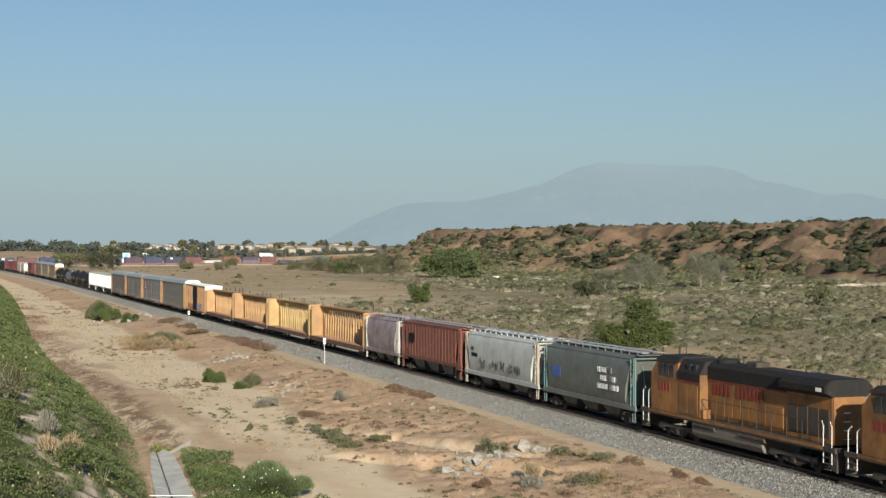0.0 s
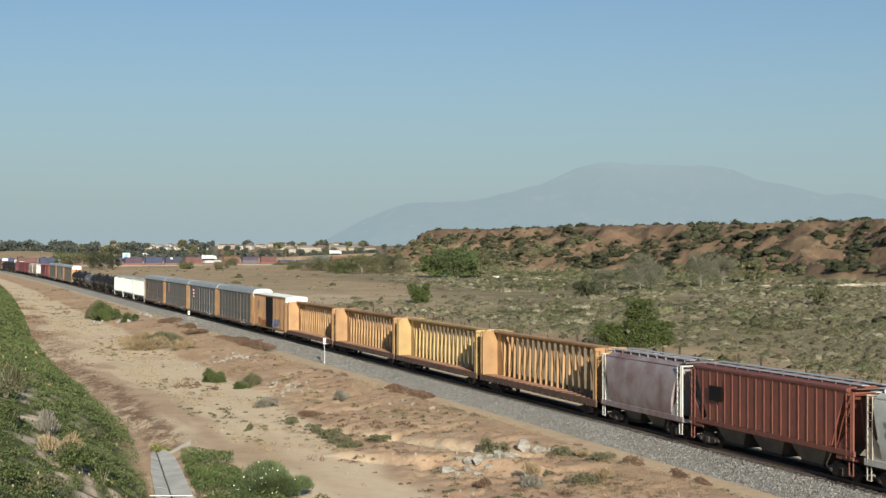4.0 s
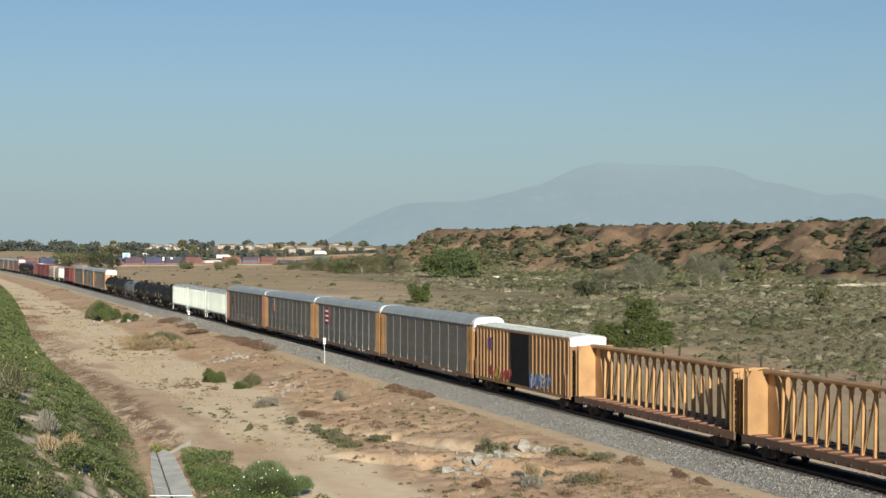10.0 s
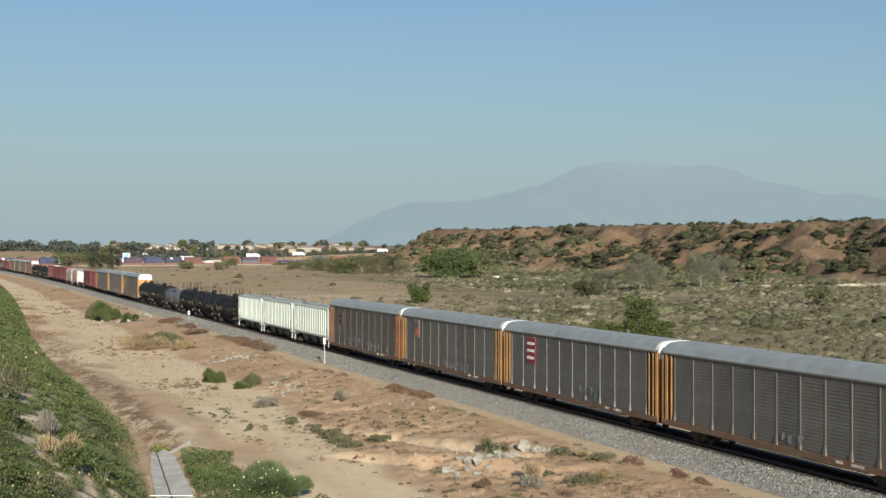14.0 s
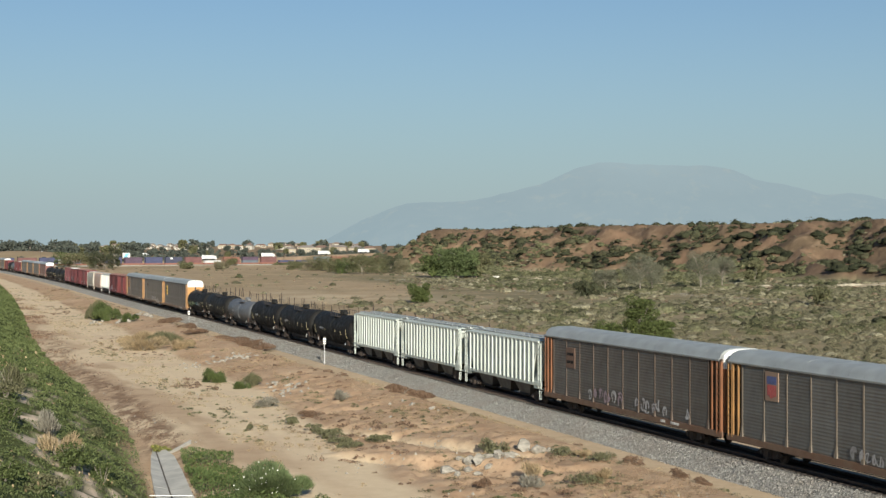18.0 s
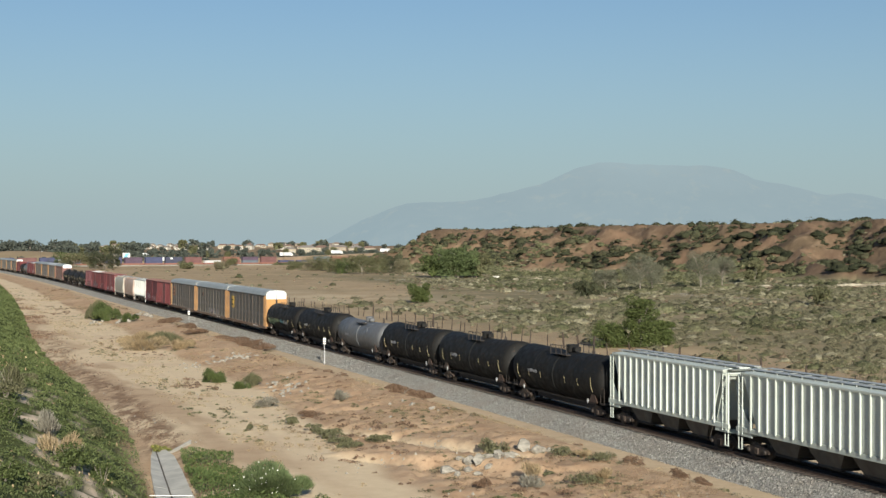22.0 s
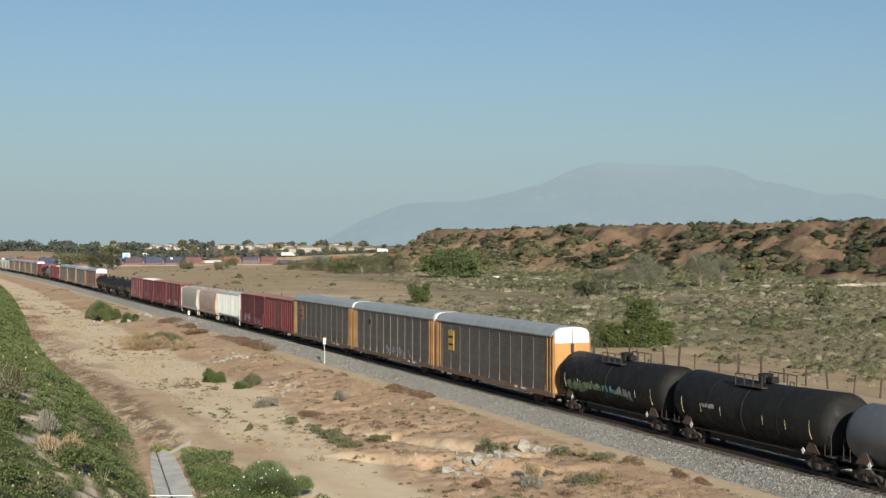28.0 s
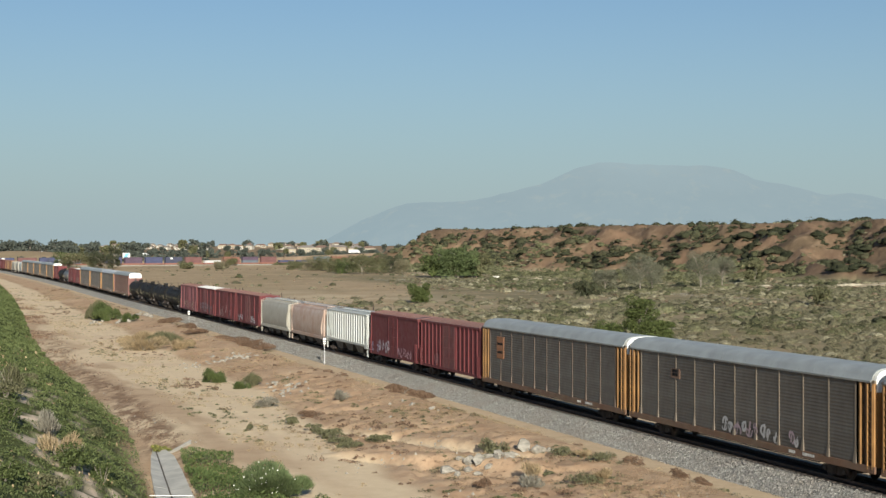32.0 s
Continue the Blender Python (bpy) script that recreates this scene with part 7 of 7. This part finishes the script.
def markers():
    for s, w, h in ((180.8, -4.5, 3.0), (271.5, -4.5, 2.4)):
        x, y, a = on_track(s, w)
        z = float(height(np.array([x]), np.array([y]))[0])
        m = tagged(new("mile_marker", None), "white rectangular mile sign on a thin steel post", "sign", "mile markers")
        m.location, m.rotation_euler = (x, y, z), (0, 0, 0.15)
        part("post", Geo().chamfer(-0.03, 0.03, -0.025, 0.025, -0.3, h, 0.01), plain("galvanised post", (0.42, 0.42, 0.42), 0.5, 0.4), m)
        part("plate", Geo().chamfer(-0.15, 0.15, -0.055, -0.035, h - 0.72, h - 0.05, 0.008), WHITE, m, "white sign plate")
        part("bracket", Geo().chamfer(-0.1, 0.1, -0.035, 0.035, h - 0.04, h + 0.12, 0.01), STEEL, m)
        part("lettering", Geo().box(-0.12, 0.12, -0.06, -0.055, h - 0.35, h - 0.27).box(-0.12, 0.12, -0.06, -0.055, h - 0.55, h - 0.47), BLACKP, m)


def fence():
    f = tagged(new("fence", None), "old barbed-wire fence on weathered timber posts", "fence")
    r = random.Random(8)
    wood = plain("dark weathered post", (0.05, 0.035, 0.025), 0.9, 0, 0.4)
    posts = []
    s = 110.0
    while s < 520:
        w = 33.6 + r.uniform(-0.5, 0.5)
        x, y, _ = on_track(s, w)
        z = float(height(np.array([x]), np.array([y]))[0])
        big = r.random() < 0.25
        h = r.uniform(2.0, 2.5) if big else r.uniform(1.4, 2.0)
        rad = r.uniform(0.12, 0.17) if big else r.uniform(0.07, 0.10)
        lean = (r.uniform(-0.12, 0.12), r.uniform(-0.1, 0.1))
        g = Geo().tube([(x, y, z - 0.4), (x + lean[0] * h * 0.5, y + lean[1] * h * 0.5, z + h * 0.5), (x + lean[0] * h, y + lean[1] * h, z + h)], rad, 7, rad * 0.85)
        part("post", g, wood, f)
        posts.append((x + lean[0] * h * 0.7, y + lean[1] * h * 0.7, z + h * 0.7))
        s += r.uniform(3.2, 6.2)
    for dz in (-0.35, 0.0, 0.2):
        part("wire", Geo().tube([(px_, py_, pz_ + dz) for px_, py_, pz_ in posts], 0.012, 4), RUST, f)


# leaf colour for far trees, with distance haze mixed in as grey
FARLEAF = leaf_mat("dull evergreen leaves", (0.044, 0.053, 0.044), (0.082, 0.092, 0.072), (0.11, 0.112, 0.088))


FRESH = leaf_mat("yellow-green leaves", (0.034, 0.046, 0.013), (0.088, 0.110, 0.031), (0.14, 0.145, 0.052))


def far_trees():
    tree("tree", 26.4, 203.5, 6.9, 4.3, FRESH, "bushy green tree with drooping leaves beyond the fence", 16000, 0.15, 0.2, seed=1, low=0.02, lumps=44)
    tree("tree", 22.3, 204.5, 3.4, 4.6, FRESH, "low spreading green tree beyond the fence", 9000, 0.15, 0.14, seed=2, low=0.01, lumps=36)
    tree("tree", 29.5, 204.5, 3.5, 3.0, FRESH, "low green tree with drooping leaves beyond the fence", 6000, 0.15, 0.12, seed=3, low=0.01, lumps=30)
    tree("tree", -5.7, 366.0, 4.6, 5.6, FRESH, "round green bush standing in the dry field", 9000, 0.22, 0.16, seed=4, low=0.06, lumps=26)
    tree("tree", 6.3, 651.0, 12.5, 19.0, leaf_mat("fresh tree leaves", (0.045, 0.062, 0.022), (0.10, 0.13, 0.048), (0.14, 0.16, 0.07)), "broad bright green tree below the bluff", 14000, 0.42, 0.5, seed=5, low=0.1, lumps=34)
    tree("tree", 14.5, 660.0, 10.5, 13.0, DUSTY, "dusty green tree below the bluff", 4200, 0.6, 0.4, seed=6, low=0.1)
    tree("tree", -4.5, 655.0, 9.5, 10.0, GREEN, "green tree below the bluff", 3600, 0.6, 0.35, seed=7, low=0.1)
    tree("tree", 39.3, 414.0, 4.0, 6.6, CHAP, "dark rounded bush on the scrub flat", 4200, 0.34, 0.2, seed=8, low=0.05)
    tree("tree", 86.9, 349.8, 4.2, 4.4, DUSTY, "dusty green bush on the scrub flat", 2600, 0.3, 0.16, seed=9, low=0.06)
    tree("tree", 57.6, 446.0, 11.5, 11.0, WILLOW, "thin grey cottonwood with a pale trunk", 8000, 0.17, 0.26, 1.0, seed=10, low=0.25)
    tree("tree", 62.5, 456.0, 9.5, 9.0, WILLOW, "thin grey cottonwood with sparse leaves", 8000, 0.17, 0.22, 1.0, seed=11, low=0.25)
    tree("tree", 80.6, 477.0, 12.0, 11.5, WILLOW, "leaning grey cottonwood with bare limbs", 8000, 0.17, 0.34, 1.0, seed=12, low=0.22)
    tree("tree", 90.0, 492.0, 10.0, 10.0, WILLOW, "sparse grey cottonwood below the bluff", 7000, 0.18, 0.25, 1.0, seed=13, low=0.22)
    tree("tree", 112.0, 548.0, 8.5, 7.0, DUSTY, "green bush tree at the foot of the bluff", 3500, 0.38, 0.25, seed=14, low=0.12)
    tree("tree", 48.0, 452.0, 7.0, 8.0, WILLOW, "sparse grey willow below the bluff", 7000, 0.18, 0.2, 1.0, seed=15, low=0.2)
    k = 20
    rr = random.Random(12)
    # thickets on the way to the town
    for x, y, h, w, m in ((-39, 733, 9, 12, DUSTY), (-33, 745, 8, 12, DUSTY), (-47, 750, 7.5, 11, GREEN), (-54, 770, 7, 12, DUSTY), (-65, 824, 8, 14, DUSTY), (-72, 835, 6.5, 12, SAGE), (-26, 760, 9, 11, CHAP), (-82, 850, 5, 9, DUSTY), (-20, 745, 7, 9, SAGE), (-195, 880, 9, 14, CHAP), (-205, 900, 11, 11, CHAP), (-197, 915, 14, 9, CHAP), (-232, 960, 10, 17, DUSTY), (-243, 975, 9, 16, GREEN), (-222, 955, 7, 12, DUSTY), (-150, 890, 4, 9, DUSTY), (-128, 880, 4, 9, SAGE), (-140, 1010, 4.5, 8, DUSTY)):
        tree("tree", x, y, h, w, m, "dusty tree in a thicket beside the dry field" if h < 10 else "tall dark tree beside the dry field", 3200, 0.36, 0.3, seed=k, low=0.08, group="thicket trees")
        k += 1
    # trees round the houses and along the skyline
    for i in range(90):
        u = rr.random() ** 1.5
        x, y = -470 + 400 * u, rr.uniform(1480, 1700)
        h = rr.uniform(5, 9) if x > -320 else rr.uniform(9, 16)
        tree("tree", x, y, h, h * rr.uniform(0.7, 1.15), FARLEAF if rr.random() < 0.8 else DUSTY, "dark evergreen tree on the distant rise", 330, 1.7, 0.4, seed=k, low=0.15, lumps=5, group="skyline trees")
        k += 1
    for i in range(60):
        x, y = rr.uniform(-480, 60), rr.uniform(1720, 2050)
        h = rr.uniform(5, 10)
        tree("tree", x, y, h, h * rr.uniform(0.8, 1.3), FARLEAF if rr.random() < 0.7 else DUSTY, "dark garden tree among distant houses", 220, 1.9, 0.4, seed=k, low=0.15, lumps=4, group="garden trees")
        k += 1
    rng = np.random.default_rng(31)
    n = 900
    x = rng.uniform(-560, 120, n)
    y = rng.uniform(1230, 1750, n)
    keep = fbm(x / 60, y / 60, 3, 91) > 0.5
    p = np.stack([x, y, height(x, y), rng.uniform(1.5, 4.0, n)], -1)[keep]
    scatter("far_thickets", "dark scrub and hedges below the distant town", FARLEAF, p, 40, 1.3, rng, tall=1.1)


# ---- the far siding with its waiting container train ----
def container_train():
    ax, ay = -222.0, 1010.0
    dx, dy = 0.8097, 0.5868
    ang = math.atan2(dy, dx)
    along = np.linspace(-75, 300, 60)
    z0 = float(np.median(height(ax + dx * along[20:], ay + dy * along[20:]))) + 0.12
    bedding = Geo()
    nx, ny = dy, -dx
    rings = []
    for t in (-90, 0, 150, 330):
        rings.append([(ax + dx * t + nx * o, ay + dy * t + ny * o, zz) for o, zz in ((-3.5, -2.5), (-2.2, z0 - 0.02), (2.2, z0 - 0.02), (3.5, -2.5))])
    tagged(new("siding_bed", bedding.loft(rings).mesh("siding_bed", GRAVEL)), "low stone bed of the far siding", "ballast", kind="structure")
    cols = {"b": (0.055, 0.06, 0.115), "n": (0.05, 0.052, 0.082), "r": (0.145, 0.068, 0.062), "p": (0.085, 0.055, 0.08), "o": (0.21, 0.095, 0.065), "w": (0.5, 0.5, 0.48), "g": (0.11, 0.135, 0.155), "m": (0.12, 0.052, 0.055)}
    order = "nnbnrbpbnrwrgrbbgorbrrmrrrr"
    well = Geo().chamfer(-6.9, 6.9, -1.4, -1.25, 0.35, 1.25, 0.03).chamfer(-6.9, 6.9, 1.25, 1.4, 0.35, 1.25, 0.03).box(-6.9, 6.9, -1.25, 1.25, 0.3, 0.42).chamfer(-7.3, -6.5, -1.3, 1.3, 0.6, 1.2, 0.03).chamfer(6.5, 7.3, -1.3, 1.3, 0.6, 1.2, 0.03).mesh("well_body", paint("well car rust", (0.26, 0.10, 0.07)))
    def box_mesh(c):
        def make():
            n = 30
            near = [(-6.1 + 12.2 * i / n, -1.22 + (0.035 if i % 2 else 0)) for i in range(n + 1)]
            plan = near + [(x, -y) for x, y in near[::-1]]
            g = Geo().loft([[(x, y, z) for x, y in plan] for z in (0.0, 2.44)])
            return g.mesh("container", plain("container paint " + c, cols[c], 0.55, 0, 0.25, 0.6))
        return shared(("cont", c), make)
    r = random.Random(2)
    logo = shared("clogo", lambda: Geo().box(-0.9, 0.9, -0.01, 0.01, -0.55, 0.55).mesh("marking", WHITE))
    k = 0
    for i in range(27):
        t = -70 + i * 14.7
        c = tagged(new("well_car", None), "well car carrying a corrugated shipping container", "rail car", "waiting container train")
        c.location, c.rotation_euler = (ax + dx * t, ay + dy * t, z0), (0, 0, ang)
        part("well_body", well, None, c)
        for tx in (-6.9, 6.9):
            part("truck", shared("bolster", lambda: None), None, c, at=(tx, 0, 0))
        lo, hi = order[i % len(order)], order[(i * 1 + 0) % len(order)] if r.random() < 0.7 else r.choice("bnrpmo")
        ob = tagged(new("shipping_container", box_mesh(lo)), "corrugated steel shipping container in the bottom of a well car", "container", "shipping containers")
        ob.location, ob.rotation_euler = (ax + dx * t, ay + dy * t, z0 + 0.42), (0, 0, ang)
        if lo != "w" and r.random() < 0.85:
            ob = tagged(new("shipping_container", box_mesh(hi)), "corrugated steel shipping container stacked on another", "container", "shipping containers")
            ob.location, ob.rotation_euler = (ax + dx * t, ay + dy * t, z0 + 2.87), (0, 0, ang)
            if hi in "bn" and r.random() < 0.6:
                part("marking", logo, None, ob, "white painted marking", at=(r.uniform(-2, 3), -1.24, 1.6))


def town():
    r = random.Random(6)
    walls = [plain("cream stucco", (0.33, 0.285, 0.21), 0.9, 0, 0.1, 0.3), plain("sand stucco", (0.28, 0.225, 0.16), 0.9, 0, 0.1, 0.3), plain("white stucco", (0.40, 0.37, 0.31), 0.9, 0, 0.08, 0.3)]
    roofs = [plain("clay tile roof", (0.20, 0.125, 0.09), 0.9, 0, 0.2, 1), plain("grey tile roof", (0.22, 0.19, 0.16), 0.9, 0, 0.2, 1)]
    def house(x, y, w, d, h, wm, rm, turn):
        z = float(height(np.array([x]), np.array([y]))[0])
        hs = tagged(new("house", None), "two-storey stucco house with a low hipped roof" if h > 5 else "single-storey stucco house with a low hipped roof", "house", "hilltop houses")
        hs.location, hs.rotation_euler = (x, y, z), (0, 0, turn)
        part("wall", Geo().box(-w / 2, w / 2, -d / 2, d / 2, -3.0, h), wm, hs)
        e = 0.5
        part("roof", Geo().loft([[(-w / 2 - e, -d / 2 - e, h), (w / 2 + e, -d / 2 - e, h), (w / 2 + e, d / 2 + e, h), (-w / 2 - e, d / 2 + e, h)], [(-w / 2 + d * 0.3, -0.15, h + d * 0.22), (w / 2 - d * 0.3, -0.15, h + d * 0.22), (w / 2 - d * 0.3, 0.15, h + d * 0.22), (-w / 2 + d * 0.3, 0.15, h + d * 0.22)]]), rm, hs)
        for row in range(2 if h > 5 else 1):
            n = int(w / 3.2)
            for i in range(n):
                xx = (i - (n - 1) / 2) * 3.0
                wd = part("window", Geo().box(xx - 0.65, xx + 0.65, -d / 2 - 0.06, -d / 2 + 0.05, 1.0 + row * 2.8, 2.3 + row * 2.8), WHITE, hs)
                part("pane", Geo().box(xx - 0.52, xx + 0.52, -d / 2 - 0.09, -d / 2 - 0.062, 1.12 + row * 2.8, 2.18 + row * 2.8), GLASS, wd)
        part("door", Geo().box(-0.5, 0.5, -d / 2 - 0.07, -d / 2, 0, 2.1), roofs[0], hs)
    # the row on the near crest
    for x, y, w, h in ((-152, 1705, 18, 6.5), (-136, 1712, 15, 6.2), (-118, 1716, 20, 6.4), (-98, 1722, 16, 4.8), (-172, 1715, 12, 4.6), (-84, 1735, 14, 4.2)):
        house(x, y, w, 11, h, walls[r.randrange(2)], roofs[r.randrange(2)], r.uniform(-0.25, 0.25))
    for i in range(52):
        x = -430 + 330 * (i / 52) + r.uniform(-6, 6)
        y = r.uniform(1820, 2080)
        house(x, y, r.uniform(7, 11), r.uniform(7, 9), r.choice((2.6, 3.0, 4.6)), walls[r.randrange(3)], roofs[r.randrange(2)], r.uniform(-0.4, 0.4))
    # sheds and the like on the nearer rise
    for x, y, w, h, label in ((-262, 1060, 20, 3.0, "long low white shed roof among trees"), (-440, 1660, 24, 3.4, "long white trailer on the bare rise"), (-400, 1640, 9, 3.0, "small white shed on the bare rise")):
        z = float(height(np.array([x]), np.array([y]))[0])
        b = tagged(new("shed", None), label, "shed")
        b.location = (x, y, z)
        part("wall", Geo().box(-w / 2, w / 2, -3, 3, -0.5, h), walls[2], b)
        part("roof", Geo().along_x([(-3.4, h), (3.4, h), (0, h + 0.9)], -w / 2 - 0.3, w / 2 + 0.3), plain("pale metal roof", (0.66, 0.66, 0.64), 0.5, 0.2, 0.08), b)
    x, y = -305.0, 1560.0
    z = float(height(np.array([x]), np.array([y]))[0])
    dome = tagged(new("dome_building", None), "white domed building on the distant rise", "building")
    dome.location = (x, y, z)
    part("drum", Geo().lathe([(-2, 4.0), (2.0, 4.0)], "z", 24), walls[2], dome)
    part("dome", Geo().lathe([(2.0 + 2.6 * math.sin(t), max(0.05, 4.2 * math.cos(t))) for t in np.linspace(0, 1.55, 9)], "z", 24), WHITE, dome)
    # billboard by the siding
    bb = tagged(new("billboard", None), "white and blue billboard on a steel post", "billboard")
    bx, by = -233.5, 1125.0
    bz = float(height(np.array([bx]), np.array([by]))[0])
    bb.location = (bx, by, bz)
    part("post", Geo().tube([(0, 0, -0.5), (0, 0, 6)], 0.22, 8), STEEL, bb)
    part("panel", Geo().chamfer(-2.7, 2.7, -0.12, 0.12, 4.4, 7.9, 0.04), WHITE, bb)
    part("artwork", Geo().add([(-2.4, -0.135, 4.7), (0.9, -0.135, 4.7), (2.4, -0.135, 7.6), (-0.6, -0.135, 7.6)], [(0, 1, 2, 3)]), plain("pale blue print", (0.18, 0.42, 0.52)), bb, "plain pale blue shape")
    for i in range(9):
        px_, py_ = -420 + i * 48 + r.uniform(-6, 6), 1235 + i * 8
        pz = float(height(np.array([px_]), np.array([py_]))[0])
        pole = tagged(new("utility_pole", None), "timber utility pole with a crossarm", "utility pole", "utility poles")
        pole.location = (px_, py_, pz)
        part("pole", Geo().tube([(0, 0, -1), (0, 0, 10.5)], 0.16, 7, 0.11), TIE, pole)
        part("crossarm", Geo().chamfer(-1.3, 1.3, -0.07, 0.07, 9.7, 9.9, 0.02), TIE, pole)
    # a white cabinet out on the wash
    cx_, cy_ = 22.0, 632.0
    cz = float(height(np.array([cx_]), np.array([cy_]))[0])
    cab = tagged(new("water_tank", None), "low white tank standing on the scrub flat", "tank")
    cab.location = (cx_, cy_, cz)
    part("body", Geo().chamfer(-1.3, 1.3, -0.7, 0.7, -0.1, 0.95, 0.12), CONCRETE, cab)
    part("lid", Geo().lathe([(0.93, 0.3), (1.1, 0.3)], "z", 12), WHITE, cab)


# ---- lorries on the road behind the siding ----
LORRIES = []
ROAD_A, ROAD_B = (-205.0, 1225.0, 0.4), (-70.0, 1480.0, 5.6)


def lorry(x0, t0, label, colour):
    ob = tagged(new("lorry", None), label, "lorry", "passing lorries")
    part("trailer", Geo().chamfer(-9.2, 4.4, -1.28, 1.28, 1.1, 4.1, 0.06), plain("trailer " + colour, {"white": (0.78, 0.78, 0.76), "red": (0.4, 0.08, 0.06)}[colour], 0.45, 0, 0.06), ob, "box trailer")
    part("cab", Geo().loft([[(5.0, -1.2, 0.7), (8.2, -1.2, 0.7), (8.2, 1.2, 0.7), (5.0, 1.2, 0.7)], [(5.0, -1.2, 2.1), (8.3, -1.2, 2.0), (8.3, 1.2, 2.0), (5.0, 1.2, 2.1)], [(5.0, -1.15, 3.6), (6.6, -1.15, 3.5), (6.6, 1.15, 3.5), (5.0, 1.15, 3.6)]]), WHITE, ob)
    part("chassis", Geo().box(-9.0, 7.6, -0.5, 0.5, 0.7, 1.1), STEEL, ob)
    for x in (-8.0, -6.8, 3.4, 4.6, 7.4):
        for y in (-1.05, 1.05):
            part("wheel", shared("lorry wheel", lambda: Geo().lathe([(-0.2, 0.5), (0.2, 0.5)], "y", 14).mesh("wheel", BLACKP)), None, ob, at=(x, y, 0.5))
    LORRIES.append((ob, x0, t0))


def freeway():
    (xa, ya, za), (xb, yb, zb) = ROAD_A, ROAD_B
    d = Vector((xb - xa, yb - ya, 0)).normalized()
    n = Vector((d.y, -d.x, 0))
    g = Geo()
    rings = []
    for t in (-0.8, 0, 1, 1.6):
        p = Vector((xa + (xb - xa) * t, ya + (yb - ya) * t, za + (zb - za) * min(1.15, max(t, -0.3))))
        rings.append([tuple(p + n * o + Vector((0, 0, zz))) for o, zz in ((-9, -9.0), (-5, 0), (5, 0), (9, -9.0))])
    g.loft(rings)
    tagged(new("road", g.mesh("road", plain("road bank earth", (0.27, 0.19, 0.12), 0.95, 0, 0.2, 0.2))), "raised highway embankment behind the siding", "road", kind="structure")
    for x0, t0 in ((455, 0), (489, 8), (480, 13), (511, 16.5), (458, 18), (582, 25), (492, 28)):
        lorry(x0, t0, "white articulated lorry driving along the highway", "white")


near_things()
rocks()
drain()
markers()
fence()
far_trees()
container_train()
town()
freeway()


# ---- what moves ----
def train_pose(a, b, t):
    """A car's pose from the two ends of its span."""
    run = travelled(t)
    x0, y0, _ = on_track(a - run + 1.5)
    x1, y1, _ = on_track(b - run - 1.5)
    return Matrix.Translation(((x0 + x1) / 2, (y0 + y1) / 2, 0)) @ Matrix.Rotation(math.atan2(y0 - y1, x0 - x1), 4, "Z")


def lorry_pose(x0, t0, t):
    """Along the highway at an even 21 m/s; x0 tells how far along it was at t0."""
    (xa, ya, za), (xb, yb, zb) = ROAD_A, ROAD_B
    length = math.hypot(xb - xa, yb - ya)
    k = (x0 - 333) / 316 + 0.098 * (t - t0)
    p = Vector((xa + (xb - xa) * k, ya + (yb - ya) * k, za + (zb - za) * min(1.15, max(k, -0.3)) + 0.02))
    return Matrix.Translation(p) @ Matrix.Rotation(math.atan2(yb - ya, xb - xa), 4, "Z")


def travelled(t):
    return V0 * (t + ACC * (t - 16) ** 2) - 0.35


def wheel_rows(a):
    """Wheels rolling on the rail while their car passes close by, a row for each thirtieth of a second."""
    near = [k / 30 for k in range(0, 961) if 40 < a - travelled(k / 30) < 175]
    times = sorted({0.0, *near, 32.0}) if near else []
    if not near:
        return []
    first, last = travelled(near[0]) / 0.42, travelled(near[-1]) / 0.42
    return [(t, min(max(travelled(t) / 0.42, first), last)) for t in times]


def motions():
    for ob, a, b in CARS:
        turns = wheel_rows((a + b) / 2)
        if not turns:
            continue
        for w in [o for o in ob.children if o.name.startswith("wheelset")] + [o for c in ob.children for o in c.children if o.name.startswith("wheelset")]:
            rest = Matrix.Translation(w.location)
            walk(w, [(t, rest @ Matrix.Rotation(angle, 4, "Y")) for t, angle in turns])
    for ob, a, b in CARS:
        walk(ob, [(t, train_pose(a, b, t)) for t in range(0, 33)])
    for ob, x0, t0 in LORRIES:
        walk(ob, [(t, lorry_pose(x0, t0, t)) for t in range(0, 33, 4)])


motions()
